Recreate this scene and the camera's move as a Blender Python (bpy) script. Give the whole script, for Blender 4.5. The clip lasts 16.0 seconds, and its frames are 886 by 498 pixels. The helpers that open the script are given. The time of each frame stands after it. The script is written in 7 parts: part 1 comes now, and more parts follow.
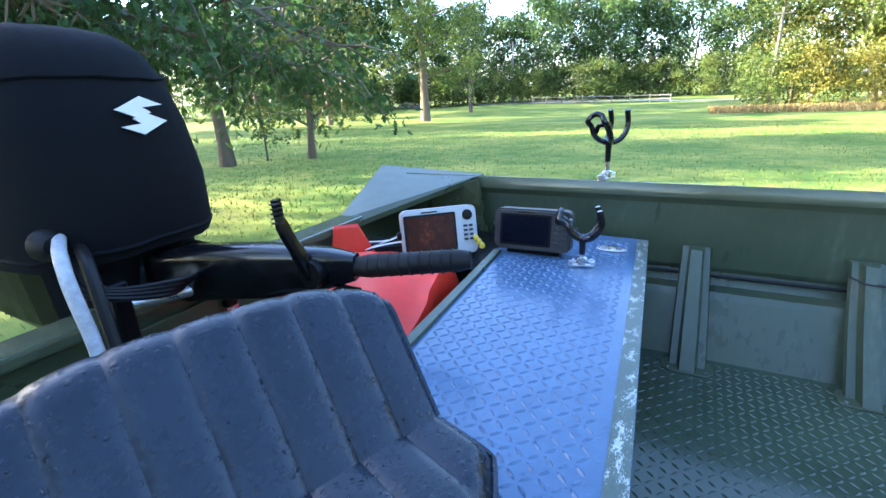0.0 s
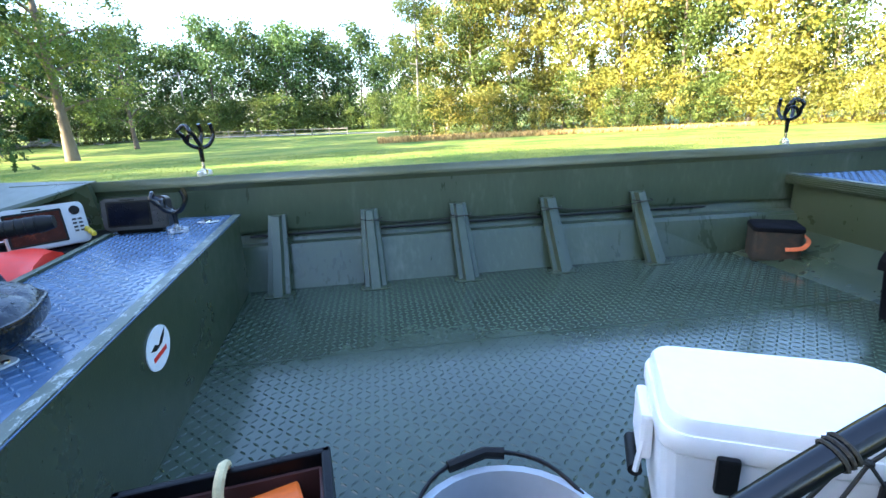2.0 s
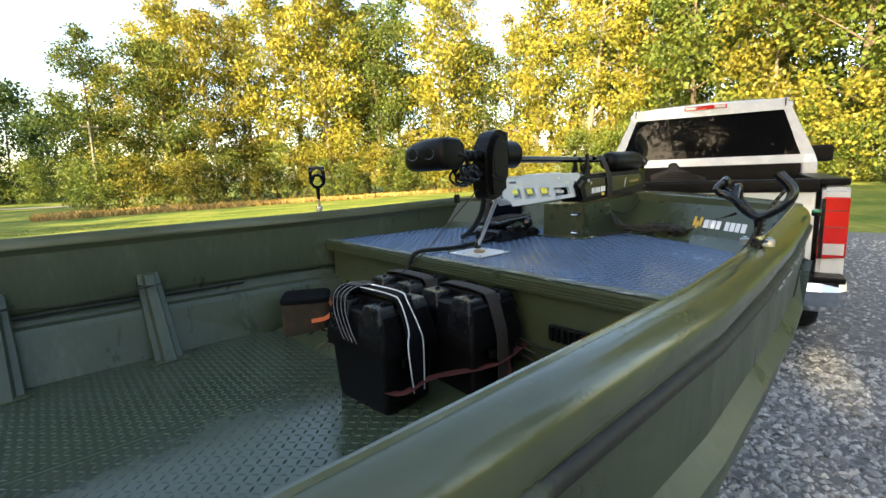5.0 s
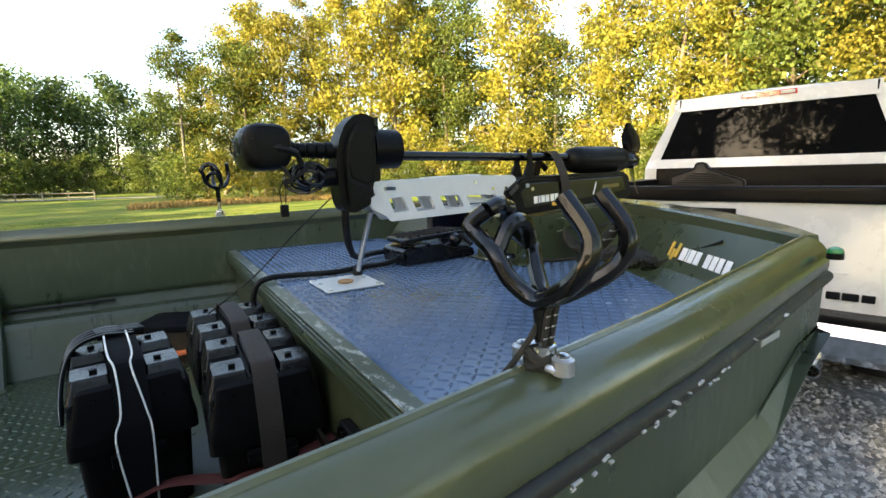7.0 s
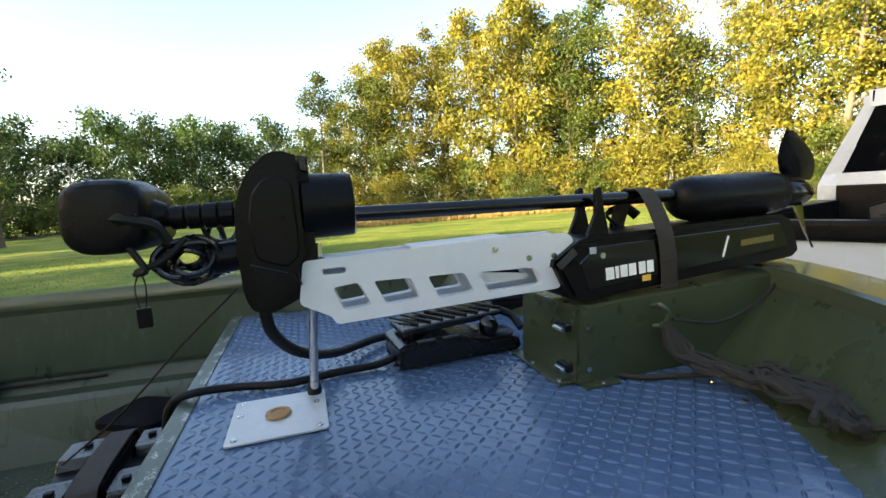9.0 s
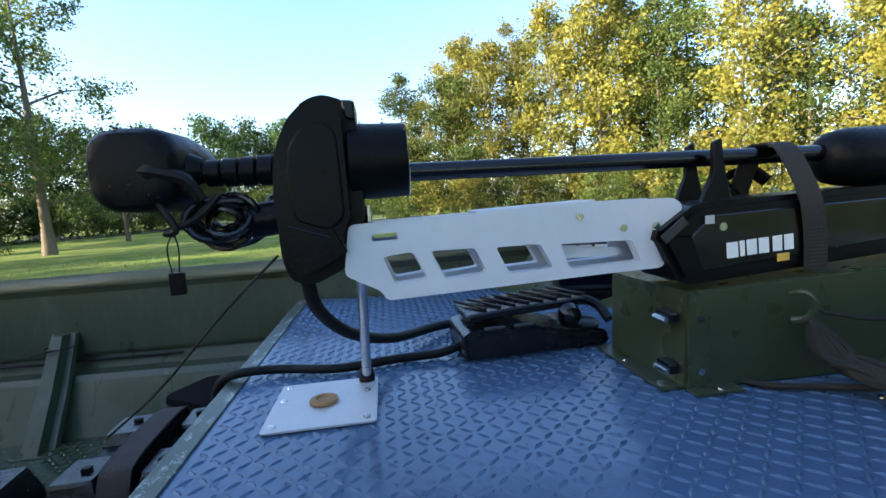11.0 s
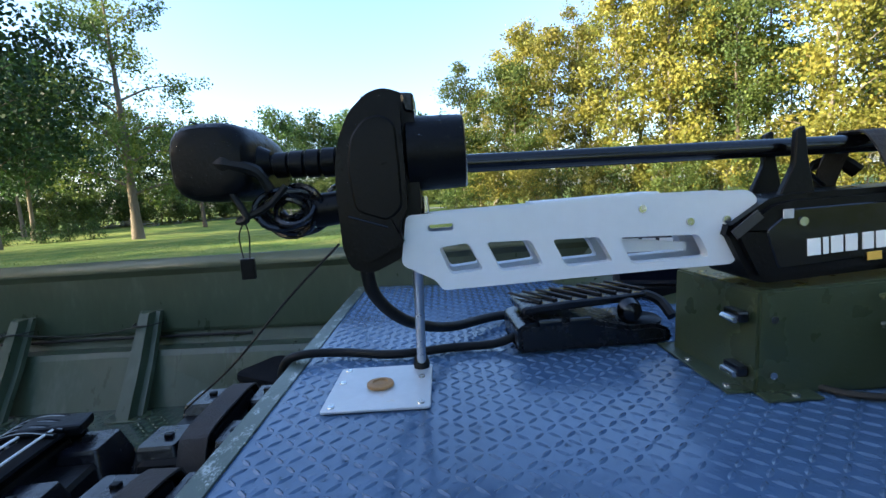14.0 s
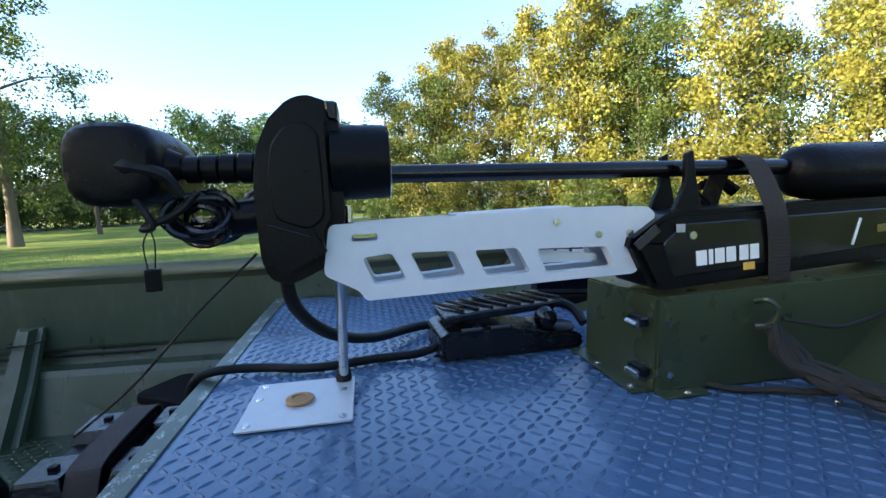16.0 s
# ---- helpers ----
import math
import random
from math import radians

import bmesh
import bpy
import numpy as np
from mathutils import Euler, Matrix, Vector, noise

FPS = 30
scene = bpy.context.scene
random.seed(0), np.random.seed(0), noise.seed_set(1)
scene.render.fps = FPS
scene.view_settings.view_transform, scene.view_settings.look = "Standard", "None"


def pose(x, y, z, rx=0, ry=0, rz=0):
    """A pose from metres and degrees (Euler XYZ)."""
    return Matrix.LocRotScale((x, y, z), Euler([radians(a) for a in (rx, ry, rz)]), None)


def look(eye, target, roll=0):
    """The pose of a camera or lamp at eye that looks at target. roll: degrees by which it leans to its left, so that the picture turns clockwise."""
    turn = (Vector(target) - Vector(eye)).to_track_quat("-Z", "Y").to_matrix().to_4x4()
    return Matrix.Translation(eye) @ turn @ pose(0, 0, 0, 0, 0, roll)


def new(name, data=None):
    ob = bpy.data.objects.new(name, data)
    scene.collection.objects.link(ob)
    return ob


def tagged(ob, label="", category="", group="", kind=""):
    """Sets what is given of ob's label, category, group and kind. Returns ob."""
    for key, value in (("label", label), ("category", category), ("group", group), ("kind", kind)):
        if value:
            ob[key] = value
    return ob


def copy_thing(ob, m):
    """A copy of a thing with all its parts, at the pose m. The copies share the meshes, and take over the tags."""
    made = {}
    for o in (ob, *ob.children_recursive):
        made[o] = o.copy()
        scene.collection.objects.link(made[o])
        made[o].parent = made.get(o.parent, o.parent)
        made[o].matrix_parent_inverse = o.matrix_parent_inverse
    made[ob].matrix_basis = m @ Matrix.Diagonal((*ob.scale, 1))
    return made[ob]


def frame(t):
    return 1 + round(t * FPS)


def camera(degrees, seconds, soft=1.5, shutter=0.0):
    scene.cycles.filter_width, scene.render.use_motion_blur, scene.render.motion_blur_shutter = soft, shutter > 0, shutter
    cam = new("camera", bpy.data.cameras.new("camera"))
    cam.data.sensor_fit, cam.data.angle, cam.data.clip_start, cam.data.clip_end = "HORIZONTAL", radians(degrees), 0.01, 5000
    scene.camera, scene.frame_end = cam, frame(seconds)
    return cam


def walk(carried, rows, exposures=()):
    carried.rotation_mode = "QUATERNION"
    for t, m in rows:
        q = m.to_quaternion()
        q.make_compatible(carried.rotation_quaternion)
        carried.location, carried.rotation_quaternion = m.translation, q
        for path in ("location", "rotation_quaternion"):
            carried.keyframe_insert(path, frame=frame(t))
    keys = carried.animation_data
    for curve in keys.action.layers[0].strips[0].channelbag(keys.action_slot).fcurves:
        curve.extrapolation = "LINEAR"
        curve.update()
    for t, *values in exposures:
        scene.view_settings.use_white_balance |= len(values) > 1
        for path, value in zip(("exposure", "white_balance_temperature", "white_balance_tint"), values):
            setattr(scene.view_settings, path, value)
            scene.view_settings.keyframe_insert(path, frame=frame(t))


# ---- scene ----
cam = camera(87.0, 16.0)
PATH = [
    (0, (0.101, 0.306, 1.588), (-0.801, 1.975, 0.955), -2.7),
    (0.5, (0.193, 0.253, 1.637), (-0.654, 1.923, 0.932), -3.7),
    (1, (0.329, 0.005, 1.628), (-0.274, 1.803, 0.993), -3.3),
    (1.5, (0.444, -0.206, 1.551), (0.22, 1.691, 0.956), -2.8),
    (2, (0.669, -0.343, 1.502), (0.921, 1.562, 0.946), -2.4),
    (2.5, (0.853, -0.431, 1.441), (1.691, 1.329, 0.993), -1.3),
    (3, (1.033, -0.43, 1.432), (2.298, 1.079, 1.079), -1.6),
    (3.5, (1.225, -0.407, 1.45), (2.497, 1.099, 1.112), -1.9),
    (4, (1.379, -0.394, 1.439), (2.663, 1.103, 1.11), -2.1),
    (6.5, (2.471, -0.395, 1.456), (3.624, 1.211, 1.151), -1.6),
    (7, (2.68, -0.365, 1.44), (3.716, 1.315, 1.115), -1.5),
    (7.5, (2.895, -0.282, 1.459), (3.874, 1.433, 1.143), -2.1),
    (8, (3.065, -0.167, 1.48), (3.908, 1.623, 1.191), -2.4),
    (8.5, (3.207, -0.057, 1.548), (3.897, 1.799, 1.267), -2.8),
    (9, (3.249, 0.064, 1.517), (3.812, 1.97, 1.293), -3.6),
    (11.5, (3.3, 0.203, 1.446), (3.453, 2.185, 1.232), -3.9),
    (12, (3.299, 0.199, 1.446), (3.35, 2.186, 1.227), -4.1),
    (12.5, (3.298, 0.196, 1.448), (3.262, 2.183, 1.221), -4.0),
    (13, (3.299, 0.198, 1.449), (3.216, 2.181, 1.208), -3.9),
    (13.5, (3.3, 0.198, 1.448), (3.23, 2.182, 1.208), -3.7),
    (14, (3.299, 0.197, 1.449), (3.294, 2.182, 1.21), -3.6),
    (14.5, (3.302, 0.196, 1.451), (3.38, 2.181, 1.217), -3.4),
    (15, (3.3, 0.194, 1.45), (3.491, 2.172, 1.22), -3.1),
    (15.5, (3.3, 0.194, 1.45), (3.552, 2.164, 1.218), -2.9),
    (16, (3.298, 0.192, 1.45), (3.62, 2.155, 1.237), -2.3),
]
walk(cam, [(t, look(eye, target, roll)) for t, eye, target, roll in PATH],
     [(0, 3.15, 5300, 14), (1.7, 3.15, 5300, 14), (2.5, 2.6, 6200, 10), (3.2, 2.2, 6900, 10), (6.4, 2.15, 7500, 11), (8.3, 2.15, 7300, 11), (9.0, 1.95, 7000, 11), (11.3, 1.75, 5500, 12), (16, 1.85, 5500, 12)])

# ---- light ----
SUN_FROM = Vector((-0.93, -0.30, 0.0)).normalized()
SUN_ELEV = radians(20)
world = bpy.data.worlds.new("sky")
scene.world = world
world.use_nodes = True
wn = world.node_tree
sky = wn.nodes.new("ShaderNodeTexSky")
sky.sky_type, sky.sun_disc = "NISHITA", False
sky.sun_elevation, sky.sun_rotation = SUN_ELEV, math.atan2(SUN_FROM.x, SUN_FROM.y)
sky.air_density, sky.dust_density = 1.0, 1.5
wn.links.new(sky.outputs[0], wn.nodes["Background"].inputs[0])
wn.nodes["Background"].inputs[1].default_value = 0.15
sun_data = bpy.data.lights.new("sun", "SUN")
sun_data.energy, sun_data.angle, sun_data.color = 5.0, radians(0.6), (1.0, 0.85, 0.52)
sun_ob = new("sun", sun_data)
sun_dir = SUN_FROM * math.cos(SUN_ELEV) + Vector((0, 0, math.sin(SUN_ELEV)))
sun_ob.matrix_world = look(sun_dir * 60, (0, 0, 0))


# ---- materials ----
def mat(name, base, rough=0.5, metal=0.0, var=0.25, scale=8.0, bump=0.0, bump_scale=60.0, coat=0.0, second=None,
        spread=(0.45, 0.7), drops=0.0, spec=0.5, trans=0.0, emit=0.0, island=0.0, per_object=0.0, rough_var=0.12, stretch=None):
    """A surface with mottling at two scales, a second colour in patches, fine relief and, where wet, beads of water."""
    m = bpy.data.materials.new(name)
    m.use_nodes = True
    t, n, l = m.node_tree, m.node_tree.nodes, m.node_tree.links
    b = n["Principled BSDF"]
    co = n.new("ShaderNodeTexCoord")
    vec = co.outputs["Object"]
    if stretch:
        mp = n.new("ShaderNodeMapping")
        mp.inputs["Scale"].default_value = stretch
        l.new(vec, mp.inputs[0])
        vec = mp.outputs[0]
    n1 = n.new("ShaderNodeTexNoise")
    n1.inputs["Scale"].default_value, n1.inputs["Detail"].default_value = scale, 6
    l.new(vec, n1.inputs["Vector"])
    n2 = n.new("ShaderNodeTexNoise")
    n2.inputs["Scale"].default_value, n2.inputs["Detail"].default_value = scale * 9, 3
    l.new(vec, n2.inputs["Vector"])
    mixn = n.new("ShaderNodeMath")
    mixn.operation = "MULTIPLY_ADD"
    mixn.inputs[1].default_value, mixn.inputs[2].default_value = 0.35, 0.0
    l.new(n2.outputs[0], mixn.inputs[0])
    add = n.new("ShaderNodeMath")
    add.operation = "MULTIPLY_ADD"
    add.inputs[1].default_value = 0.65
    l.new(n1.outputs[0], add.inputs[0])
    l.new(mixn.outputs[0], add.inputs[2])
    ramp = n.new("ShaderNodeMapRange")
    ramp.inputs[1].default_value, ramp.inputs[2].default_value = 0.3, 0.7
    ramp.inputs[3].default_value, ramp.inputs[4].default_value = 1 - var, 1 + var
    l.new(add.outputs[0], ramp.inputs[0])
    fac = ramp.outputs[0]
    for amount, node, out in ((island, "ShaderNodeNewGeometry", "Random Per Island"), (per_object, "ShaderNodeObjectInfo", "Random")):
        if amount:
            g = n.new(node)
            r = n.new("ShaderNodeMapRange")
            r.inputs[3].default_value, r.inputs[4].default_value = 1 - amount, 1 + amount
            l.new(g.outputs[out], r.inputs[0])
            mu = n.new("ShaderNodeMath")
            mu.operation = "MULTIPLY"
            l.new(fac, mu.inputs[0])
            l.new(r.outputs[0], mu.inputs[1])
            fac = mu.outputs[0]
    col = n.new("ShaderNodeMix")
    col.data_type = "RGBA"
    col.inputs["A"].default_value = (*base, 1)
    col.inputs["B"].default_value = (*(second or base), 1)
    if second:
        st = n.new("ShaderNodeMapRange")
        st.inputs[1].default_value, st.inputs[2].default_value = spread
        l.new(add.outputs[0], st.inputs[0])
        l.new(st.outputs[0], col.inputs["Factor"])
    else:
        col.inputs["Factor"].default_value = 0
    vm = n.new("ShaderNodeVectorMath")
    vm.operation = "SCALE"
    l.new(col.outputs["Result"], vm.inputs[0])
    l.new(fac, vm.inputs["Scale"])
    l.new(vm.outputs[0], b.inputs["Base Color"])
    rr = n.new("ShaderNodeMapRange")
    rr.inputs[1].default_value, rr.inputs[2].default_value = 0.3, 0.7
    rr.inputs[3].default_value, rr.inputs[4].default_value = max(0.02, rough - rough_var), min(1, rough + rough_var)
    l.new(add.outputs[0], rr.inputs[0])
    l.new(rr.outputs[0], b.inputs["Roughness"])
    b.inputs["Metallic"].default_value = metal
    b.inputs["Coat Weight"].default_value = coat
    b.inputs["Coat Roughness"].default_value = 0.06
    b.inputs["Specular IOR Level"].default_value = spec
    b.inputs["Transmission Weight"].default_value = trans
    normal = None
    if bump:
        n3 = n.new("ShaderNodeTexNoise")
        n3.inputs["Scale"].default_value, n3.inputs["Detail"].default_value = bump_scale, 4
        l.new(vec, n3.inputs["Vector"])
        bp = n.new("ShaderNodeBump")
        bp.inputs["Strength"].default_value, bp.inputs["Distance"].default_value = bump, 0.004
        l.new(n3.outputs[0], bp.inputs["Height"])
        normal = bp.outputs[0]
    if drops:
        v = n.new("ShaderNodeTexVoronoi")
        v.inputs["Scale"].default_value = 85
        v.inputs["Randomness"].default_value = 1.0
        l.new(co.outputs["Object"], v.inputs["Vector"])
        vr = n.new("ShaderNodeMapRange")
        vr.inputs[1].default_value, vr.inputs[2].default_value = 0.0, 0.33
        vr.inputs[3].default_value, vr.inputs[4].default_value = 1, 0
        l.new(v.outputs["Distance"], vr.inputs[0])
        sq = n.new("ShaderNodeMath")
        sq.operation = "SQRT"
        l.new(vr.outputs[0], sq.inputs[0])
        bd = n.new("ShaderNodeBump")
        bd.inputs["Strength"].default_value, bd.inputs["Distance"].default_value = drops, 0.0018
        l.new(sq.outputs[0], bd.inputs["Height"])
        if normal:
            l.new(normal, bd.inputs["Normal"])
        normal = bd.outputs[0]
    if normal:
        l.new(normal, b.inputs["Normal"])
    if emit:
        b.inputs["Emission Color"].default_value = (*base, 1)
        b.inputs["Emission Strength"].default_value = emit
    return m


OLIVE = mat("olive boat paint", (0.043, 0.056, 0.026), 0.32, var=0.14, scale=2.2, bump=0.10, bump_scale=25, second=(0.036, 0.050, 0.026), drops=0.10)
OLIVE_DIRTY = mat("olive paint with water stains", (0.043, 0.060, 0.033), 0.34, var=0.24, scale=3.5, bump=0.12, bump_scale=20,
                  second=(0.075, 0.088, 0.062), spread=(0.55, 0.74), stretch=(1.6, 1.0, 0.5))
GUNWALE = mat("olive gunwale with pollen dust", (0.066, 0.080, 0.046), 0.20, var=0.14, scale=2.0, bump=0.05, bump_scale=30,
              second=(0.22, 0.19, 0.03), spread=(0.60, 0.80), coat=0.25, drops=0.12)
FLOOR = mat("wet olive tread plate", (0.037, 0.053, 0.030), 0.17, var=0.22, scale=2.5, bump=0.06, bump_scale=40, rough_var=0.10, spec=0.5)
DECK = mat("wet blue grey tread plate", (0.064, 0.112, 0.195), 0.20, var=0.20, scale=3.0, bump=0.08, bump_scale=50, rough_var=0.10, drops=0.25, spec=0.6)
WORN = mat("worn deck edge of bare aluminium", (0.075, 0.095, 0.070), 0.40, metal=0.25, var=0.25, scale=48, second=(0.36, 0.38, 0.35), spread=(0.53, 0.60), bump=0.25, stretch=(1.0, 0.45, 1.0))
ALU = mat("brushed aluminium", (0.62, 0.63, 0.64), 0.34, metal=0.9, var=0.10, scale=20, bump=0.05)
PLATE_ALU = mat("dull aluminium plate", (0.55, 0.56, 0.56), 0.45, metal=0.35, var=0.12, scale=9, second=(0.50, 0.40, 0.28), spread=(0.62, 0.80))
STEEL = mat("stainless steel", (0.60, 0.60, 0.60), 0.22, metal=1.0, var=0.08)
CHROME = mat("chrome bumper", (0.75, 0.75, 0.76), 0.10, metal=1.0, var=0.06, scale=5, rough_var=0.05)
RUST = mat("rusty brass knob", (0.36, 0.20, 0.08), 0.6, metal=0.3, var=0.3, scale=40)
BLACK = mat("black plastic", (0.0045, 0.0045, 0.0052), 0.36, var=0.2, scale=12, bump=0.10, bump_scale=160, drops=0.12, spec=0.13)
BLACK_SHINY = mat("glossy black paint", (0.004, 0.004, 0.005), 0.18, var=0.15, scale=10, bump=0.04)
WET_BLACK = mat("wet black plastic", (0.006, 0.006, 0.008), 0.24, var=0.2, scale=12, bump=0.08, bump_scale=90, drops=0.2, spec=0.5)
RUBBER = mat("black rubber", (0.006, 0.006, 0.006), 0.55, var=0.25, scale=14, bump=0.2, spec=0.25)
RUB_STRIP = mat("worn dark rub strip", (0.012, 0.013, 0.011), 0.5, var=0.3, scale=6, second=(0.055, 0.065, 0.04), spread=(0.56, 0.68), bump=0.2)
FABRIC = mat("black cover cloth", (0.0045, 0.0050, 0.0065), 0.85, var=0.25, scale=5, bump=0.45, bump_scale=14, spec=0.12)
VINYL = mat("dark blue black vinyl", (0.007, 0.012, 0.021), 0.26, var=0.35, scale=11, bump=0.22, bump_scale=45, drops=0.42, spec=0.38)
WEBBING = mat("brown black webbing", (0.028, 0.022, 0.018), 0.8, var=0.2, scale=30, bump=0.4, bump_scale=220)
RED_STRAP = mat("dark red webbing", (0.060, 0.010, 0.009), 0.75, var=0.2, scale=25, bump=0.3, bump_scale=200)
WHITE_MOUNT = mat("white coated aluminium", (0.62, 0.645, 0.68), 0.42, var=0.05, scale=6, metal=0.05, rough_var=0.04)
WHITE_PAINT = mat("white car paint", (0.66, 0.66, 0.65), 0.25, var=0.05, scale=2, coat=0.8)
WHITE_PLASTIC = mat("white plastic", (0.80, 0.80, 0.80), 0.42, var=0.04, scale=6, bump=0.05)
WHITE_PRINT = mat("white print", (0.80, 0.80, 0.78), 0.5, var=0.05)
GOLD_PRINT = mat("golden print", (0.70, 0.42, 0.06), 0.5, var=0.05)
RED_CLOTH = mat("red vinyl bag", (0.66, 0.030, 0.012), 0.45, var=0.15, scale=6, bump=0.25, bump_scale=14)
ORANGE = mat("orange plastic", (0.75, 0.14, 0.015), 0.42, var=0.1)
ORANGE_STRAP = mat("orange strap", (0.62, 0.13, 0.03), 0.7, var=0.15, scale=30)
YELLOW = mat("yellow plastic", (0.65, 0.48, 0.04), 0.45, var=0.12)
GREEN_LAMP = mat("green lamp lens", (0.01, 0.22, 0.06), 0.12, var=0.1, coat=0.5)
RED_LAMP = mat("red lamp lens", (0.55, 0.012, 0.012), 0.10, var=0.1, coat=0.6)
CLEAR_LAMP = mat("clear lamp lens", (0.60, 0.55, 0.52), 0.10, var=0.1, coat=0.6)
TINTED = mat("tinted glass", (0.004, 0.004, 0.005), 0.03, var=0.1, rough_var=0.01, spec=0.14)
SCREEN = mat("dark glossy screen", (0.004, 0.005, 0.010), 0.12, var=0.3, spec=0.08, drops=0.35, rough_var=0.03)
SCREEN_RED = mat("red brown screen picture", (0.040, 0.009, 0.005), 0.20, var=0.4, scale=30, second=(0.12, 0.025, 0.012), spread=(0.55, 0.7), spec=0.08, drops=0.3, rough_var=0.03)
GREY_PLASTIC = mat("silver grey plastic", (0.42, 0.43, 0.44), 0.38, var=0.06, drops=0.12)
GREY_DARK = mat("dark grey plastic", (0.022, 0.022, 0.025), 0.4, var=0.1, drops=0.15)
BUCKET_GREY = mat("pale grey bucket plastic", (0.36, 0.39, 0.42), 0.4, var=0.08)
ROPE_DARK = mat("dark rope", (0.022, 0.021, 0.017), 0.9, var=0.5, scale=60, bump=0.5, bump_scale=240)
ROPE_GREY = mat("grey braided hose", (0.33, 0.34, 0.35), 0.6, var=0.35, scale=50, bump=0.4, bump_scale=200)
ROPE_CREAM = mat("cream rope", (0.55, 0.47, 0.26), 0.85, var=0.3, scale=60)
WOOD = mat("brown wood block", (0.20, 0.10, 0.045), 0.6, var=0.3, scale=10, stretch=(1, 8, 8), bump=0.2)
BROWN_BOX = mat("maroon lining", (0.055, 0.018, 0.014), 0.6, var=0.2)
CAMO = mat("camouflage cloth", (0.030, 0.024, 0.014), 0.85, var=0.3, scale=22, second=(0.050, 0.030, 0.016), spread=(0.50, 0.58), bump=0.3)
GRAVEL = mat("grey gravel bed", (0.17, 0.167, 0.162), 0.9, var=0.5, scale=18, bump=1.0, bump_scale=38, second=(0.25, 0.245, 0.24), spread=(0.5, 0.62))
STONE = mat("crushed limestone", (0.32, 0.317, 0.312), 0.80, var=0.2, scale=30, island=0.55, bump=0.3)
# the pale yellow second colour puts sunlight into patches of the lawn
GRASS = mat("mown lawn", (0.110, 0.180, 0.032), 0.95, var=0.28, scale=0.35, bump=0.9, bump_scale=22, second=(0.260, 0.245, 0.060), spread=(0.40, 0.66), spec=0.1)
BLADE = mat("grass blades", (0.150, 0.200, 0.036), 0.8, var=0.25, scale=0.4, island=0.35, spec=0.15, second=(0.22, 0.22, 0.055))
STRAW = mat("dry tall grass", (0.42, 0.28, 0.11), 0.95, var=0.3, scale=0.8, island=0.35, spec=0.1, second=(0.24, 0.20, 0.06))
ROAD = mat("pale gravel road", (0.30, 0.29, 0.28), 0.95, var=0.2, scale=0.6)
BARK = mat("tree bark", (0.13, 0.10, 0.07), 0.95, var=0.4, scale=3, bump=0.9, bump_scale=14, stretch=(1, 1, 0.25), per_object=0.3)
BARK_PALE = mat("pale bark", (0.24, 0.20, 0.15), 0.9, var=0.3, scale=3, bump=0.6, bump_scale=12, stretch=(1, 1, 0.3), per_object=0.25)
POLE_WOOD = mat("weathered pole wood", (0.20, 0.18, 0.15), 0.9, var=0.3, scale=4, stretch=(1, 1, 0.1), bump=0.4)

WATER = mat("clear water", (0.95, 0.97, 1.0), 0.02, var=0.02, trans=1.0, rough_var=0.01)
WATER.node_tree.nodes["Principled BSDF"].inputs["IOR"].default_value = 1.33


def leaf_mat(name, base, second, island=0.26):
    m = mat(name, base, 0.55, var=0.25, scale=0.5, second=second, spread=(0.40, 0.62), island=island, per_object=0.22, spec=0.3)
    n, l = m.node_tree.nodes, m.node_tree.links
    b = n["Principled BSDF"]
    tr = n.new("ShaderNodeBsdfTranslucent")
    l.new(b.inputs["Base Color"].links[0].from_socket, tr.inputs[0])
    mx = n.new("ShaderNodeMixShader")
    mx.inputs[0].default_value = 0.38
    l.new(b.outputs[0], mx.inputs[1])
    l.new(tr.outputs[0], mx.inputs[2])
    l.new(mx.outputs[0], n["Material Output"].inputs[0])
    return m


LEAF_GREEN = leaf_mat("green foliage", (0.090, 0.140, 0.030), (0.150, 0.172, 0.034))
LEAF_GOLD = leaf_mat("yellow green foliage", (0.20, 0.215, 0.034), (0.28, 0.225, 0.038))
# own green of sapling and bed shrubs; painted shade on the far woods
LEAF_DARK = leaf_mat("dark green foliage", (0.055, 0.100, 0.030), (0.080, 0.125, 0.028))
LEAF_OAK = leaf_mat("oak foliage", (0.034, 0.070, 0.024), (0.050, 0.090, 0.022), 0.3)


# ---- modelling helpers ----
BASE = {}


def thing(name, label, category, base=(0, 0, 0), turn=0.0, group="", kind=""):
    ob = new(name)
    ob.empty_display_size = 0.1
    m = pose(*base, 0, 0, turn)
    ob.matrix_world = m
    BASE[ob] = m
    return tagged(ob, label, category, group, kind)


def part(name, bm, material, parent, label="", smooth=False, local=False):
    """Links a bmesh as one mesh object under a thing or a part; world places unless local."""
    base = BASE.get(parent, Matrix())
    if not local:
        bm.transform(base.inverted())
    me = bpy.data.meshes.new(name)
    bmesh.ops.recalc_face_normals(bm, faces=bm.faces)
    bm.to_mesh(me)
    bm.free()
    me.materials.append(material)
    if smooth:
        me.polygons.foreach_set("use_smooth", [True] * len(me.polygons))
        me.set_sharp_from_angle(angle=radians(40))
    ob = new(name, me)
    if parent is not None:
        ob.parent = parent
    BASE[ob] = base
    return tagged(ob, label)


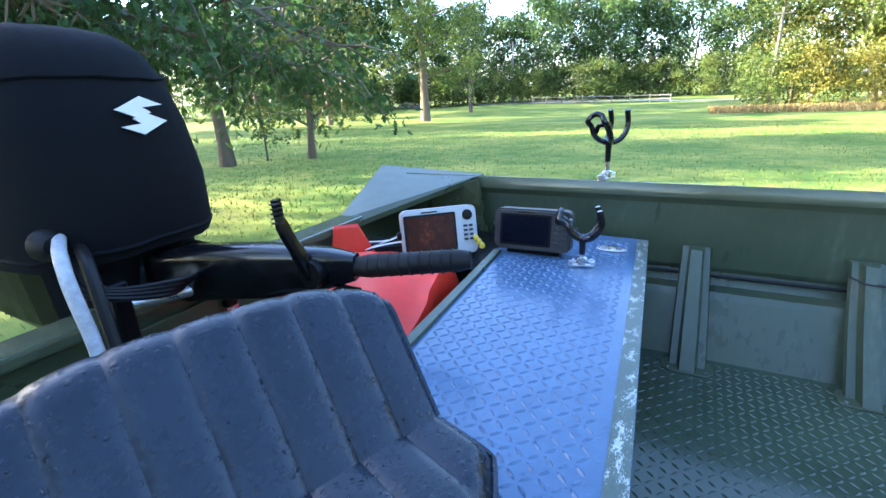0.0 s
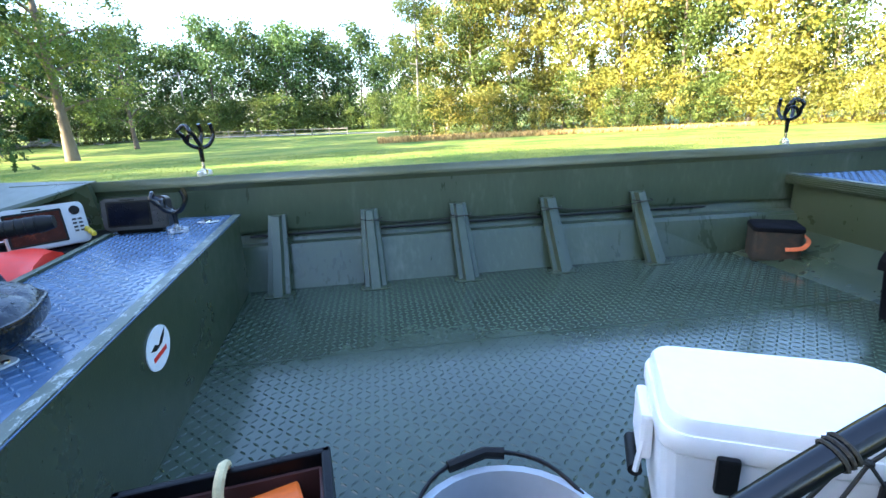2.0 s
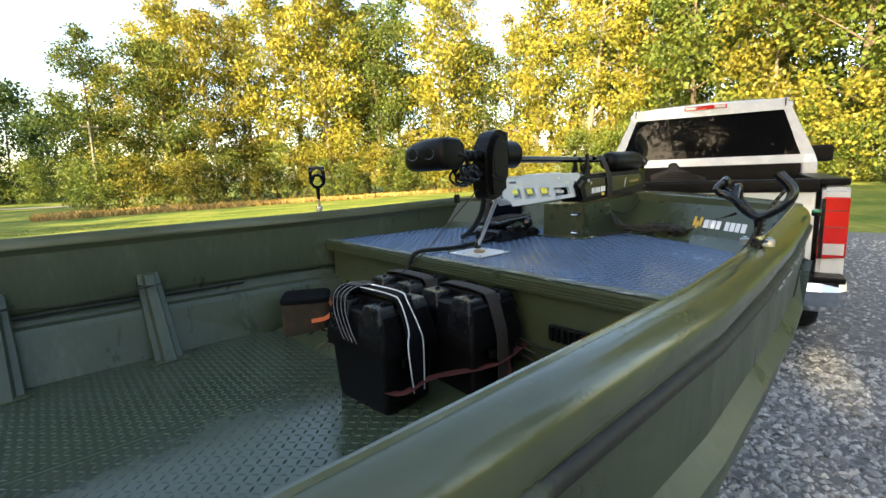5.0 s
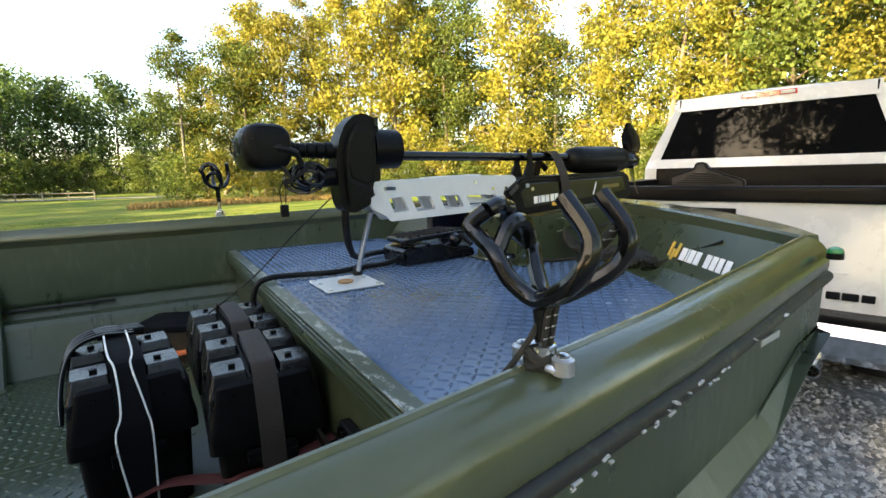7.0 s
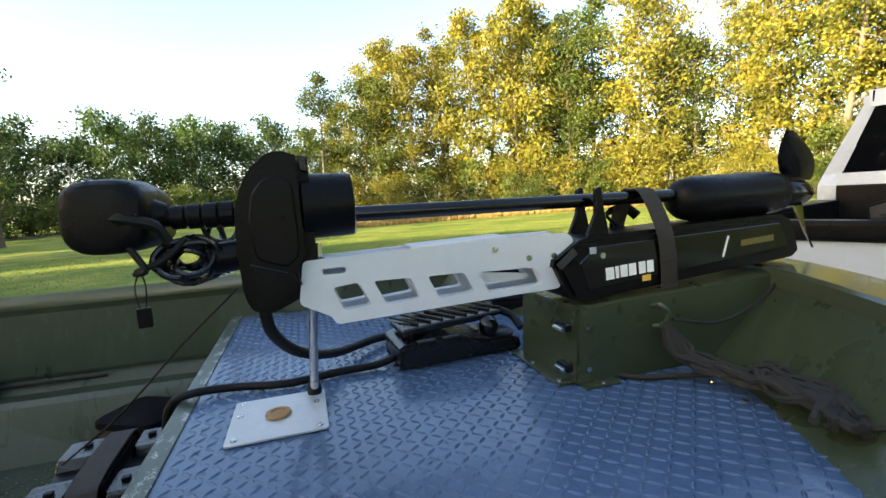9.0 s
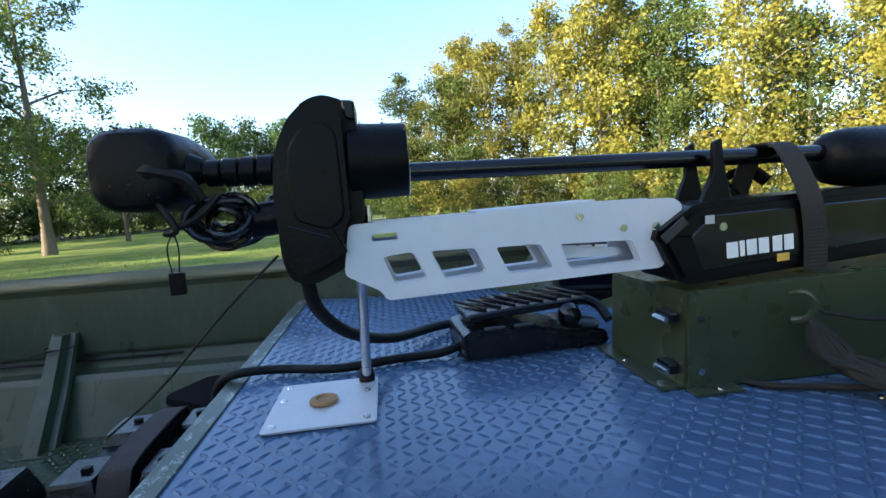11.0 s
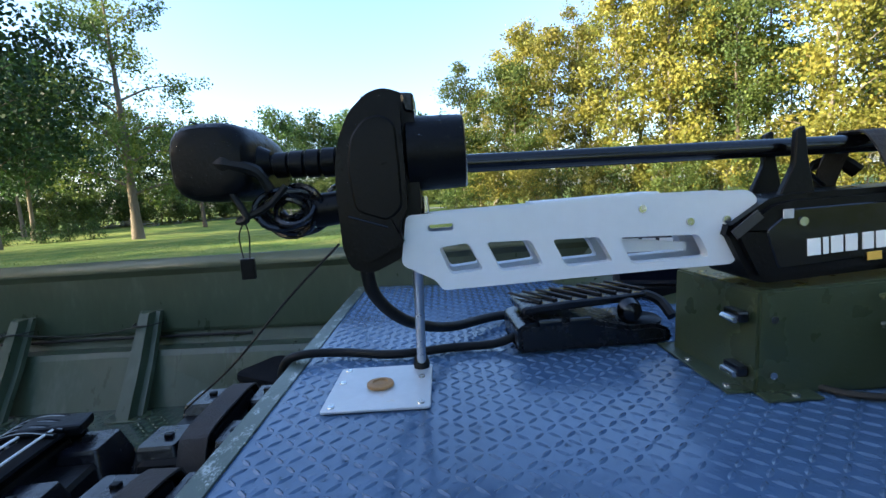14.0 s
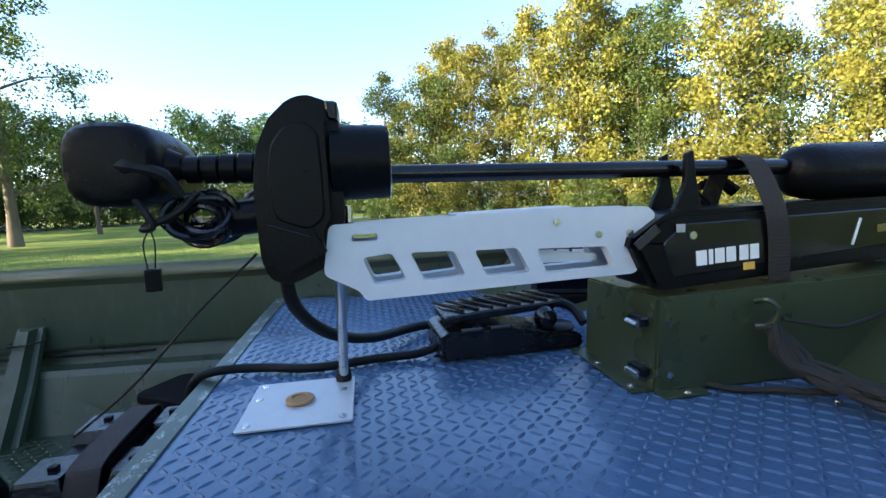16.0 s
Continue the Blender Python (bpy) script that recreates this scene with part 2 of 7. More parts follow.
def box(c, s, bevel=0.004, rot=(0, 0, 0), bm=None, seg=2):
    """A bevelled block with centre c and size s."""
    b = bmesh.new()
    bmesh.ops.create_cube(b, size=1.0)
    bmesh.ops.scale(b, vec=s, verts=b.verts)
    if bevel > 0:
        bmesh.ops.bevel(b, geom=b.edges[:], offset=min(bevel, min(s) * 0.45), segments=seg, affect="EDGES", profile=0.6)
    b.transform(pose(*c, *rot))
    return join(bm, b)


def join(bm, b):
    if bm is None:
        return b
    me = bpy.data.meshes.new("tmp")
    b.to_mesh(me)
    b.free()
    bm.from_mesh(me)
    bpy.data.meshes.remove(me)
    return bm


def prism(outline, axis, a, c, bevel=0.0, bm=None, seg=1):
    """A flat outline drawn out along x, y or z from a to c."""
    b = bmesh.new()

    def at(p, d):
        return {"x": (d, p[0], p[1]), "y": (p[0], d, p[1]), "z": (p[0], p[1], d)}[axis]
    lo = [b.verts.new(at(p, a)) for p in outline]
    hi = [b.verts.new(at(p, c)) for p in outline]
    b.faces.new(lo)
    b.faces.new(hi[::-1])
    n = len(outline)
    for i in range(n):
        b.faces.new((lo[i], lo[(i + 1) % n], hi[(i + 1) % n], hi[i]))
    bmesh.ops.recalc_face_normals(b, faces=b.faces)
    if bevel > 0:
        bmesh.ops.bevel(b, geom=[e for e in b.edges if e.calc_face_angle(0) > 0.5], offset=bevel, segments=seg, affect="EDGES")
    return join(bm, b)


def loft(rings, closed=True, caps=True, bm=None):
    """A skin over rings of as many points each."""
    b = bmesh.new()
    vs = [[b.verts.new(p) for p in r] for r in rings]
    n = len(rings[0])
    for i in range(len(vs) - 1):
        for j in range(n if closed else n - 1):
            k = (j + 1) % n
            b.faces.new((vs[i][j], vs[i][k], vs[i + 1][k], vs[i + 1][j]))
    if caps and closed:
        b.faces.new(vs[0][::-1])
        b.faces.new(vs[-1])
    return join(bm, b)


def smooth_path(pts, n=6):
    """A curve through the points (Catmull-Rom)."""
    p = [Vector(a) for a in pts]
    p = [2 * p[0] - p[1]] + p + [2 * p[-1] - p[-2]]
    out = []
    for i in range(1, len(p) - 2):
        for k in range(n):
            t = k / n
            a, b, c, d = p[i - 1:i + 3]
            out.append(0.5 * ((2 * b) + (c - a) * t + (2 * a - 5 * b + 4 * c - d) * t * t + (3 * b - a - 3 * c + d) * t ** 3))
    out.append(p[-2])
    return out


def tube(pts, r, seg=8, bm=None, loop=False, flat=1.0):
    """A tube along a line; r may be one radius or one for each point."""
    p = [Vector(a) for a in pts]
    n = len(p)
    rad = r if isinstance(r, (list, tuple)) else [r] * n
    up, rings = None, []
    for i in range(n):
        if loop:
            d = p[(i + 1) % n] - p[i - 1]
        else:
            d = p[min(i + 1, n - 1)] - p[max(i - 1, 0)]
        d.normalize()
        if up is None:
            up = Vector((0, 0, 1)) if abs(d.z) < 0.9 else Vector((1, 0, 0))
        side = d.cross(up).normalized()
        up = side.cross(d).normalized()
        rings.append([p[i] + (side * math.cos(2 * math.pi * k / seg) + up * flat * math.sin(2 * math.pi * k / seg)) * rad[i] for k in range(seg)])
    if loop:
        b = bmesh.new()
        vs = [[b.verts.new(q) for q in g] for g in rings]
        for i in range(n):
            for j in range(seg):
                b.faces.new((vs[i][j], vs[i][(j + 1) % seg], vs[(i + 1) % n][(j + 1) % seg], vs[(i + 1) % n][j]))
        return join(bm, b)
    return loft(rings, bm=bm)


def rod(a, c, r, seg=12, bm=None, r2=None):
    return tube([a, c], [r, r if r2 is None else r2], seg, bm)


def turned(profile, centre=(0, 0, 0), axis="z", seg=24, bm=None):
    """A body of revolution: profile of (radius, height)."""
    rings = []
    for r, h in profile:
        ring = []
        for k in range(seg):
            a = 2 * math.pi * k / seg
            q = {"z": (r * math.cos(a), r * math.sin(a), h), "x": (h, r * math.cos(a), r * math.sin(a)), "y": (r * math.sin(a), h, r * math.cos(a))}[axis]
            ring.append(Vector(q) + Vector(centre))
        rings.append(ring)
    return loft(rings, bm=bm)


def rounded(w, h, r, n=4):
    """The outline of a rectangle with round corners about 0, 0."""
    out = []
    for cx, cy, a0 in ((w / 2 - r, h / 2 - r, 0), (-w / 2 + r, h / 2 - r, 90), (-w / 2 + r, -h / 2 + r, 180), (w / 2 - r, -h / 2 + r, 270)):
        for k in range(n + 1):
            a = radians(a0 + 90 * k / n)
            out.append((cx + r * math.cos(a), cy + r * math.sin(a)))
    return out


def raw_mesh(name, verts, faces, material, parent, kind="", label=""):
    me = bpy.data.meshes.new(name)
    me.from_pydata([tuple(v) for v in verts], [], [tuple(f) for f in faces])
    me.materials.append(material)
    ob = new(name, me)
    ob.parent = parent
    return tagged(ob, label, "", "", kind)


# ---- ground ----
def ground_z(x, y):
    s = -0.024 * min(max(y - 6.0, 0.0), 40.0)
    s += 0.012 * min(max(y - 62.0, 0.0), 60.0)
    s += 0.10 * noise.noise(Vector((x * 0.06, y * 0.06, 0))) * min(1.0, max(0.0, y - 5) / 10)
    return s


def steps(a, b, n, p=1.0):
    return [a + (b - a) * (i / n) ** p for i in range(n + 1)]


ground = None
bm = bmesh.new()
xs = [-1500, -600, -300] + steps(-150, 150, 60) + [300, 600, 1500]
ys = [-1500, -500, -150] + steps(-60, 140, 50) + [250, 600, 1500]
grid = [[bm.verts.new((x, y, ground_z(x, y))) for x in xs] for y in ys]
for j in range(len(ys) - 1):
    for i in range(len(xs) - 1):
        bm.faces.new((grid[j][i], grid[j][i + 1], grid[j + 1][i + 1], grid[j + 1][i]))
ground = part("ground", bm, GRASS, None, smooth=True)
tagged(ground, "mown green lawn sloping to the woods", "lawn", kind="structure")

bm = bmesh.new()
drive = [(-2.6, -7), (4, -7.5), (9, -6.5), (13, -3.2), (14.2, -0.5), (13.2, 2.4), (11, 3.6), (7, 3.6), (2.5, 3.0), (-0.6, 2.7), (-1.5, 1.6)]
drive = [v.to_2d() for v in smooth_path([(a, b, 0) for a, b in drive + drive[:1]], 5)][:-1]
prism([(p.x + 0.15 * noise.noise(Vector((p.x, p.y, 3))), p.y) for p in drive], "z", -0.05, 0.006, bm=bm)
driveway = tagged(part("driveway", bm, GRAVEL, None), "grey crushed gravel driveway under trailer and truck", "driveway", kind="structure")


def scatter_stones(n, x0, x1, y0, y1, r0, r1, seed):
    rng = np.random.default_rng(seed)
    shape = np.array([(1, 0, 0), (-1, 0, 0), (0, 1, 0), (0, -1, 0), (0, 0, 1), (0, 0, -1)], float)
    tri = np.array([(0, 2, 4), (2, 1, 4), (1, 3, 4), (3, 0, 4), (2, 0, 5), (1, 2, 5), (3, 1, 5), (0, 3, 5)])
    c = np.stack([rng.uniform(x0, x1, n), rng.uniform(y0, y1, n), np.full(n, 0.008)], 1)
    r = rng.uniform(r0, r1, n) * rng.uniform(0.6, 1.0, n)
    ang = rng.uniform(0, 6.283, n)
    v = shape[None] * r[:, None, None] * rng.uniform(0.55, 1.25, (n, 6, 3))
    v[..., 2] *= 0.75
    v[:, :4, 2] += rng.uniform(-0.5, 0.5, (n, 4)) * r[:, None]
    x = v[..., 0] * np.cos(ang)[:, None] - v[..., 1] * np.sin(ang)[:, None]
    y = v[..., 0] * np.sin(ang)[:, None] + v[..., 1] * np.cos(ang)[:, None]
    v = np.stack([x, y, v[..., 2]], 2) + c[:, None]
    f = tri[None] + 6 * np.arange(n)[:, None, None]
    return v.reshape(-1, 3), f.reshape(-1, 3)


va, fa = scatter_stones(26000, 1.8, 6.2, -2.4, 1.2, 0.012, 0.033, 3)
vb, fb = scatter_stones(9000, 6.0, 12.8, -4.0, 2.0, 0.014, 0.034, 4)
gravel = raw_mesh("gravel_stones", np.concatenate([va, vb]), np.concatenate([fa, fb + len(va)]), STONE, None, "stuff", "loose grey crushed stones on the driveway")
gravel["category"] = "gravel"


def scatter_blades(n, x0, x1, y0, y1, h0, h1, w, seed, keep=None):
    rng = np.random.default_rng(seed)
    x, y = rng.uniform(x0, x1, n), y0 + (y1 - y0) * rng.uniform(0, 1, n) ** 1.5
    if keep is not None:
        k = keep(x, y)
        x, y = x[k], y[k]
    n = len(x)
    z = np.array([ground_z(a, b) for a, b in zip(x, y)]) - 0.01
    a, h = rng.uniform(0, 6.283, n), rng.uniform(h0, h1, n)
    w = w * rng.uniform(0.6, 1.3, n)
    lean = rng.uniform(0.1, 0.7, n) * h
    la = rng.uniform(0, 6.283, n)
    v = np.zeros((n, 3, 3))
    v[:, 0] = np.stack([x - np.cos(a) * w, y - np.sin(a) * w, z], 1)
    v[:, 1] = np.stack([x + np.cos(a) * w, y + np.sin(a) * w, z], 1)
    v[:, 2] = np.stack([x + np.cos(la) * lean, y + np.sin(la) * lean, z + h], 1)
    return v.reshape(-1, 3), np.arange(3 * n).reshape(-1, 3)


va, fa = scatter_blades(110000, -26, 24, 0.5, 30, 0.03, 0.075, 0.012, 5, lambda x, y: (abs(x) < 8 + y) & ((y > 4.2) | (x < -2.5) | (x > 13.5)))
tagged(raw_mesh("grass", va, fa, BLADE, None, "stuff", "short mown green lawn grass blades"), category="grass")
va, fa = scatter_blades(34000, 1, 75, 0, 9, 0.18, 0.5, 0.07, 6)
va[:, 1] += 44 + 0.10 * np.clip(va[:, 0] - 20, 0, 100) * -1.0
for k in range(0, len(va), 3):
    va[k:k + 3, 2] += ground_z(va[k, 0], va[k, 1]) - ground_z(va[k, 0], 5)
tagged(raw_mesh("tall_dry_grass", va, fa, STRAW, None, "stuff", "strip of tall dry tan grass before the woods"), category="grass")

bm = bmesh.new()
pts = [(-110, 70), (-70, 74), (-45, 78), (-25, 80), (-8, 76), (8, 70)]
rings = [[(x, y - 1.3, ground_z(x, y - 1.3) + 0.10), (x, y + 1.3, ground_z(x, y + 1.3) + 0.10)] for x, y in [tuple(v.to_2d()) for v in smooth_path([(a, b, 0) for a, b in pts], 6)]]
loft(rings, closed=False, bm=bm)
tagged(part("road", bm, ROAD, None), "pale gravel lane across the far lawn", "road", kind="structure")


# ---- trees ----
def leaf_cloud(rng, centres, radii, per, size, droop=0.3):
    """Leaf quads, folded along the middle, scattered about clump centres."""
    n = len(centres) * per
    c = np.repeat(np.array(centres), per, 0)
    r = np.repeat(np.array(radii), per)
    d = rng.normal(size=(n, 3))
    d /= np.linalg.norm(d, axis=1)[:, None]
    c = c + d * (r * rng.uniform(0.25, 1.0, n) ** 0.6)[:, None] * np.array([1, 1, 0.75])
    s = size * rng.uniform(0.6, 1.3, n)
    a = rng.normal(size=(n, 3)) + np.array([0, 0, -droop])
    a /= np.linalg.norm(a, axis=1)[:, None]
    b = np.cross(a, rng.normal(size=(n, 3)))
    b /= np.linalg.norm(b, axis=1)[:, None]
    v = np.stack([c, c + (a * 0.5 + b * 0.34) * s[:, None], c + a * s[:, None], c + (a * 0.5 - b * 0.34) * s[:, None]], 1)
    return v.reshape(-1, 3), np.arange(4 * n).reshape(-1, 4)


def make_tree(name, label, h, spread, clear, leafs, clump, per, size, leaf, bark, seed, trunk=None, lean=0.0, group="", airy=0.0, category="tree"):
    rng = np.random.default_rng(seed)
    root = thing(name, label, category, group=group)
    tr = trunk or h * 0.011
    bend = rng.normal(size=2) * 0.03 * h
    line = [Vector((bend[0] * (k / 8) ** 2 + lean * k / 8, bend[1] * math.sin(k / 8 * 2.5), -0.25 + (h * 0.93 + 0.25) * k / 8)) for k in range(9)]
    bm = tube(line, [tr * (1.35 if k == 0 else 1.0 - 0.88 * k / 8) for k in range(9)], 9)
    centres, radii = [], []
    nl = 17 if clear < 0.5 else 12
    for k in range(nl):
        f = clear + (0.97 - clear) * (k + rng.uniform(0, 1)) / nl
        p = line[min(8, int(f * 8))].lerp(line[min(8, int(f * 8) + 1)], f * 8 % 1)
        a = k * 2.4 + rng.uniform(-0.5, 0.5)
        wide = spread * (math.sin(math.pi * min(1, 0.22 + 0.78 * (f - clear) / (1.0 - clear))) ** 0.7) * rng.uniform(0.7, 1.1)
        tip = p + Vector((math.cos(a) * wide, math.sin(a) * wide, wide * rng.uniform(0.15, 0.75)))
        mid = p.lerp(tip, 0.5) + Vector((0, 0, wide * 0.10))
        tube(smooth_path([p, mid, tip], 3), [tr * 0.36 * (1 - 0.85 * q / 6) * (1.1 - f * 0.6) for q in range(7)], 5, bm)
        m = max(2, int(leafs / nl))
        for q in range(m):
            g = rng.uniform(0.22, 1.08)
            base = p.lerp(tip, g) + Vector(rng.normal(size=3) * wide * 0.17)
            centres.append(tuple(base))
            radii.append(clump * rng.uniform(0.6, 1.25) * (1 - airy * 0.3))
    part("trunk", bm, bark, root, smooth=True, local=True)
    v, f = leaf_cloud(rng, centres, radii, per, size)
    me = bpy.data.meshes.new("crown")
    me.from_pydata(v.tolist(), [], f.tolist())
    me.materials.append(leaf)
    ob = new("crown", me)
    ob.parent = root
    return root


def plant(src, x, y, scale=1.0, turn=0.0, dz=0.0):
    m = pose(x, y, ground_z(x, y) + dz, 0, 0, turn)
    c = copy_thing(src, m)
    c.scale = (scale, scale, scale * 1.0)
    return c


WOODS = "trees at the edge of the woods"
protos = [
    make_tree("woodland_tree", "tall sunlit yellow-green woodland tree with pale trunk", 25, 5.2, 0.10, 240, 1.6, 42, 0.38, LEAF_GOLD, BARK_PALE, 11, group=WOODS),
    make_tree("woodland_tree", "tall green broadleaf tree at the wood's edge", 26, 5.6, 0.08, 240, 1.65, 42, 0.38, LEAF_GREEN, BARK, 12, group=WOODS),
    make_tree("woodland_tree", "slender yellowing poplar with open crown", 27, 4.0, 0.16, 190, 1.20, 42, 0.29, LEAF_GOLD, BARK_PALE, 13, group=WOODS),
    make_tree("woodland_tree", "broad leafy green and gold woodland tree", 23, 6.0, 0.06, 240, 1.65, 42, 0.38, LEAF_GREEN, BARK_PALE, 14, group=WOODS),
    make_tree("woodland_tree", "woodland tree with shade put into its dark green leaves", 18, 5.2, 0.04, 190, 1.6, 30, 0.46, LEAF_DARK, BARK, 15, group="shaded trees at the far woods"),
    make_tree("shrub", "leafy yellow-green shrub under the trees", 6.0, 3.0, 0.0, 80, 1.0, 38, 0.26, LEAF_GOLD, BARK, 16, trunk=0.05, group="undergrowth at the woods", category="shrub"),
    make_tree("shrub", "leafy green shrub under the trees", 5.5, 3.2, 0.0, 80, 1.0, 38, 0.26, LEAF_GREEN, BARK, 17, trunk=0.05, group="undergrowth at the woods", category="shrub"),
]
rng = np.random.default_rng(21)
first = [True] * len(protos)


def put_tree(k, x, y, s, turn):
    if first[k]:
        protos[k].matrix_world = pose(x, y, ground_z(x, y), 0, 0, turn)
        protos[k].scale = (s, s, s)
        first[k] = False
    else:
        c = copy_thing(protos[k], pose(x, y, ground_z(x, y), 0, 0, turn))
        c.scale = (s, s, s)


def at_bearing(az, d):
    return 2.5 + d * math.sin(radians(az)), d * math.cos(radians(az))


# sunlit woods, towards the bow
for k in range(54):
    az = 3 + 108 * (k + rng.uniform(-0.3, 0.3)) / 54
    row = k % 3
    d = (60 if az < 45 else 60 - (az - 45) * 0.45) + row * 6 + rng.uniform(-2, 2)
    s = rng.uniform(0.82, 1.10) * (0.60 + 0.44 * min(1, max(0, az - 0.5) / 11))
    put_tree(int(rng.choice([0, 0, 1, 2, 2, 3])) if az < 60 else int(rng.choice([0, 1, 1, 3])), *at_bearing(az, d), s, rng.uniform(0, 360))
for k in range(58):
    az = 3 + 106 * (k + rng.uniform(-0.4, 0.4)) / 58
    d = (55 if az < 45 else 55 - (az - 45) * 0.45) + rng.uniform(-1.5, 3)
    put_tree(5 + int(rng.integers(0, 2)), *at_bearing(az, d), rng.uniform(0.6, 1.3), rng.uniform(0, 360))
# woods across the far lawn, their shade put into a darker leaf colour
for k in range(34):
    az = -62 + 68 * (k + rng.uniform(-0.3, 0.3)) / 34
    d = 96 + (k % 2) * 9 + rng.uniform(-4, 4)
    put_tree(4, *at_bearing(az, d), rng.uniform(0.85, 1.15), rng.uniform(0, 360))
for k in range(30):
    az = -50 + 54 * (k + rng.uniform(-0.3, 0.3)) / 30
    put_tree(6, *at_bearing(az, 88 + rng.uniform(-2, 3)), rng.uniform(0.7, 1.2), rng.uniform(0, 360))
# unseen trees and shrubs added behind the camera to shade boat and truck
for x, y, s in ((-21, -9.0, 0.8), (-22, -6.4, 0.8), (-26, -8.5, 0.9), (-17, -11, 0.8), (-14, -14, 0.8), (-9, -19, 0.9), (2, -22, 0.9), (14, -24, 0.9), (26, -22, 0.9), (-33, -10, 0.9)):
    put_tree(1, x, y, s, rng.uniform(0, 360))
for x, y in ((-16, -7), (-17, -9.5), (-15, -5.2), (-19, -6)):
    put_tree(6, x, y, 1.1, rng.uniform(0, 360))

yard = make_tree("yard_tree", "tall open-crowned cypress-like tree on the lawn", 22, 5.8, 0.16, 430, 1.05, 36, 0.25, LEAF_GREEN, BARK, 31, trunk=0.40, airy=0.6)
yard.matrix_world = pose(-21.7, 38.5, ground_z(-21.7, 38.5) - 0.2, 0, 0, 20)
t2 = make_tree("yard_tree", "smaller leafy lawn tree behind", 13, 3.6, 0.18, 70, 1.0, 36, 0.25, LEAF_GREEN, BARK, 32, trunk=0.25)
t2.matrix_world = pose(-26, 58, ground_z(-26, 58), 0, 0, 60)
t3 = make_tree("yard_tree", "leafy lawn tree with yellowing leaves", 8.5, 3.2, 0.28, 74, 0.8, 44, 0.15, LEAF_GREEN, BARK, 33, trunk=0.19)
t3.matrix_world = pose(-11.3, 9.1, ground_z(-11.3, 9.1), 0, 0, 10)
t4 = make_tree("yard_tree", "low drooping yellow-green lawn tree", 5.5, 2.1, 0.16, 60, 0.6, 40, 0.12, LEAF_GOLD, BARK, 34, trunk=0.13)
t4.matrix_world = pose(-10.2, 11.2, ground_z(-10.2, 11.2), 0, 0, 100)
t5 = make_tree("sapling", "small dark green sapling on the lawn", 2.6, 0.9, 0.25, 30, 0.35, 30, 0.10, LEAF_DARK, BARK, 35, trunk=0.035)
t5.matrix_world = pose(-11.1, 10.3, ground_z(-11.1, 10.3), 0, 0, 10)
t6 = make_tree("yard_tree", "dark leafy tree at the lawn's side", 20, 6.4, 0.24, 330, 1.5, 34, 0.42, LEAF_OAK, BARK, 36)
t6.matrix_world = pose(-28.5, 33.5, ground_z(-28.5, 33.5), 0, 0, 10)
# four trees added off to the left to cast shadow bands over the lawn
plant(t6, -30, 5.0, 0.85, 40)
plant(t6, -39, 4.0, 0.9, 80)
plant(t6, -40, 15.5, 0.9, 170)
plant(t6, -50, 18, 1.0, 200)
plant(t6, -42, 52, 1.05, 130)
plant(t6, -47, 42, 1.1, 220)
plant(t6, -52, 62, 1.1, 310)


# ---- boat ----
CY = 0.98                      # the boat's middle line
FLOOR_Z, REAR_Z, FRONT_Z, GUN_Z = 0.70, 1.075, 1.10, 1.255


def lerp_table(x, rows):
    for (a, u), (b, v) in zip(rows, rows[1:]):
        if x <= b:
            return u + (v - u) * max(0, min(1, (x - a) / (b - a)))
    return rows[-1][1]


def hw(x, s=-1):
    """Half width inside the gunwale; the near side runs a little wider aft."""
    if s < 0:
        return lerp_table(x, [(-1.2, 1.16), (1.0, 1.163), (1.5, 1.120), (2.5, 1.083), (3.0, 1.030), (3.26, 0.997), (3.86, 0.905)])
    return lerp_table(x, [(-1.2, 1.09), (1.0, 1.10), (2.0, 1.075), (3.0, 1.02), (3.86, 0.91)])


def gz(x):
    return GUN_Z + lerp_table(x, [(1.5, 0.0), (3.0, 0.005), (3.86, 0.03)])


def bow_x(d, base=3.86, reach=0.46, half=0.91, p=1.3):
    return base + reach * (1 - min(1, abs(d) / half) ** p)


boat = thing("jon_boat", "olive green aluminium jon boat on its trailer", "boat", (1.5, CY, 0.62))


def keel(x):
    return lerp_table(x, [(2.4, 0.62), (2.8, 0.70), (3.2, 0.84), (3.45, 0.97), (3.7, 1.06), (3.86, 1.085)])


STATIONS = [-1.02, -0.6, 0.0, 0.5, 1.0, 1.25, 1.5, 1.8, 2.1, 2.5, 2.8, 3.2, 3.5, 3.7, 3.86]


def side_ring(x, s):
    w, g, k = hw(x, s), gz(x), keel(x)
    low = max(FLOOR_Z, min(k + 0.05, 1.095))
    lo = 0.93 - 0.04 * max(0, x - 2.6)
    ring = [(w + 0.030, g - 0.035), (w + 0.022, 0.965), (w + 0.026, 0.952), (w + 0.048, 0.948), (w + 0.048, 0.900), (w - 0.050, 0.900), (w - 0.064, 0.880), (lo, low),
            (lo + 0.0, k), (lo + 0.03, k + 0.015), (w + 0.046, 0.955), (w + 0.070, 0.985), (w + 0.070, 1.000), (w + 0.044, 1.035), (w + 0.048, g - 0.078)]
    return [Vector((x, CY + s * y, max(z, k if i > 6 else low))) for i, (y, z) in enumerate(ring)]


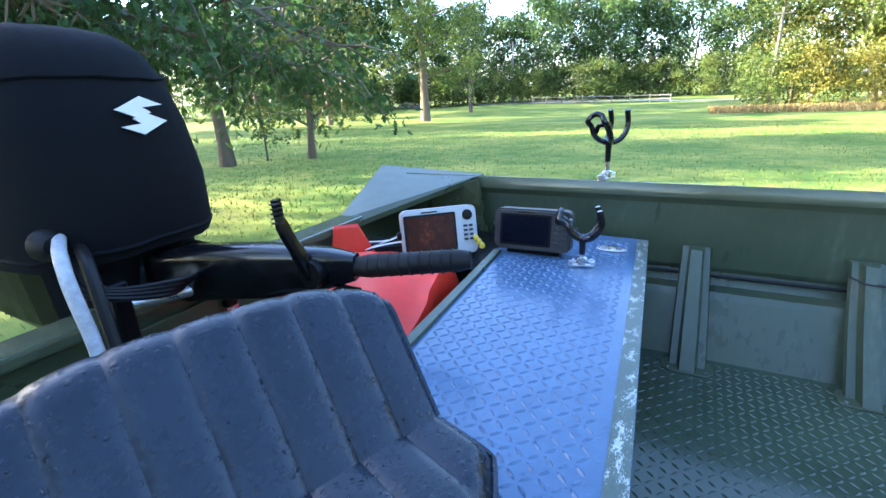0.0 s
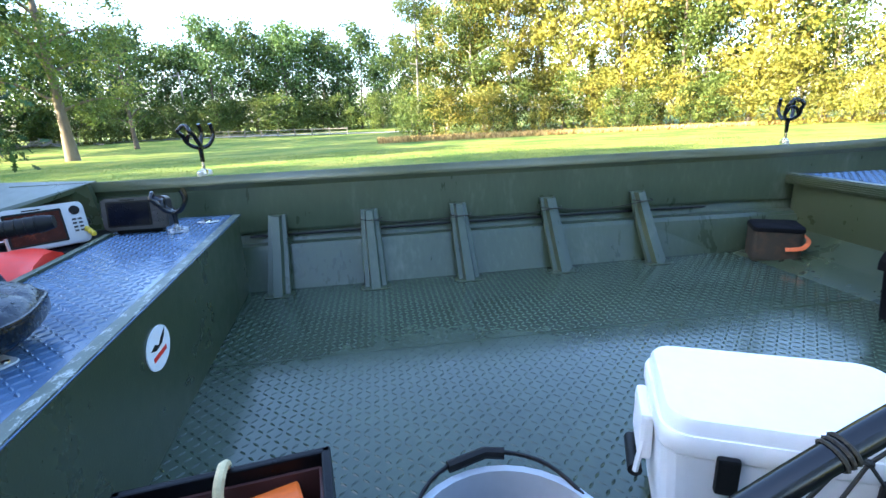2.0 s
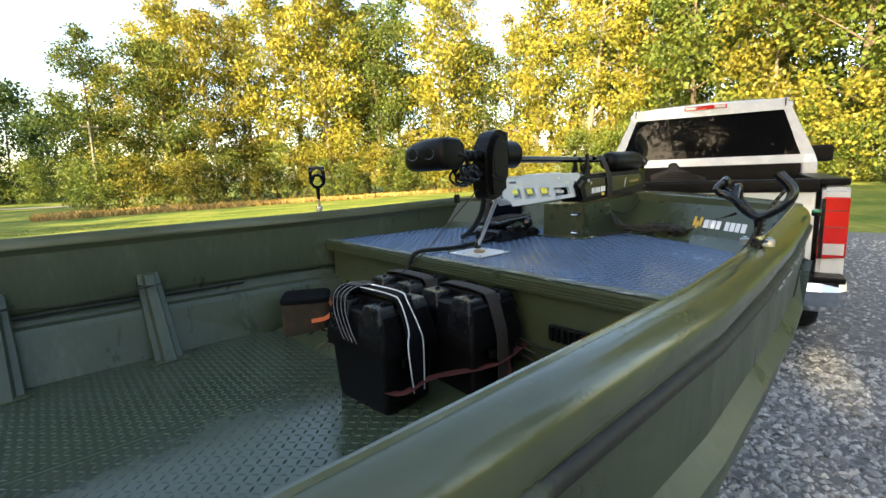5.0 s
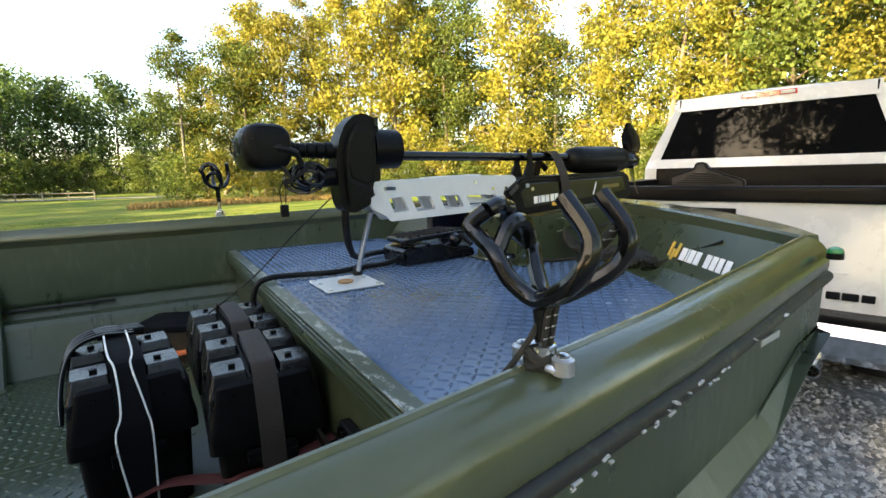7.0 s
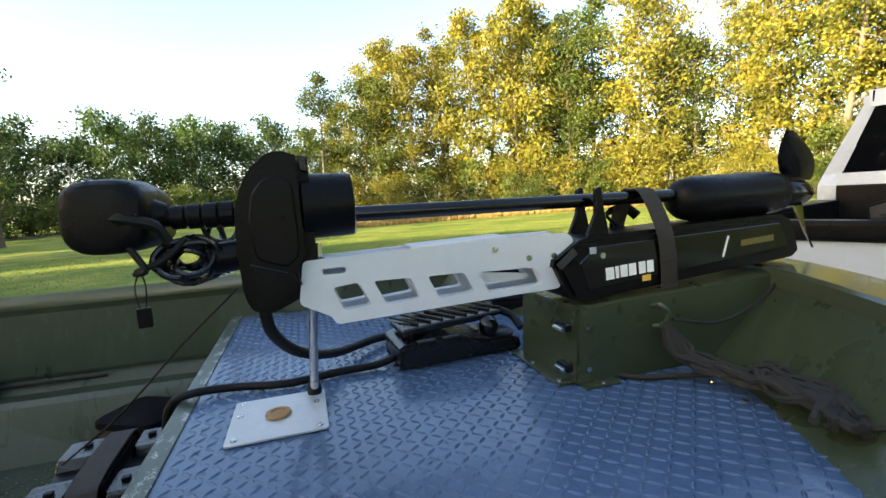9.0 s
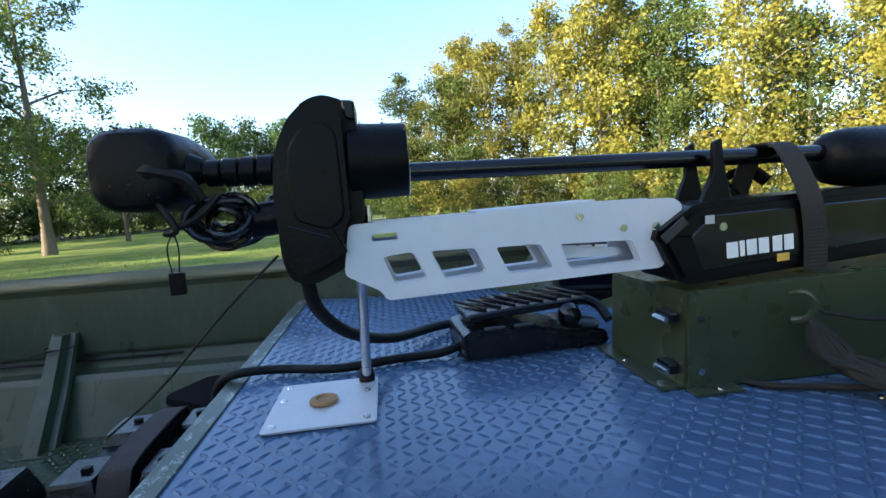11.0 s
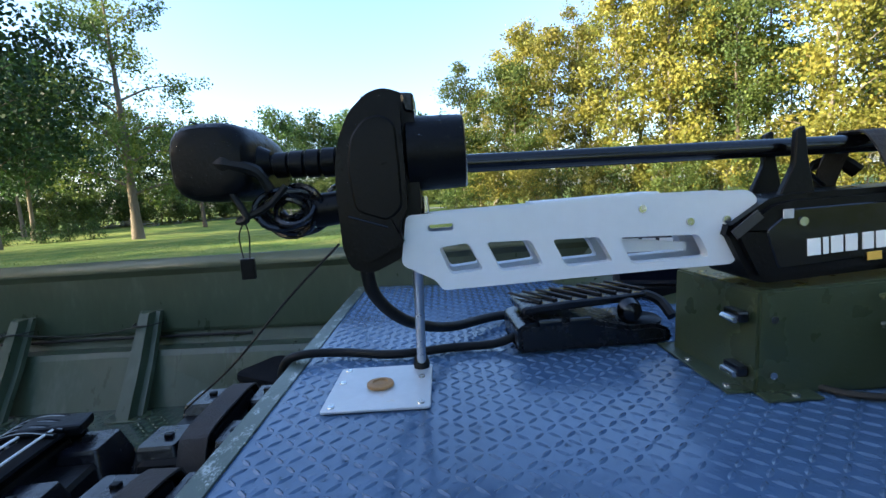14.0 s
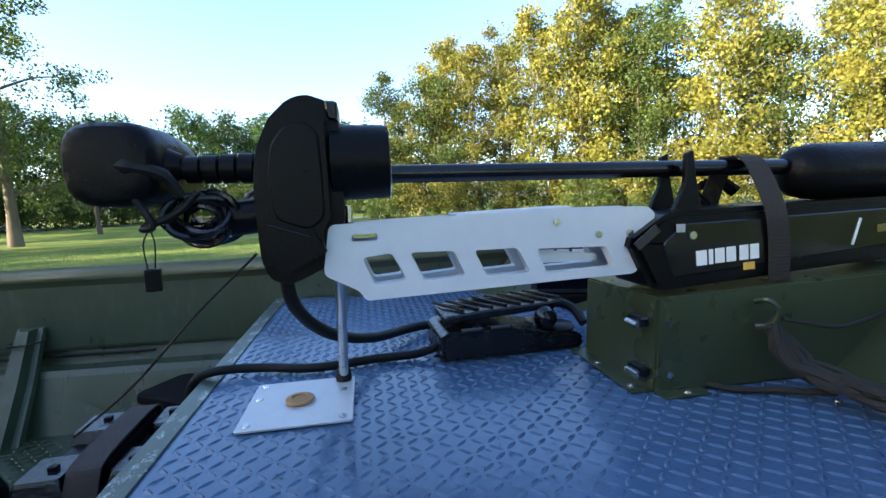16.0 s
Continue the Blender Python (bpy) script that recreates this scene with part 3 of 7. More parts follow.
for s in (1, -1):
    bm = loft([side_ring(x, s) for x in STATIONS])
    part("hull_side", bm, OLIVE_DIRTY, boat)

    def gun_ring(x):
        w, g = hw(x, s), gz(x)
        ring = [(w, g - 0.045), (w, g - 0.002), (w + 0.003, g + 0.003), (w + 0.007, g + 0.003), (w + 0.009, g - 0.001)]
        ring += [(w + 0.009 + 0.045 * math.sin(a), g - 0.062 + 0.061 * math.cos(a) ** 0.8) for a in [radians(q) for q in (8, 20, 32, 44, 56, 68, 78, 88)]]
        ring += [(w + 0.050, g - 0.076), (w + 0.030, g - 0.074), (w + 0.02, g - 0.046)]
        return [Vector((x, CY + s * y, z)) for y, z in ring]
    part("gunwale", loft([gun_ring(x) for x in STATIONS]), GUNWALE, boat, "olive rolled gunwale with yellow pollen", smooth=True)
    rail = [(x, CY + s * (hw(x, s) + 0.050), gz(x) - 0.080) for x in STATIONS]
    part("rub_rail", tube(rail, 0.0125, 10), RUB_STRIP, boat, "black rubber rub rail", smooth=True)
    # black tube in the ledge that stands for the slit's shadow line
    part("ledge_shade", tube([(x, CY + s * (hw(x, s) + 0.015), 0.936) for x in STATIONS[2:10]], 0.006, 6), RUBBER, boat)

# bottom, transom and bow shell
bm = loft([[(x, CY - 0.95, keel(x) + 0.02), (x, CY, keel(x)), (x, CY + 0.95, keel(x) + 0.02), (x, CY + 0.9, keel(x) + 0.045), (x, CY, keel(x) + 0.035), (x, CY - 0.9, keel(x) + 0.045)]
           for x in STATIONS[:-2]])
part("hull_bottom", bm, OLIVE, boat)
bm = prism([(CY - 1.14, 0.9), (CY - 0.95, 0.62), (CY + 0.95, 0.62), (CY + 1.14, 0.9), (CY + 1.14, 1.14), (CY - 1.14, 1.14)], "x", -1.06, -1.00, 0.004)
transom = part("transom", bm, OLIVE, boat)
part("transom_cap", box((-1.03, CY, 1.145), (0.10, 2.2, 0.03), 0.008), GUNWALE, boat)
# stern corner plate
bm = bmesh.new()
quad = [(-0.66, 2.10, 1.262), (-1.21, 2.16, 1.275), (-1.06, 1.62, 1.150), (-0.98, 1.66, 1.145)]
top = [bm.verts.new(p) for p in quad]
low = [bm.verts.new((x, y, z - 0.02)) for x, y, z in quad]
bm.faces.new(top)
bm.faces.new(low[::-1])
for i in range(4):
    bm.faces.new((top[i], low[i], low[(i + 1) % 4], top[(i + 1) % 4]))
part("stern_corner_plate", bm, OLIVE, boat)
part("stern_corner_web", prism([(-1.0, 0.7), (-0.6, 0.9), (-0.66, 1.25), (-1.0, 1.15)], "y", 2.02, 2.05), OLIVE, boat)

D = [-0.91 + 1.82 * i / 20 for i in range(21)]


def bow_ring(d):
    x = bow_x(d)
    g = 1.285 + 0.02 * (1 - abs(d) / 0.91)
    n = Vector((0.75, 0.66 * (1 if d > 0 else -1) * min(1, abs(d) * 3), 0)).normalized()
    ring = [(0.0, g - 0.055), (0.0, g - 0.006), (0.008, g), (0.105, g + 0.002), (0.125, g - 0.02), (0.12, g - 0.045), (0.01, g - 0.05)]
    return [Vector((x, CY + d, z)) + n * (a * (1 - 0.75 * (abs(d) / 0.91) ** 5)) for a, z in ring]


part("bow_coaming", loft([bow_ring(d) for d in D]), GUNWALE, boat, "folded olive bow coaming")


def deck_x(d):
    return 3.73 + 0.40 * (1 - min(1, abs(d) / 0.9) ** 1.6)


rings = []
for d in D:
    x0, x1 = deck_x(d) - 0.01, bow_x(d)
    rings.append([(x0, CY + d, FRONT_Z - 0.004), (x0 + 0.02, CY + d, FRONT_Z + 0.012), (x1, CY + d, 1.258), (x1 + 0.02, CY + d, 1.25), (x1, CY + d, 1.235), (x0, CY + d, FRONT_Z - 0.03)])
bow_panel = part("bow_panel", loft(rings), OLIVE, boat)
rings = []
for d in D:
    x1 = bow_x(d) + 0.09
    rings.append([(x1, CY + d, 1.245), (x1 - 0.13, CY + d * 0.98, 1.13), (x1 - 0.52, CY + d * 0.97, 0.975), (x1 - 0.54, CY + d * 0.97, 0.99), (x1 - 0.17, CY + d * 0.98, 1.14), (x1 - 0.04, CY + d, 1.245)])
part("bow_shell", loft(rings), OLIVE, boat)


def lug_mesh(points, z, length=0.0265, width=0.0078, height=0.0026):
    """Raised lens-shaped tread lugs: one for each (x, y, angle)."""
    p = np.array(points, float)
    n = len(p)
    prof = np.array([(-0.5, 0, 0), (-0.18, -0.5, 0), (0.18, -0.5, 0), (0.5, 0, 0), (0.18, 0.5, 0), (-0.18, 0.5, 0), (-0.22, 0, 1), (0.22, 0, 1)], float)
    prof *= np.array([length, width, height])
    c, s = np.cos(p[:, 2]), np.sin(p[:, 2])
    x = prof[None, :, 0] * c[:, None] - prof[None, :, 1] * s[:, None] + p[:, 0:1]
    y = prof[None, :, 0] * s[:, None] + prof[None, :, 1] * c[:, None] + p[:, 1:2]
    v = np.stack([x, y, np.broadcast_to(prof[None, :, 2], x.shape) + z], 2).reshape(-1, 3)
    f = []
    for a in ((0, 1, 6), (1, 2, 7, 6), (2, 3, 7), (3, 4, 7), (4, 5, 6, 7), (5, 0, 6)):
        f.append((a, len(a)))
    faces = []
    for k in range(n):
        for a, _ in f:
            faces.append(tuple(8 * k + i for i in a))
    return v, faces


def tread(x0, x1, y0, y1, pitch, inside, turn=0.0):
    pts = []
    for i in range(int((x1 - x0) / pitch)):
        for j in range(int((y1 - y0) / pitch)):
            x, y = x0 + (i + 0.5) * pitch, y0 + (j + 0.5) * pitch
            if inside(x, y):
                pts.append((x, y, radians(45 if (i + j) % 2 else -45) + turn))
    return pts


def slant(p):
    """The stern deck stands a little askew across the boat."""
    return (p[0] + 0.067 * (1.99 - p[1]), *p[1:])


def slanted(bm):
    for v in bm.verts:
        v.co = Vector(slant(tuple(v.co)))
    return bm


def plate(name, outline, z0, z1, material, lugs, label=""):
    bm = prism(outline, "z", z0, z1, 0.0015)
    ob = part(name, bm, material, boat, label)
    v, f = lug_mesh(lugs, z1 - 0.0002)
    v -= np.array(BASE[boat].translation)
    raw_mesh("tread_relief", v, f, material, ob, "stuff", "raised diamond tread lugs")
    return ob


front_out = [(2.965, CY - 1.03)] + [(deck_x(d), CY + d) for d in D] + [(2.965, CY + 1.03)]
plate("front_deck", front_out, FRONT_Z - 0.005, FRONT_Z, DECK,
      tread(3.0, 4.12, 0.02, 1.94, 0.0225, lambda x, y: x < deck_x(y - CY) - 0.03), "wet blue-grey diamond plate bow deck")
part("deck_edge_strip", box((2.972, CY, FRONT_Z + 0.002), (0.036, 2.04, 0.004), 0.001), WORN, boat, "scuffed bare metal deck edge")
bm = box((2.958, CY, FRONT_Z - 0.028), (0.018, 2.04, 0.05), 0.004)
for k in range(4):
    box((2.947, CY, FRONT_Z - 0.012 - 0.010 * k), (0.006, 2.04, 0.004), 0.001, bm=bm)
part("deck_edge_nosing", bm, OLIVE, boat)
part("front_bulkhead", box((2.985, CY, 0.89), (0.02, 1.98, 0.38), 0.003), OLIVE, boat)

plate("rear_deck", [slant(p) for p in [(-0.46, 0.02), (0.0, 0.02), (0.0, 1.99), (-0.30, 2.0), (-0.48, 1.72)]], REAR_Z - 0.005, REAR_Z, DECK,
      [slant(p) for p in tread(-0.46, -0.04, 0.05, 1.96, 0.0225, lambda x, y: x > -0.445 and not (y > 1.7 and x < -0.46 + (y - 1.7) * 0.65))], "wet blue-grey diamond plate stern deck")
bm = slanted(box((-0.018, CY + 0.01, REAR_Z + 0.002), (0.034, 1.96, 0.004), 0.001))
part("deck_edge_strip", bm, WORN, boat, "scuffed bare metal deck edge")
part("deck_edge_strip", slanted(box((-0.462, CY - 0.13, REAR_Z + 0.004), (0.026, 1.70, 0.012), 0.003)), OLIVE, boat)
part("rear_bulkhead", slanted(box((-0.012, CY, 0.885), (0.02, 1.90, 0.37), 0.003)), OLIVE, boat)
part("rear_bulkhead", slanted(box((-0.44, CY, 0.885), (0.02, 1.90, 0.37), 0.003)), OLIVE, boat)
plate("floor_plate", [(-0.02, 1.182), (2.99, 1.182), (2.99, CY + 0.95), (-0.02, CY + 0.95)], FLOOR_Z - 0.006, FLOOR_Z, FLOOR,
      tread(0.03, 2.95, 1.19, 1.90, 0.026, lambda x, y: True), "wet olive diamond plate floor")
plate("floor_plate", [(-0.02, CY - 0.95), (2.99, CY - 0.95), (2.99, 1.178), (-0.02, 1.178)], FLOOR_Z - 0.006, FLOOR_Z, FLOOR,
      tread(0.03, 2.95, 0.05, 1.17, 0.026, lambda x, y: True), "wet olive diamond plate floor")
part("stern_well_floor", box((-0.73, CY, 0.72), (0.56, 1.9, 0.02), 0.004), OLIVE, boat)


def rib(x):
    """A leaning hat-section side rib with its foot on the floor."""
    a, c = Vector((x, 1.845, FLOOR_Z + 0.004)), Vector((x - 0.01, 2.055, 1.045))
    prof = [(-0.052, 0.020), (-0.048, 0.002), (-0.028, 0.002), (-0.020, -0.034), (0.020, -0.034), (0.028, 0.002), (0.048, 0.002), (0.052, 0.020)]
    rings = []
    for f, q in ((0.0, 1.08), (0.5, 1.0), (1.0, 0.86)):
        p = a.lerp(c, f)
        rings.append([p + Vector((u * q, w * 1.0 - (0.012 if f == 0 else 0), 0)) for u, w in prof])
    ob = part("side_rib", loft(rings), OLIVE_DIRTY, boat)
    foot = [(x + u, 1.835 + v) for u, v in rounded(0.15, 0.085, 0.03)]
    part("rib_foot", prism(foot, "z", FLOOR_Z, FLOOR_Z + 0.005, 0.0015), OLIVE, ob)
    for u in (-0.055, 0.055):
        part("screw_head", turned([(0.0055, 0), (0.005, 0.003), (0.001, 0.004)], (x + u, 1.81, FLOOR_Z + 0.005), seg=8), STEEL, ob)


for x in (0.16, 0.62, 1.085, 1.58, 2.10):
    rib(x)


rc = thing("rib_cord", "thin dark braided cord strung along the side ribs", "cord", (1.3, 2.02, 0.97))
knots = [(0.62, 1.985, 1.005), (1.085, 1.985, 0.995), (1.58, 1.985, 1.000), (2.10, 1.985, 1.005)]
for (xa, ya, za), (xb, yb, zb) in zip(knots, knots[1:]):
    part("cord_span", tube([(xa + (xb - xa) * f, ya + 0.02 * math.sin(math.pi * f), za + (zb - za) * f - 0.030 * math.sin(math.pi * f)) for f in [k / 10 for k in range(11)]], 0.0028, 6), ROPE_DARK, rc, smooth=True)
for xa, ya, za in knots:
    part("cord_turn", tube(smooth_path([(xa - 0.055, 2.03, za), (xa - 0.03, ya - 0.012, za + 0.002), (xa + 0.03, ya - 0.012, za + 0.002), (xa + 0.055, 2.03, za)], 4), 0.0028, 6), ROPE_DARK, rc, smooth=True)
df = thing("deck_fitting", "small oval steel fitting on the stern deck", "deck fitting", (-0.10, 1.84, REAR_Z))
part("flange", prism([(-0.10 + 0.048 * math.cos(t), 1.84 + 0.026 * math.sin(t)) for t in [2 * math.pi * k / 20 for k in range(20)]], "z", REAR_Z + 0.002, REAR_Z + 0.006, 0.001), ALU, df)
part("cap", turned([(0.017, REAR_Z + 0.006), (0.016, REAR_Z + 0.012), (0.004, REAR_Z + 0.014)], (-0.10, 1.84, 0), "z", 14), STEEL, df, smooth=True)
for u in (-0.036, 0.036):
    part("screw_head", turned([(0.005, REAR_Z + 0.006), (0.004, REAR_Z + 0.008), (0.001, REAR_Z + 0.009)], (-0.10 + u, 1.84, 0), "z", 8), STEEL, df)


# ---- truck ----
truck = thing("pickup_truck", "white pickup truck hitched before the boat", "truck", (5.447, 1.14, 0.0), 16.6)


def tp(name, bm, m, parent=None, label="", smooth=False):
    return part(name, bm, m, parent or truck, label, smooth, local=True)


def mirror_y(bm):
    me = bpy.data.meshes.new("tmp")
    bm.to_mesh(me)
    b = bmesh.new()
    b.from_mesh(me)
    b.transform(Matrix.Diagonal((1, -1, 1, 1)))
    b.to_mesh(me)
    bm.from_mesh(me)
    b.free()
    bpy.data.meshes.remove(me)
    return bm


for s in (-1, 1):
    side = [(0.0, 0.60), (0.0, 1.25), (0.05, 1.28), (1.77, 1.28), (1.77, 0.45), (1.55, 0.45)]
    side += [(1.12 + 0.44 * math.cos(a), 0.45 + 0.44 * math.sin(a)) for a in [radians(q) for q in (0, 30, 60, 90, 120, 150, 180)]] + [(0.55, 0.50), (0.1, 0.56)]
    bm = prism([(x, z) for x, z in side], "y", s * 0.84, s * 0.985, 0.02, seg=2)
    tp("bed_side", bm, WHITE_PAINT)
    tp("bed_rail_cap", box((0.89, s * 0.90, 1.297), (1.76, 0.165, 0.045), 0.012), BLACK)
    lamp = prism([(s * 0.832, 0.785), (s * 0.985, 0.800), (s * 0.985, 1.195), (s * 0.850, 1.200)], "x", -0.022, 0.03, 0.008)
    lo = tp("tail_lamp", lamp, RED_LAMP)
    tp("lamp_border", box((-0.022, s * 0.850, 0.99), (0.008, 0.022, 0.40), 0.003), BLACK_SHINY, lo)
    tp("reverse_lens", box((-0.024, s * 0.918, 0.855), (0.006, 0.11, 0.075), 0.003), CLEAR_LAMP, lo, "clear reversing lens")
    tp("lens_band", box((-0.024, s * 0.915, 1.00), (0.006, 0.12, 0.006), 0.002), GREY_DARK, lo)
    tp("lens_band", box((-0.024, s * 0.915, 1.11), (0.006, 0.12, 0.006), 0.002), GREY_DARK, lo)
    for wx in (1.12, 4.7):
        tyre = turned([(0.22, -0.13), (0.36, -0.13), (0.39, -0.09), (0.395, 0), (0.39, 0.09), (0.36, 0.13), (0.22, 0.13)], (wx, s * 0.84, 0.395), "y", 28)
        w = tp("wheel", tyre, RUBBER, label="black tyre", smooth=True)
        tp("rim", turned([(0.02, 0.10), (0.16, 0.09), (0.215, 0.12), (0.22, -0.1), (0.02, -0.1)], (wx, s * 0.84, 0.395), "y", 20), ALU, w)
gate = tp("tailgate", box((-0.012, 0, 0.965), (0.05, 1.61, 0.60), 0.02, seg=3), WHITE_PAINT)
tp("gate_crease", box((-0.036, 0, 0.885), (0.012, 1.30, 0.012), 0.005, seg=3), WHITE_PAINT, gate)
tp("gate_cap", box((-0.016, 0, 1.277), (0.085, 1.635, 0.088), 0.02, seg=3), BLACK, gate, "black plastic tailgate cap")
tp("gate_handle_bezel", box((-0.040, 0, 1.150), (0.02, 0.29, 0.095), 0.012), BLACK, gate)
tp("gate_handle", box((-0.054, 0, 1.153), (0.02, 0.18, 0.045), 0.01), BLACK_SHINY, gate)
for k, w in enumerate((0.058, 0.066, 0.052)):
    tp("emblem_bar", box((-0.04, -0.597 - k * 0.068, 0.767), (0.012, w, 0.040), 0.006), BLACK_SHINY, gate)
bm = box((0.92, 0, 0.78), (1.7, 1.68, 0.05), 0.01)
tp("bed_floor", bm, BLACK)
tp("bed_front", box((1.745, 0, 1.11), (0.05, 1.68, 0.62), 0.01), BLACK)
for s in (-1, 1):
    tp("bed_liner", box((0.90, s * 0.825, 1.04), (1.68, 0.02, 0.50), 0.005), BLACK)
bump = [(-0.16, 0.46), (-0.19, 0.50), (-0.20, 0.60), (-0.17, 0.655), (-0.02, 0.66), (-0.02, 0.44)]
for s in (-1, 1):
    rings = []
    for y, dx in ((0.515, 0.02), (0.53, 0.0), (0.86, 0.0), (0.95, 0.03), (0.995, 0.10), (1.0, 0.22)):
        rings.append([(x + dx, s * y, z) for x, z in bump])
    tp("bumper_end", loft(rings), CHROME, smooth=False)
    tp("bumper_step", box((-0.08, s * 0.70, 0.672), (0.20, 0.56, 0.04), 0.012), BLACK)
tp("bumper_middle", box((-0.07, 0, 0.575), (0.14, 1.03, 0.17), 0.015), BLACK)
tp("hitch_receiver", box((-0.10, 0, 0.43), (0.30, 0.09, 0.09), 0.006), BLACK)
ex = tp("exhaust_pipe", turned([(0.036, 0.0), (0.036, -0.32), (0.030, -0.32), (0.030, -0.02)], (0.05, -0.555, 0.425), "x", 16), STEEL)

# cab
for s in (-1, 1):
    cab = [(1.79, 0.45), (1.79, 1.42), (1.825, 1.50), (1.875, 2.00), (1.93, 2.055), (2.3, 2.075), (2.3, 0.45)]
    part_side = prism(cab, "y", s * 0.845, s * 0.972, 0.012, seg=2)
    for v in part_side.verts:
        if v.co.z > 1.45:
            v.co.y -= s * (v.co.z - 1.45) * (0.37 if abs(v.co.y) < 0.9 else 0.44)
    tp("cab_pillar", part_side, WHITE_PAINT)
    side = prism([(2.3, 0.45), (2.3, 1.45), (4.2, 1.38), (4.2, 0.45)], "y", s * 0.90, s * 0.985, 0.01)
    tp("cab_side", side, WHITE_PAINT)
    glass = prism([(2.3, 1.46), (2.3, 2.0), (3.4, 1.96), (4.15, 1.40)], "y", s * 0.90, s * 0.92)
    for v in glass.verts:
        v.co.y -= s * max(0, v.co.z - 1.45) * 0.36
    tp("side_window", glass, TINTED)
    tp("fender", box((4.95, s * 0.80, 0.92), (1.5, 0.36, 0.62), 0.08, seg=3), WHITE_PAINT)
    mo = tp("door_mirror", box((3.60, s * 1.17, 1.52), (0.10, 0.24, 0.20), 0.04, seg=3), BLACK)
    tp("mirror_arm", rod((3.60, s * 0.96, 1.44), (3.60, s * 1.10, 1.46), 0.025, 8), BLACK, mo)
tp("hood", box((4.95, 0, 1.16), (1.5, 1.7, 0.16), 0.06, seg=3), WHITE_PAINT)
roof = []
for x, z0 in ((1.875, 2.035), (1.90, 2.075), (2.0, 2.095), (2.4, 2.11), (3.0, 2.10), (3.4, 2.02)):
    roof.append([(x, y, z0 - 0.06 * (abs(y) / 0.75) ** 4 + (-0.05 if k > 6 else 0)) for k, y in
                 enumerate([-0.75, -0.70, -0.5, 0, 0.5, 0.70, 0.75] + [0.70, 0.5, 0, -0.5, -0.70])])
tp("roof", loft(roof), WHITE_PAINT, smooth=True)
tp("windscreen", loft([[(3.38, -0.72, 1.97), (3.38, 0.72, 1.97), (3.36, 0.72, 1.95), (3.36, -0.72, 1.95)], [(4.22, -0.80, 1.36), (4.22, 0.80, 1.36), (4.2, 0.80, 1.32), (4.2, -0.80, 1.32)]]), TINTED)
tp("cab_back", box((1.84, 0, 0.95), (0.08, 1.86, 0.98), 0.02), WHITE_PAINT)
glass = [(1.828, -0.842, 1.495), (1.828, 0.842, 1.495), (1.866, 0.676, 1.955), (1.866, -0.676, 1.955)]
bm = loft([[Vector(p) for p in glass], [Vector(p) + Vector((0.03, 0, 0)) for p in glass]])
tp("rear_window", bm, TINTED, label="dark tinted rear window")
bm = loft([[(1.80, -0.87, 1.42), (1.80, 0.87, 1.42), (1.815, 0.87, 1.503), (1.815, -0.87, 1.503)], [(1.88, -0.87, 1.42), (1.88, 0.87, 1.42), (1.88, 0.87, 1.503), (1.88, -0.87, 1.503)]])
tp("window_sill", bm, WHITE_PAINT)
tp("window_header", loft([[(1.852, -0.70, 1.942), (1.852, 0.70, 1.942), (1.868, 0.72, 2.055), (1.868, -0.72, 2.055)], [(1.92, -0.70, 1.942), (1.92, 0.70, 1.942), (1.92, 0.72, 2.055), (1.92, -0.72, 2.055)]]), WHITE_PAINT)
for s in (-1, 1):
    tp("roof_seam", tube([(1.862, s * 0.690, 1.95), (1.868, s * 0.690, 2.045), (1.90, s * 0.690, 2.062)], 0.008, 6), BLACK, truck)
bl = tp("brake_lamp", loft([[(1.850 + e, y * q, z) for y, z in ((-0.20, 2.008), (0.20, 2.008), (0.195, 2.048), (-0.195, 2.048))] for e, q in ((0.0, 0.97), (0.006, 1.0), (0.05, 1.0))]), RED_LAMP, label="red high brake lamp")
for s in (-1, 1):
    tp("cargo_lens", box((1.847, s * 0.135, 2.028), (0.006, 0.10, 0.028), 0.002), CLEAR_LAMP, bl)

# ---- trailer ----
trailer = thing("boat_trailer", "black steel boat trailer under the hull", "trailer", (1.2, CY, 0))
for s in (-1, 1):
    part("frame_rail", box((1.1, CY + s * 0.62, 0.48), (4.0, 0.06, 0.10), 0.006), BLACK_SHINY, trailer)
    part("bunk", box((1.0, CY + s * 0.50, 0.578), (3.2, 0.10, 0.085), 0.01), RUBBER, trailer)
    tyre = turned([(0.16, -0.09), (0.27, -0.09), (0.295, -0.06), (0.30, 0), (0.295, 0.06), (0.27, 0.09), (0.16, 0.09)], (0.6, CY + s * 0.86, 0.30), "y", 24)
    w = part("wheel", tyre, RUBBER, trailer, "black tyre", smooth=True)
    part("rim", turned([(0.02, 0.05), (0.14, 0.05), (0.16, 0.08), (0.16, -0.08), (0.02, -0.08)], (0.6, CY + s * 0.86, 0.30), "y", 18), ALU, w)
part("cross_member", box((0.6, CY, 0.40), (0.08, 1.6, 0.08), 0.006), BLACK_SHINY, trailer)
part("cross_member", box((2.9, CY, 0.45), (0.08, 1.3, 0.08), 0.006), BLACK_SHINY, trailer)
part("tongue", loft([[(3.0, CY - 0.06, 0.42), (3.0, CY + 0.06, 0.42), (3.0, CY + 0.06, 0.54), (3.0, CY - 0.06, 0.54)],
                     [(5.25, CY + 0.07, 0.42), (5.25, CY + 0.17, 0.42), (5.25, CY + 0.17, 0.52), (5.25, CY + 0.07, 0.52)]]), BLACK_SHINY, trailer)
part("guide_post", tube(smooth_path([(2.9, CY - 0.62, 0.46), (2.95, 0.30, 0.40), (2.98, 0.27, 0.30), (2.98, 0.27, 0.03)], 5), 0.03, 10), BLACK_SHINY, trailer, "black curved post", smooth=True)


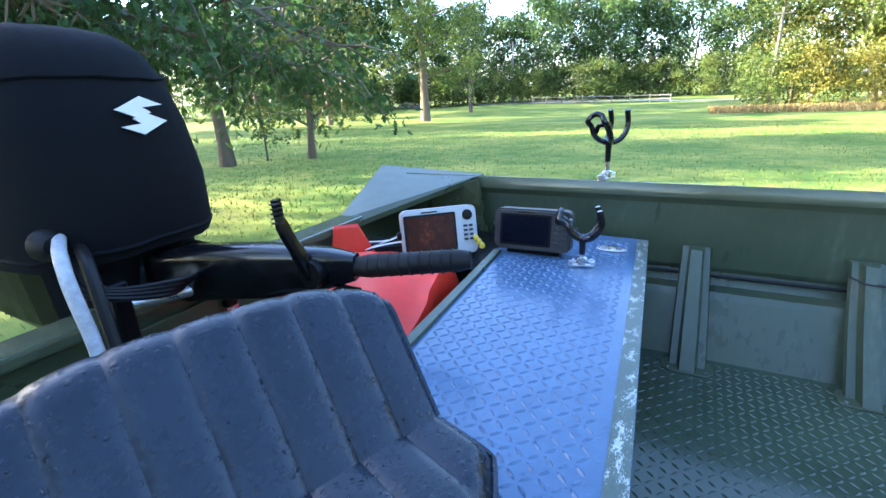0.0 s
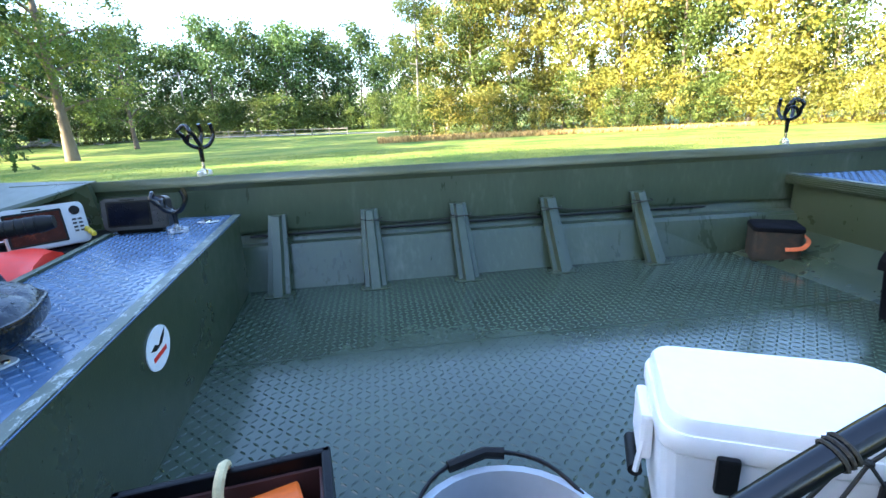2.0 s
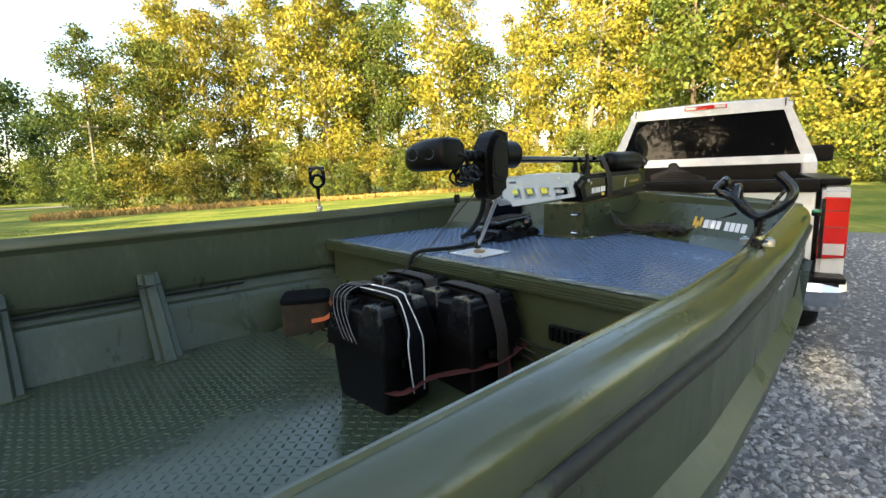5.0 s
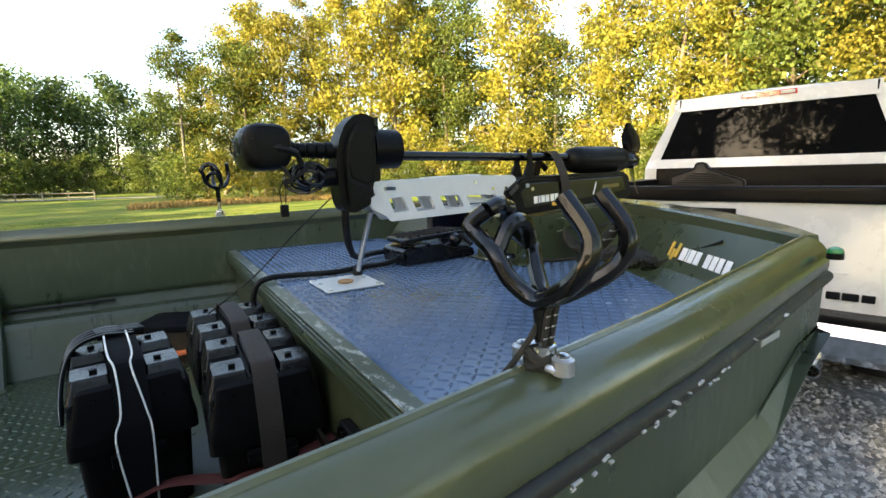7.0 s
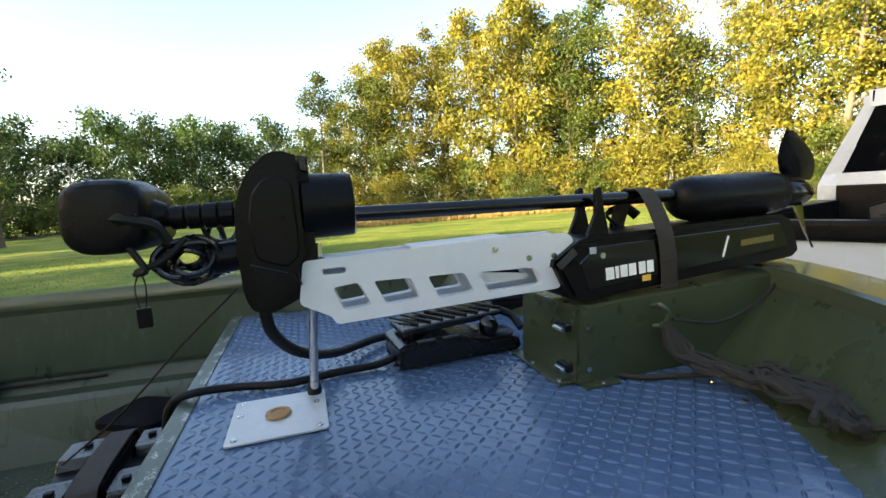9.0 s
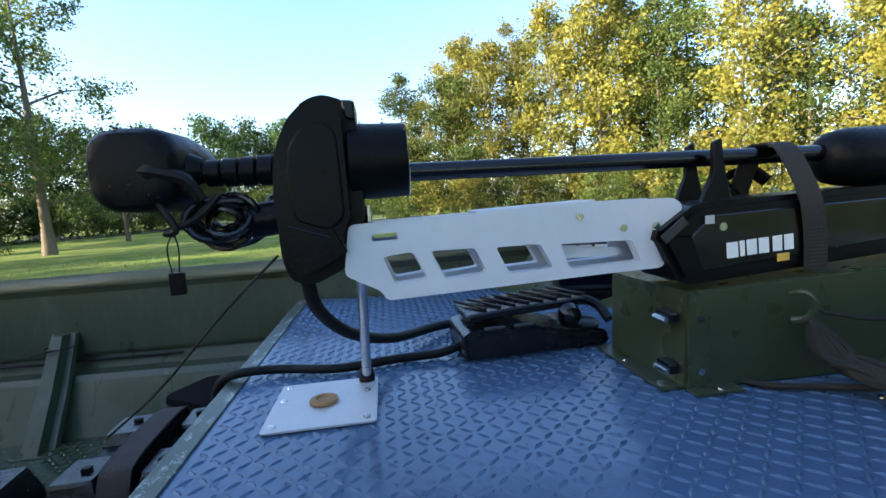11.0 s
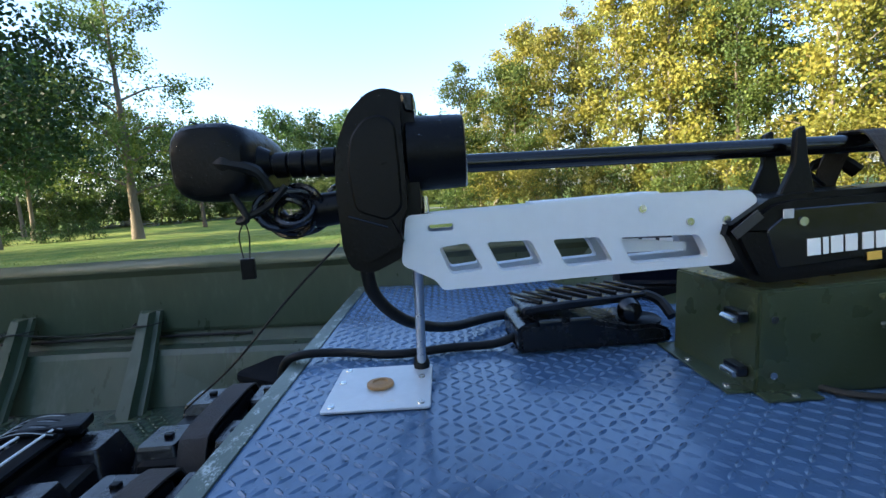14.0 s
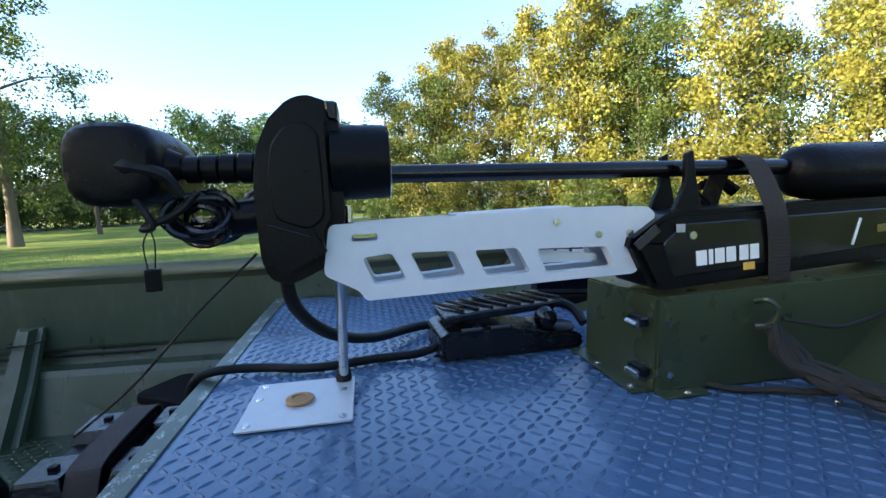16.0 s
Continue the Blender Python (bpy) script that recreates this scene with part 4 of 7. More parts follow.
# ---- things at the stern ----
def oriented(origin, turn, tilt=0.0):
    """Local frame: first axis along turn (degrees from x), third up, leant back by tilt."""
    return pose(*origin, 0, 0, turn) @ pose(0, 0, 0, tilt, 0, 0)


def moved(bm, m):
    bm.transform(m)
    return bm


def skin(rings, m=None):
    b = loft(rings)
    return moved(b, m) if m else b


def superring(cx, cy, z, a, b, p=3.0, n=28, amp=0.0):
    ring = []
    for k in range(n):
        t = 2 * math.pi * k / n
        c, s = math.cos(t), math.sin(t)
        r = (abs(c) ** p + abs(s) ** p) ** (-1 / p)
        r *= 1 + amp * noise.noise(Vector((c * 3, s * 3, z * 9)))
        ring.append(Vector((cx + a * r * c, cy + b * r * s, z + amp * 0.2 * noise.noise(Vector((c * 4, s * 4, z * 5))))))
    return ring


motor = thing("outboard_motor", "tiller outboard motor under a black cloth cover", "outboard motor", (-1.12, 0.93, 0.60))
spec = [(1.265, -1.34, 0.318, 0.240), (1.30, -1.34, 0.328, 0.246), (1.42, -1.345, 0.328, 0.244), (1.55, -1.355, 0.318, 0.236), (1.65, -1.37, 0.300, 0.222),
        (1.715, -1.385, 0.270, 0.198), (1.755, -1.40, 0.225, 0.160), (1.778, -1.41, 0.15, 0.10)]
cover = part("cover", skin([superring(cx, 0.93, z, a, b, 3.4, 36, 0.035) for z, cx, a, b in spec]), FABRIC, motor, "black cloth cowl cover", smooth=True)
for zz, cx, a, b in ((1.29, -1.34, 0.327, 0.242), (1.655, -1.371, 0.300, 0.222)):
    part("seam", tube(superring(cx, 0.93, zz, a, b, 3.4, 36, 0.035), 0.006, 6, loop=True), FABRIC, cover, smooth=True)
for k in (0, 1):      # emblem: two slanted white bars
    shape = [(-0.050, 0.010), (0.004, 0.034), (0.046, 0.016), (0.004, 0.012), (0.020, 0.002), (-0.004, -0.010)]
    sg = -1 if k else 1
    e = prism([(sg * y, sg * z) for y, z in shape], "x", 0, 0.004)
    e.transform(pose(-1.034, 0.975, 1.570 + 0.004 * sg, 0, -4, 0) @ Matrix.Scale(1.12, 4))
    part("emblem", e, WHITE_PRINT, cover, "white printed emblem")
part("engine_block", skin([superring(-1.36, 0.93, z, a, b, 4) for z, a, b in ((1.02, 0.15, 0.13), (1.10, 0.26, 0.19), (1.285, 0.29, 0.21))]), BLACK, motor)
part("leg", skin([superring(-1.36, 0.93, z, a, b, 2.5) for z, a, b in ((0.38, 0.10, 0.04), (0.7, 0.11, 0.06), (1.05, 0.14, 0.10))]), BLACK, motor, smooth=True)
for s in (-1, 1):
    part("clamp_bracket", prism([(-1.22, 0.75), (-1.10, 0.72), (-1.07, 1.19), (-0.985, 1.20), (-0.985, 1.06), (-0.965, 1.06), (-0.965, 1.23), (-1.22, 1.24)], "y", 0.93 + s * 0.13 - 0.02, 0.93 + s * 0.13 + 0.02, 0.005), BLACK, motor)
part("swivel_tube", rod((-1.15, 0.93, 0.7), (-1.12, 0.93, 1.25), 0.045, 14), BLACK_SHINY, motor, smooth=True)
# tiller: body, grip, lever, key switch
a, b, c = Vector((-1.06, 0.95, 1.185)), Vector((-0.56, 1.105, 1.215)), Vector((-0.305, 1.185, 1.238))
rings = []
for f, w, hgt in ((0.0, 0.032, 0.060), (0.15, 0.038, 0.070), (0.55, 0.038, 0.066), (0.85, 0.036, 0.050), (1.0, 0.022, 0.030)):
    p = a.lerp(b, f)
    side = Vector((-0.295, 0.955, 0))
    rings.append([p + side * (w * u) + Vector((0, 0, hgt * v)) for u, v in rounded(2, 2, 0.45, 3)])
tiller = part("tiller_arm", loft(rings), BLACK_SHINY, motor, "glossy black tiller arm", smooth=True)
part("tiller_grip", tube([b.lerp(c, -0.05), b.lerp(c, 0.1), b.lerp(c, 0.9), b.lerp(c, 1.0)], [0.020, 0.027, 0.025, 0.019], 14), RUBBER, tiller, "ribbed rubber grip", smooth=True)
for k in range(9):
    p = b.lerp(c, 0.12 + 0.09 * k)
    part("grip_rib", tube([p + (Matrix.Rotation(t, 3, (c - b).normalized()) @ Vector((0, 0, 0.0265))) for t in [2 * math.pi * q / 12 for q in range(12)]], 0.0022, 4, loop=True), RUBBER, tiller)
lev = tube(smooth_path([(-0.640, 1.045, 1.205), (-0.650, 1.020, 1.265), (-0.660, 0.995, 1.335), (-0.662, 0.99, 1.392)], 4), [0.021] * 5 + [0.018] * 4 + [0.013] * 4, 8, flat=0.6)
lever = part("shift_lever", lev, BLACK_SHINY, tiller, "black shift lever", smooth=True)
for k in range(5):
    part("lever_notch", box((-0.655, 0.982, 1.345 + 0.010 * k), (0.016, 0.022, 0.003), 0.001), RUBBER, lever)
part("lever_hub", turned([(0.034, -0.02), (0.036, 0.0), (0.03, 0.012)], (-0.64, 1.05, 1.210), "y", 16), BLACK, tiller, smooth=True)
part("key_switch", turned([(0.012, 0), (0.012, 0.02), (0.004, 0.024)], (-0.60, 1.08, 1.14), "z", 12), mat("red rubber switch", (0.5, 0.02, 0.02), 0.4), tiller, "small red switch")
part("switch_box", box((-0.57, 1.07, 1.148), (0.06, 0.045, 0.05), 0.006), BLACK, tiller)
part("steering_rod", rod((-1.02, 0.78, 1.16), (-0.90, 1.12, 1.15), 0.016, 10), ALU, motor, smooth=True)
for k in range(4):
    o = 0.012 * k
    part("control_cable", tube(smooth_path([(-1.08, 0.76 + o, 1.31), (-0.95, 0.72 + o, 1.24), (-0.90, 0.86 + o, 1.19 + o * 0.6), (-0.97, 0.97 + o, 1.185)], 6), 0.006, 6), RUBBER, motor, smooth=True)
part("fuel_hose", tube(smooth_path([(-1.06, 0.76, 1.335), (-0.965, 0.715, 1.325), (-0.90, 0.69, 1.27), (-0.865, 0.685, 1.18), (-0.845, 0.68, 1.09)], 6), 0.013, 10), ROPE_GREY, motor, "grey braided hose", smooth=True)
part("wire_loom", tube(smooth_path([(-1.06, 0.79, 1.31), (-0.94, 0.745, 1.29), (-0.87, 0.72, 1.16), (-0.83, 0.71, 1.02), (-0.82, 0.70, 0.85)], 6), 0.013, 8), RUBBER, motor, smooth=True)
part("hose_boot", turned([(0.036, 0), (0.034, 0.02), (0.020, 0.035)], (-1.075, 0.74, 1.325), "x", 16), RUBBER, motor, smooth=True)
part("pale_hose", tube(smooth_path([(-0.60, 1.09, 1.13), (-0.66, 1.02, 1.125), (-0.74, 0.95, 1.09), (-0.80, 0.90, 1.00), (-0.80, 0.88, 0.85)], 6), 0.009, 8), ROPE_GREY, motor, smooth=True)

# transom fittings
for y, z in ((1.073, 1.058), (0.762, 1.025)):
    e = thing("transom_fitting", "round white grommet on the transom", "boat fitting", (-0.99, y, z), group="transom fittings")
    part("ring", turned([(0.023, 0), (0.023, 0.006), (0.016, 0.009), (0.010, 0.003)], (-1.0, y, z), "x", 18), WHITE_PLASTIC, e, smooth=True)
    part("plug", rod((-0.998, y, z), (-0.975, y, z), 0.011, 10), STEEL, e)
for y in (0.88, 0.99):
    part("transom_brace", prism([(-1.0, 1.09), (-0.86, 0.84), (-0.84, 0.84), (-0.84, 0.80), (-1.0, 0.80)], "y", y - 0.006, y + 0.006, 0.002), OLIVE, boat)
part("transom_pad", box((-0.992, 0.935, 0.98), (0.014, 0.24, 0.24), 0.004), OLIVE, boat)

# red bag
bm = bmesh.new()
bmesh.ops.create_cube(bm, size=1.0)
bmesh.ops.subdivide_edges(bm, edges=bm.edges[:], cuts=12, use_grid_fill=True)
for v in bm.verts:
    p = v.co.copy()
    q = 1.0 - 0.18 * (abs(p.x * 2) ** 4 * abs(p.y * 2) ** 4)
    v.co = Vector((p.x * 0.42 * q, p.y * 0.62 * q, p.z * 0.30 * q))
    nn = noise.noise_vector(Vector((p.x, p.y, p.z)) * 3.0) * 0.035 + noise.noise_vector(Vector((p.x, p.y, p.z)) * 9.0) * 0.010
    v.co += nn
    if p.z > 0.3:
        v.co.z += 0.05 * math.sin(p.y * 5 + 0.8) - 0.03 * abs(p.x)
bm.transform(pose(-0.72, 1.36, 0.885, 0, 0, 6))
bag = thing("red_bag", "crumpled bright red vinyl bag in the stern well", "bag", (-0.72, 1.36, 0.73))
part("body", bm, RED_CLOTH, bag, smooth=True)
part("flap", skin([[Vector((-0.98, 1.46, 1.00)), Vector((-0.86, 1.62, 1.00)), Vector((-0.85, 1.61, 0.98)), Vector((-0.97, 1.45, 0.98))],
                   [Vector((-0.97, 1.50, 1.17)), Vector((-0.92, 1.57, 1.165)), Vector((-0.915, 1.565, 1.155)), Vector((-0.965, 1.495, 1.16))]]), RED_CLOTH, bag)
for y in (1.30, 1.50):
    part("strap", tube(smooth_path([(-0.53, y, 0.93), (-0.58, y + 0.02, 1.035), (-0.66, y + 0.03, 1.05), (-0.72, y, 1.03)], 5), 0.014, 6, flat=0.35), RUBBER, bag, smooth=True)
part("stern_shelf", box((-0.70, 1.80, 1.035), (0.46, 0.42, 0.014), 0.003), BLACK, boat)


def fishfinder(name, label, c, turn, lean, w, h, depth, body, screen, screen_w, screen_x, pad_x):
    """A sounder: case, screen, buttons, bracket; its face looks along local -y."""
    m = pose(*c, 0, 0, turn) @ pose(0, 0, 0, -lean, 0, 0)
    foot = pose(*c, 0, 0, turn)
    ob = thing(name, label, "fishfinder", (c[0], c[1], c[2] - h / 2 - 0.02), turn)
    case = prism(rounded(w, h, 0.022), "y", -0.012, depth, 0.006, seg=2)
    cs = part("case", moved(case, m), body, ob)
    part("bezel", moved(moved(prism(rounded(screen_w + 0.016, h * 0.78, 0.006), "y", -0.0140, -0.010), Matrix.Translation((screen_x, 0, 0.0))), m), BLACK, cs)
    part("screen", moved(moved(prism(rounded(screen_w, h * 0.68, 0.003), "y", -0.0156, -0.0125), Matrix.Translation((screen_x, 0, 0.0))), m), screen, cs, "rain-spotted display")
    part("dial", moved(turned([(0.004, -0.020), (0.017, -0.018), (0.019, -0.010)], (pad_x, 0, h * 0.30), "y", 18), m), BLACK, cs, smooth=True)
    for i in range(2):
        for j in range(4):
            part("button", moved(box((pad_x - 0.010 + 0.020 * i, -0.014, h * 0.08 - 0.0155 * j), (0.014, 0.006, 0.008), 0.002), m), GREY_DARK, cs)
    part("maker_bar", moved(box((screen_x, -0.0125, h * 0.425), (w * 0.22, 0.002, 0.005), 0.0005), m), BLACK, cs)
    part("bracket", moved(box((0, depth * 0.5, -h / 2 - 0.008), (w * 0.70, depth * 0.9, 0.020), 0.005), foot), BLACK, ob)
    for s in (-1, 1):
        part("knob", moved(turned([(0.004, 0), (0.013, 0.003), (0.013, 0.014), (0.004, 0.016)], (0, 0, 0), "x", 12), m @ Matrix.Translation((s * (w / 2 + (0.0 if s > 0 else 0.016)), depth * 0.5, 0))), BLACK, ob)
    return ob


fishfinder("fishfinder", "large silver-grey fishfinder with rain-spotted red picture", (-0.640, 1.662, 1.135), 42, 12, 0.262, 0.168, 0.05, GREY_PLASTIC, SCREEN_RED, 0.165, -0.035, 0.098)
fishfinder("fishfinder", "black fishfinder with rain-spotted dark display", (-0.327, 1.705, 1.160), 2, 8, 0.248, 0.132, 0.05, GREY_DARK, SCREEN, 0.150, -0.020, 0.090)
wires = thing("wire_bundle", "bundle of pale and black wires behind fishfinder", "wires", (-0.80, 1.70, 1.04))
for k in range(7):
    o = 0.012 * (k - 3)
    part("wire", tube(smooth_path([(-0.66, 1.72, 1.10 + o * 0.5), (-0.76, 1.66 + o, 1.12 + o), (-0.84, 1.60 + o * 2, 1.09), (-0.92, 1.56 + o * 2, 1.06 + o)], 6), 0.0032, 5), WHITE_PLASTIC if k % 2 else RUBBER, wires, smooth=True)
plugs = thing("yellow_plugs", "small yellow plastic drain plugs", "plug", (-0.515, 1.70, 1.08))
for k in range(3):
    part("plug", turned([(0.004, 0), (0.010, 0.004), (0.010, 0.014), (0.005, 0.022)], (-0.50 - 0.018 * k, 1.70 + 0.014 * k, 1.079 + 0.008 * k), "z", 10), YELLOW, plugs)


def rod_holder(x, y, z, turn, scale, label, up=0.10, cradle=0.75, parent_group="rod holders", shift=0.0, tall=1.0, slim=1.0, side=None, lean=0.0):
    """A coated bent-rod fishing rod cradle on a stem and cast base; opens along local +x."""
    ob = thing("rod_holder", label, "rod holder", (x, y, z), turn, parent_group)
    S = scale
    hub = up + 0.020
    base = prism(rounded(0.085 * S, 0.034 * S, 0.016 * S), "z", 0, 0.012 * S, 0.003)
    part("base", base, ALU, ob, "cast aluminium base", local=True)
    for s in (-1, 1):
        part("boss", turned([(0.015 * S, 0), (0.015 * S, 0.020 * S), (0.010 * S, 0.023 * S)], (s * 0.034 * S, 0, 0), "z", 14), ALU, ob, smooth=True, local=True)
        part("bolt", turned([(0.009 * S, 0.022 * S), (0.009 * S, 0.026 * S), (0.003 * S, 0.029 * S)], (s * 0.034 * S, 0, 0), "z", 10), STEEL, ob, smooth=True, local=True)
    part("collar", turned([(0.020 * S, 0.010 * S), (0.019 * S, 0.032 * S), (0.012 * S, 0.036 * S)], (0, 0, 0), "z", 14), STEEL, ob, smooth=True, local=True)
    part("stem", tube([(0, 0, 0.03 * S), (0, 0, up * 0.6)], 0.009 * S, 10), STEEL, ob, smooth=True, local=True)
    part("neck", tube([(0, 0, up * 0.55), (0, 0, up * 0.95), (0, 0, hub)], [0.011 * S, 0.012 * S, 0.016 * S], 10), BLACK_SHINY, ob, smooth=True, local=True)
    side = side or [(-0.120, 0.140), (-0.128, 0.112), (-0.092, 0.082), (-0.066, 0.036), (-0.035, 0.006), (0.0, -0.008), (0.042, 0.004), (0.074, 0.045), (0.090, 0.095), (0.074, 0.160)]
    K, R = cradle, 0.0105 * S * slim
    for s in (-1, 1):
        pts = [(u * K, s * K * (0.030 if i == 0 else 0.052) * (0.3 if i == 5 else 0.7 if 3 < i < 7 else 1.0), hub + w * K) for i, (u, w) in enumerate(side)]
        pts = [(a + (shift if i != 5 else shift * 0.35), b, hub + (c - hub) * tall) for i, (a, b, c) in enumerate(pts)]
        pts = [(a, b + lean * min(1.0, max(0.0, c - hub) / 0.05), c) for a, b, c in pts]
        part("cradle_rail", tube(smooth_path(pts, 5), R, 9), BLACK_SHINY, ob, smooth=True, local=True)
    hoop = [(side[0][0] * K + shift, v * K + lean, hub + (side[0][1] + 0.010 * (1 - abs(v) / 0.032)) * K * tall) for v in (-0.032, -0.015, 0, 0.015, 0.032)]
    part("cradle_hoop", tube(smooth_path(hoop, 3), R, 9), BLACK_SHINY, ob, smooth=True, local=True)
    au, aw = side[3]
    arch = [(au * K + shift, v * K + lean * min(1.0, w * K * tall / 0.05), hub + w * K * tall) for v, w in ((-0.046, aw), (-0.022, aw + 0.048), (0.022, aw + 0.048), (0.046, aw))]
    part("cradle_arch", tube(smooth_path(arch, 4), R * 0.9, 8), BLACK_SHINY, ob, smooth=True, local=True)
    return ob


rod_holder(-0.158, 1.655, REAR_Z + 0.002, 15, 0.80, "black rod holder with shiny base on stern deck", 0.07, 0.54)
rod_holder(-0.172, 2.115, GUN_Z + 0.002, 65, 0.92, "black rod holder on the far gunwale", 0.12, 0.66)
rod_holder(2.945, 2.045, gz(2.94) + 0.002, 65, 0.88, "black rod holder on the far gunwale", 0.12, 0.66)
BOW_SIDE = [(-0.135, 0.140), (-0.158, 0.112), (-0.128, 0.090), (-0.086, 0.068), (-0.050, 0.026), (0.0, -0.004), (0.055, 0.022), (0.096, 0.060), (0.102, 0.110), (0.052, 0.172)]
bow_holder = rod_holder(2.970, -0.064, gz(2.95) + 0.001, -82, 0.68, "glossy black rod holder with rope on near gunwale", 1.306 - gz(2.95), 0.53, slim=1.20, side=BOW_SIDE, lean=0.018)

# rope round the bow rod holder
rope = thing("tie_rope", "black and white braided rope tied to rod holder", "rope", (2.970, -0.062, 1.28))
for k in range(2):
    o = 0.008 * k
    pts = [(2.972 - o, -0.068, 1.262), (2.974 - o, -0.072, 1.295), (2.980 - o, -0.074, 1.325), (2.992 + o, -0.082, 1.352), (3.012 + o, -0.098, 1.382), (3.024, -0.102, 1.398)]
    part("rope_strand", tube(smooth_path(pts, 6), 0.0032, 7), ROPE_DARK, rope, smooth=True)
    line = smooth_path(pts, 12)
    for i in range(2, len(line) - 1, 4):
        part("fleck", tube([line[i] + Vector((-0.003, -0.0022, 0.001)), line[i + 1] + Vector((0.001, -0.0022, -0.001))], 0.0010, 4), ROPE_GREY, rope)
part("rope_tail", tube(smooth_path([(2.972, -0.066, 1.318), (2.958, -0.060, 1.288), (2.938, -0.050, 1.258), (2.918, -0.036, 1.236)], 5), 0.0030, 7), ROPE_DARK, rope, smooth=True)
for k in range(3):
    a0 = 0.9 * k
    part("knot_loop", tube([(2.966 + 0.011 * math.cos(t + a0), -0.064 + 0.011 * math.sin(t + a0), 1.262 + 0.006 * k + 0.004 * math.sin(2 * t)) for t in [2 * math.pi * q / 12 for q in range(12)]], 0.0042, 6, loop=True), ROPE_DARK, rope, smooth=True)

# seat
SEAT = oriented((-0.231, 0.548, 0.0), -21)
seat = thing("swivel_chair", "dark pleated vinyl boat seat wet with rain", "chair", (-0.17, 0.53, REAR_Z), -21)
NV, NU = 57, 12
half = 0.220


def front_edge(v):
    q = abs(v) / half
    return 0.075 + 0.115 * (1 - q ** 2.2) - 0.012 * math.cos(q * 6.0) * (1 - q)


def pleat(v, n=7):
    return abs(math.sin(math.pi * (v + half) / (2 * half) * n)) ** 0.38


top, low = [], []
for j in range(NV):
    v = -half + 2 * half * j / (NV - 1)
    e = max(0.0, 1 - abs(v) / half)
    row, row2 = [], []
    d = front_edge(v)
    for i in range(NU + 1):
        u = -0.03 + (d + 0.03) * i / NU
        edge = min(1.0, (NU - i) / 2.5) * min(1.0, e * 14 + 0.05)
        z = 1.158 + 0.020 * edge ** 0.5 + 0.0055 * pleat(v) * edge + 0.012 * (1 - i / NU)
        row.append((u, v * (1 + 0.06 * i / NU), z))
    top.append(row)
bm = bmesh.new()
gv = [[bm.verts.new(p) for p in r] for r in top]
for j in range(NV - 1):
    for i in range(NU):
        bm.faces.new((gv[j][i], gv[j + 1][i], gv[j + 1][i + 1], gv[j][i + 1]))
rim = [gv[j][NU] for j in range(NV)]
edge_line = [gv[0][i] for i in range(NU)] + rim + [gv[-1][i] for i in range(NU - 1, -1, -1)]
prev = edge_line
for dz, inn in ((-0.012, -0.005), (-0.036, -0.004), (-0.055, 0.022), (-0.062, 0.05)):
    ring = []
    for q in edge_line:
        cvec = Vector((0.09, 0, 0)) - Vector((q.co.x, q.co.y, 0))
        cvec.normalize()
        ring.append(bm.verts.new(Vector((q.co.x, q.co.y, 1.158 + dz)) + cvec * inn))
    for i in range(len(ring) - 1):
        bm.faces.new((prev[i], prev[i + 1], ring[i + 1], ring[i]))
    prev = ring
bm.faces.new(prev)
cushion = part("cushion", moved(bm, SEAT), VINYL, seat, "pleated vinyl seat cushion", smooth=True)
pipe = [SEAT @ (Vector(q) + Vector((0.002, 0, -0.001))) for q in [top[0][i] for i in range(2, NU)] + [top[j][NU] for j in range(NV)] + [top[-1][i] for i in range(NU - 1, 1, -1)]]
part("piping", tube(pipe, 0.0045, 6), VINYL, cushion, smooth=True)
bm = bmesh.new()
NS = 14
grid_f, grid_b = [], []
for j in range(NV):
    v = -half + 2 * half * j / (NV - 1)
    q = abs(v) / half
    length = 0.248 - 0.055 * q ** 3.5
    rf, rb = [], []
    for i in range(NS + 1):
        s = i / NS
        roll = max(0, s - 0.8) / 0.2
        along = length * (s - 0.04 * roll ** 2)
        edge = min(1.0, (1 - q) * 14 + 0.05)
        bulge = (0.0065 * pleat(v) + 0.014) * edge - 0.022 * roll ** 2
        u0, z0 = -0.012 - along * 0.72, 1.178 + along * 0.70
        rf.append((u0 + bulge * 0.70, v * (1 + 0.10 * s), z0 + bulge * 0.72))
        rb.append((u0 - 0.050 * 0.70 + 0.016 * roll, v * (1 + 0.10 * s), z0 - 0.050 * 0.72 - 0.004 * roll))
    grid_f.append(rf)
    grid_b.append(rb)
vf = [[bm.verts.new(p) for p in r] for r in grid_f]
vb = [[bm.verts.new(p) for p in r] for r in grid_b]
for j in range(NV - 1):
    for i in range(NS):
        bm.faces.new((vf[j][i], vf[j + 1][i], vf[j + 1][i + 1], vf[j][i + 1]))
        bm.faces.new((vb[j][i], vb[j][i + 1], vb[j + 1][i + 1], vb[j + 1][i]))
    bm.faces.new((vf[j][NS], vf[j + 1][NS], vb[j + 1][NS], vb[j][NS]))
    bm.faces.new((vf[j][0], vb[j][0], vb[j + 1][0], vf[j + 1][0]))
for i in range(NS):
    bm.faces.new((vf[0][i], vf[0][i + 1], vb[0][i + 1], vb[0][i]))
    bm.faces.new((vf[-1][i], vb[-1][i], vb[-1][i + 1], vf[-1][i + 1]))
back = part("backrest", moved(bm, SEAT), VINYL, seat, "pleated vinyl backrest", smooth=True)
for j in (0, NV - 1):
    part("piping", tube([SEAT @ Vector(p) for p in grid_f[j]], 0.0045, 6), VINYL, back, smooth=True)
plate_m = oriented((-0.175, 0.525, 0), -28)
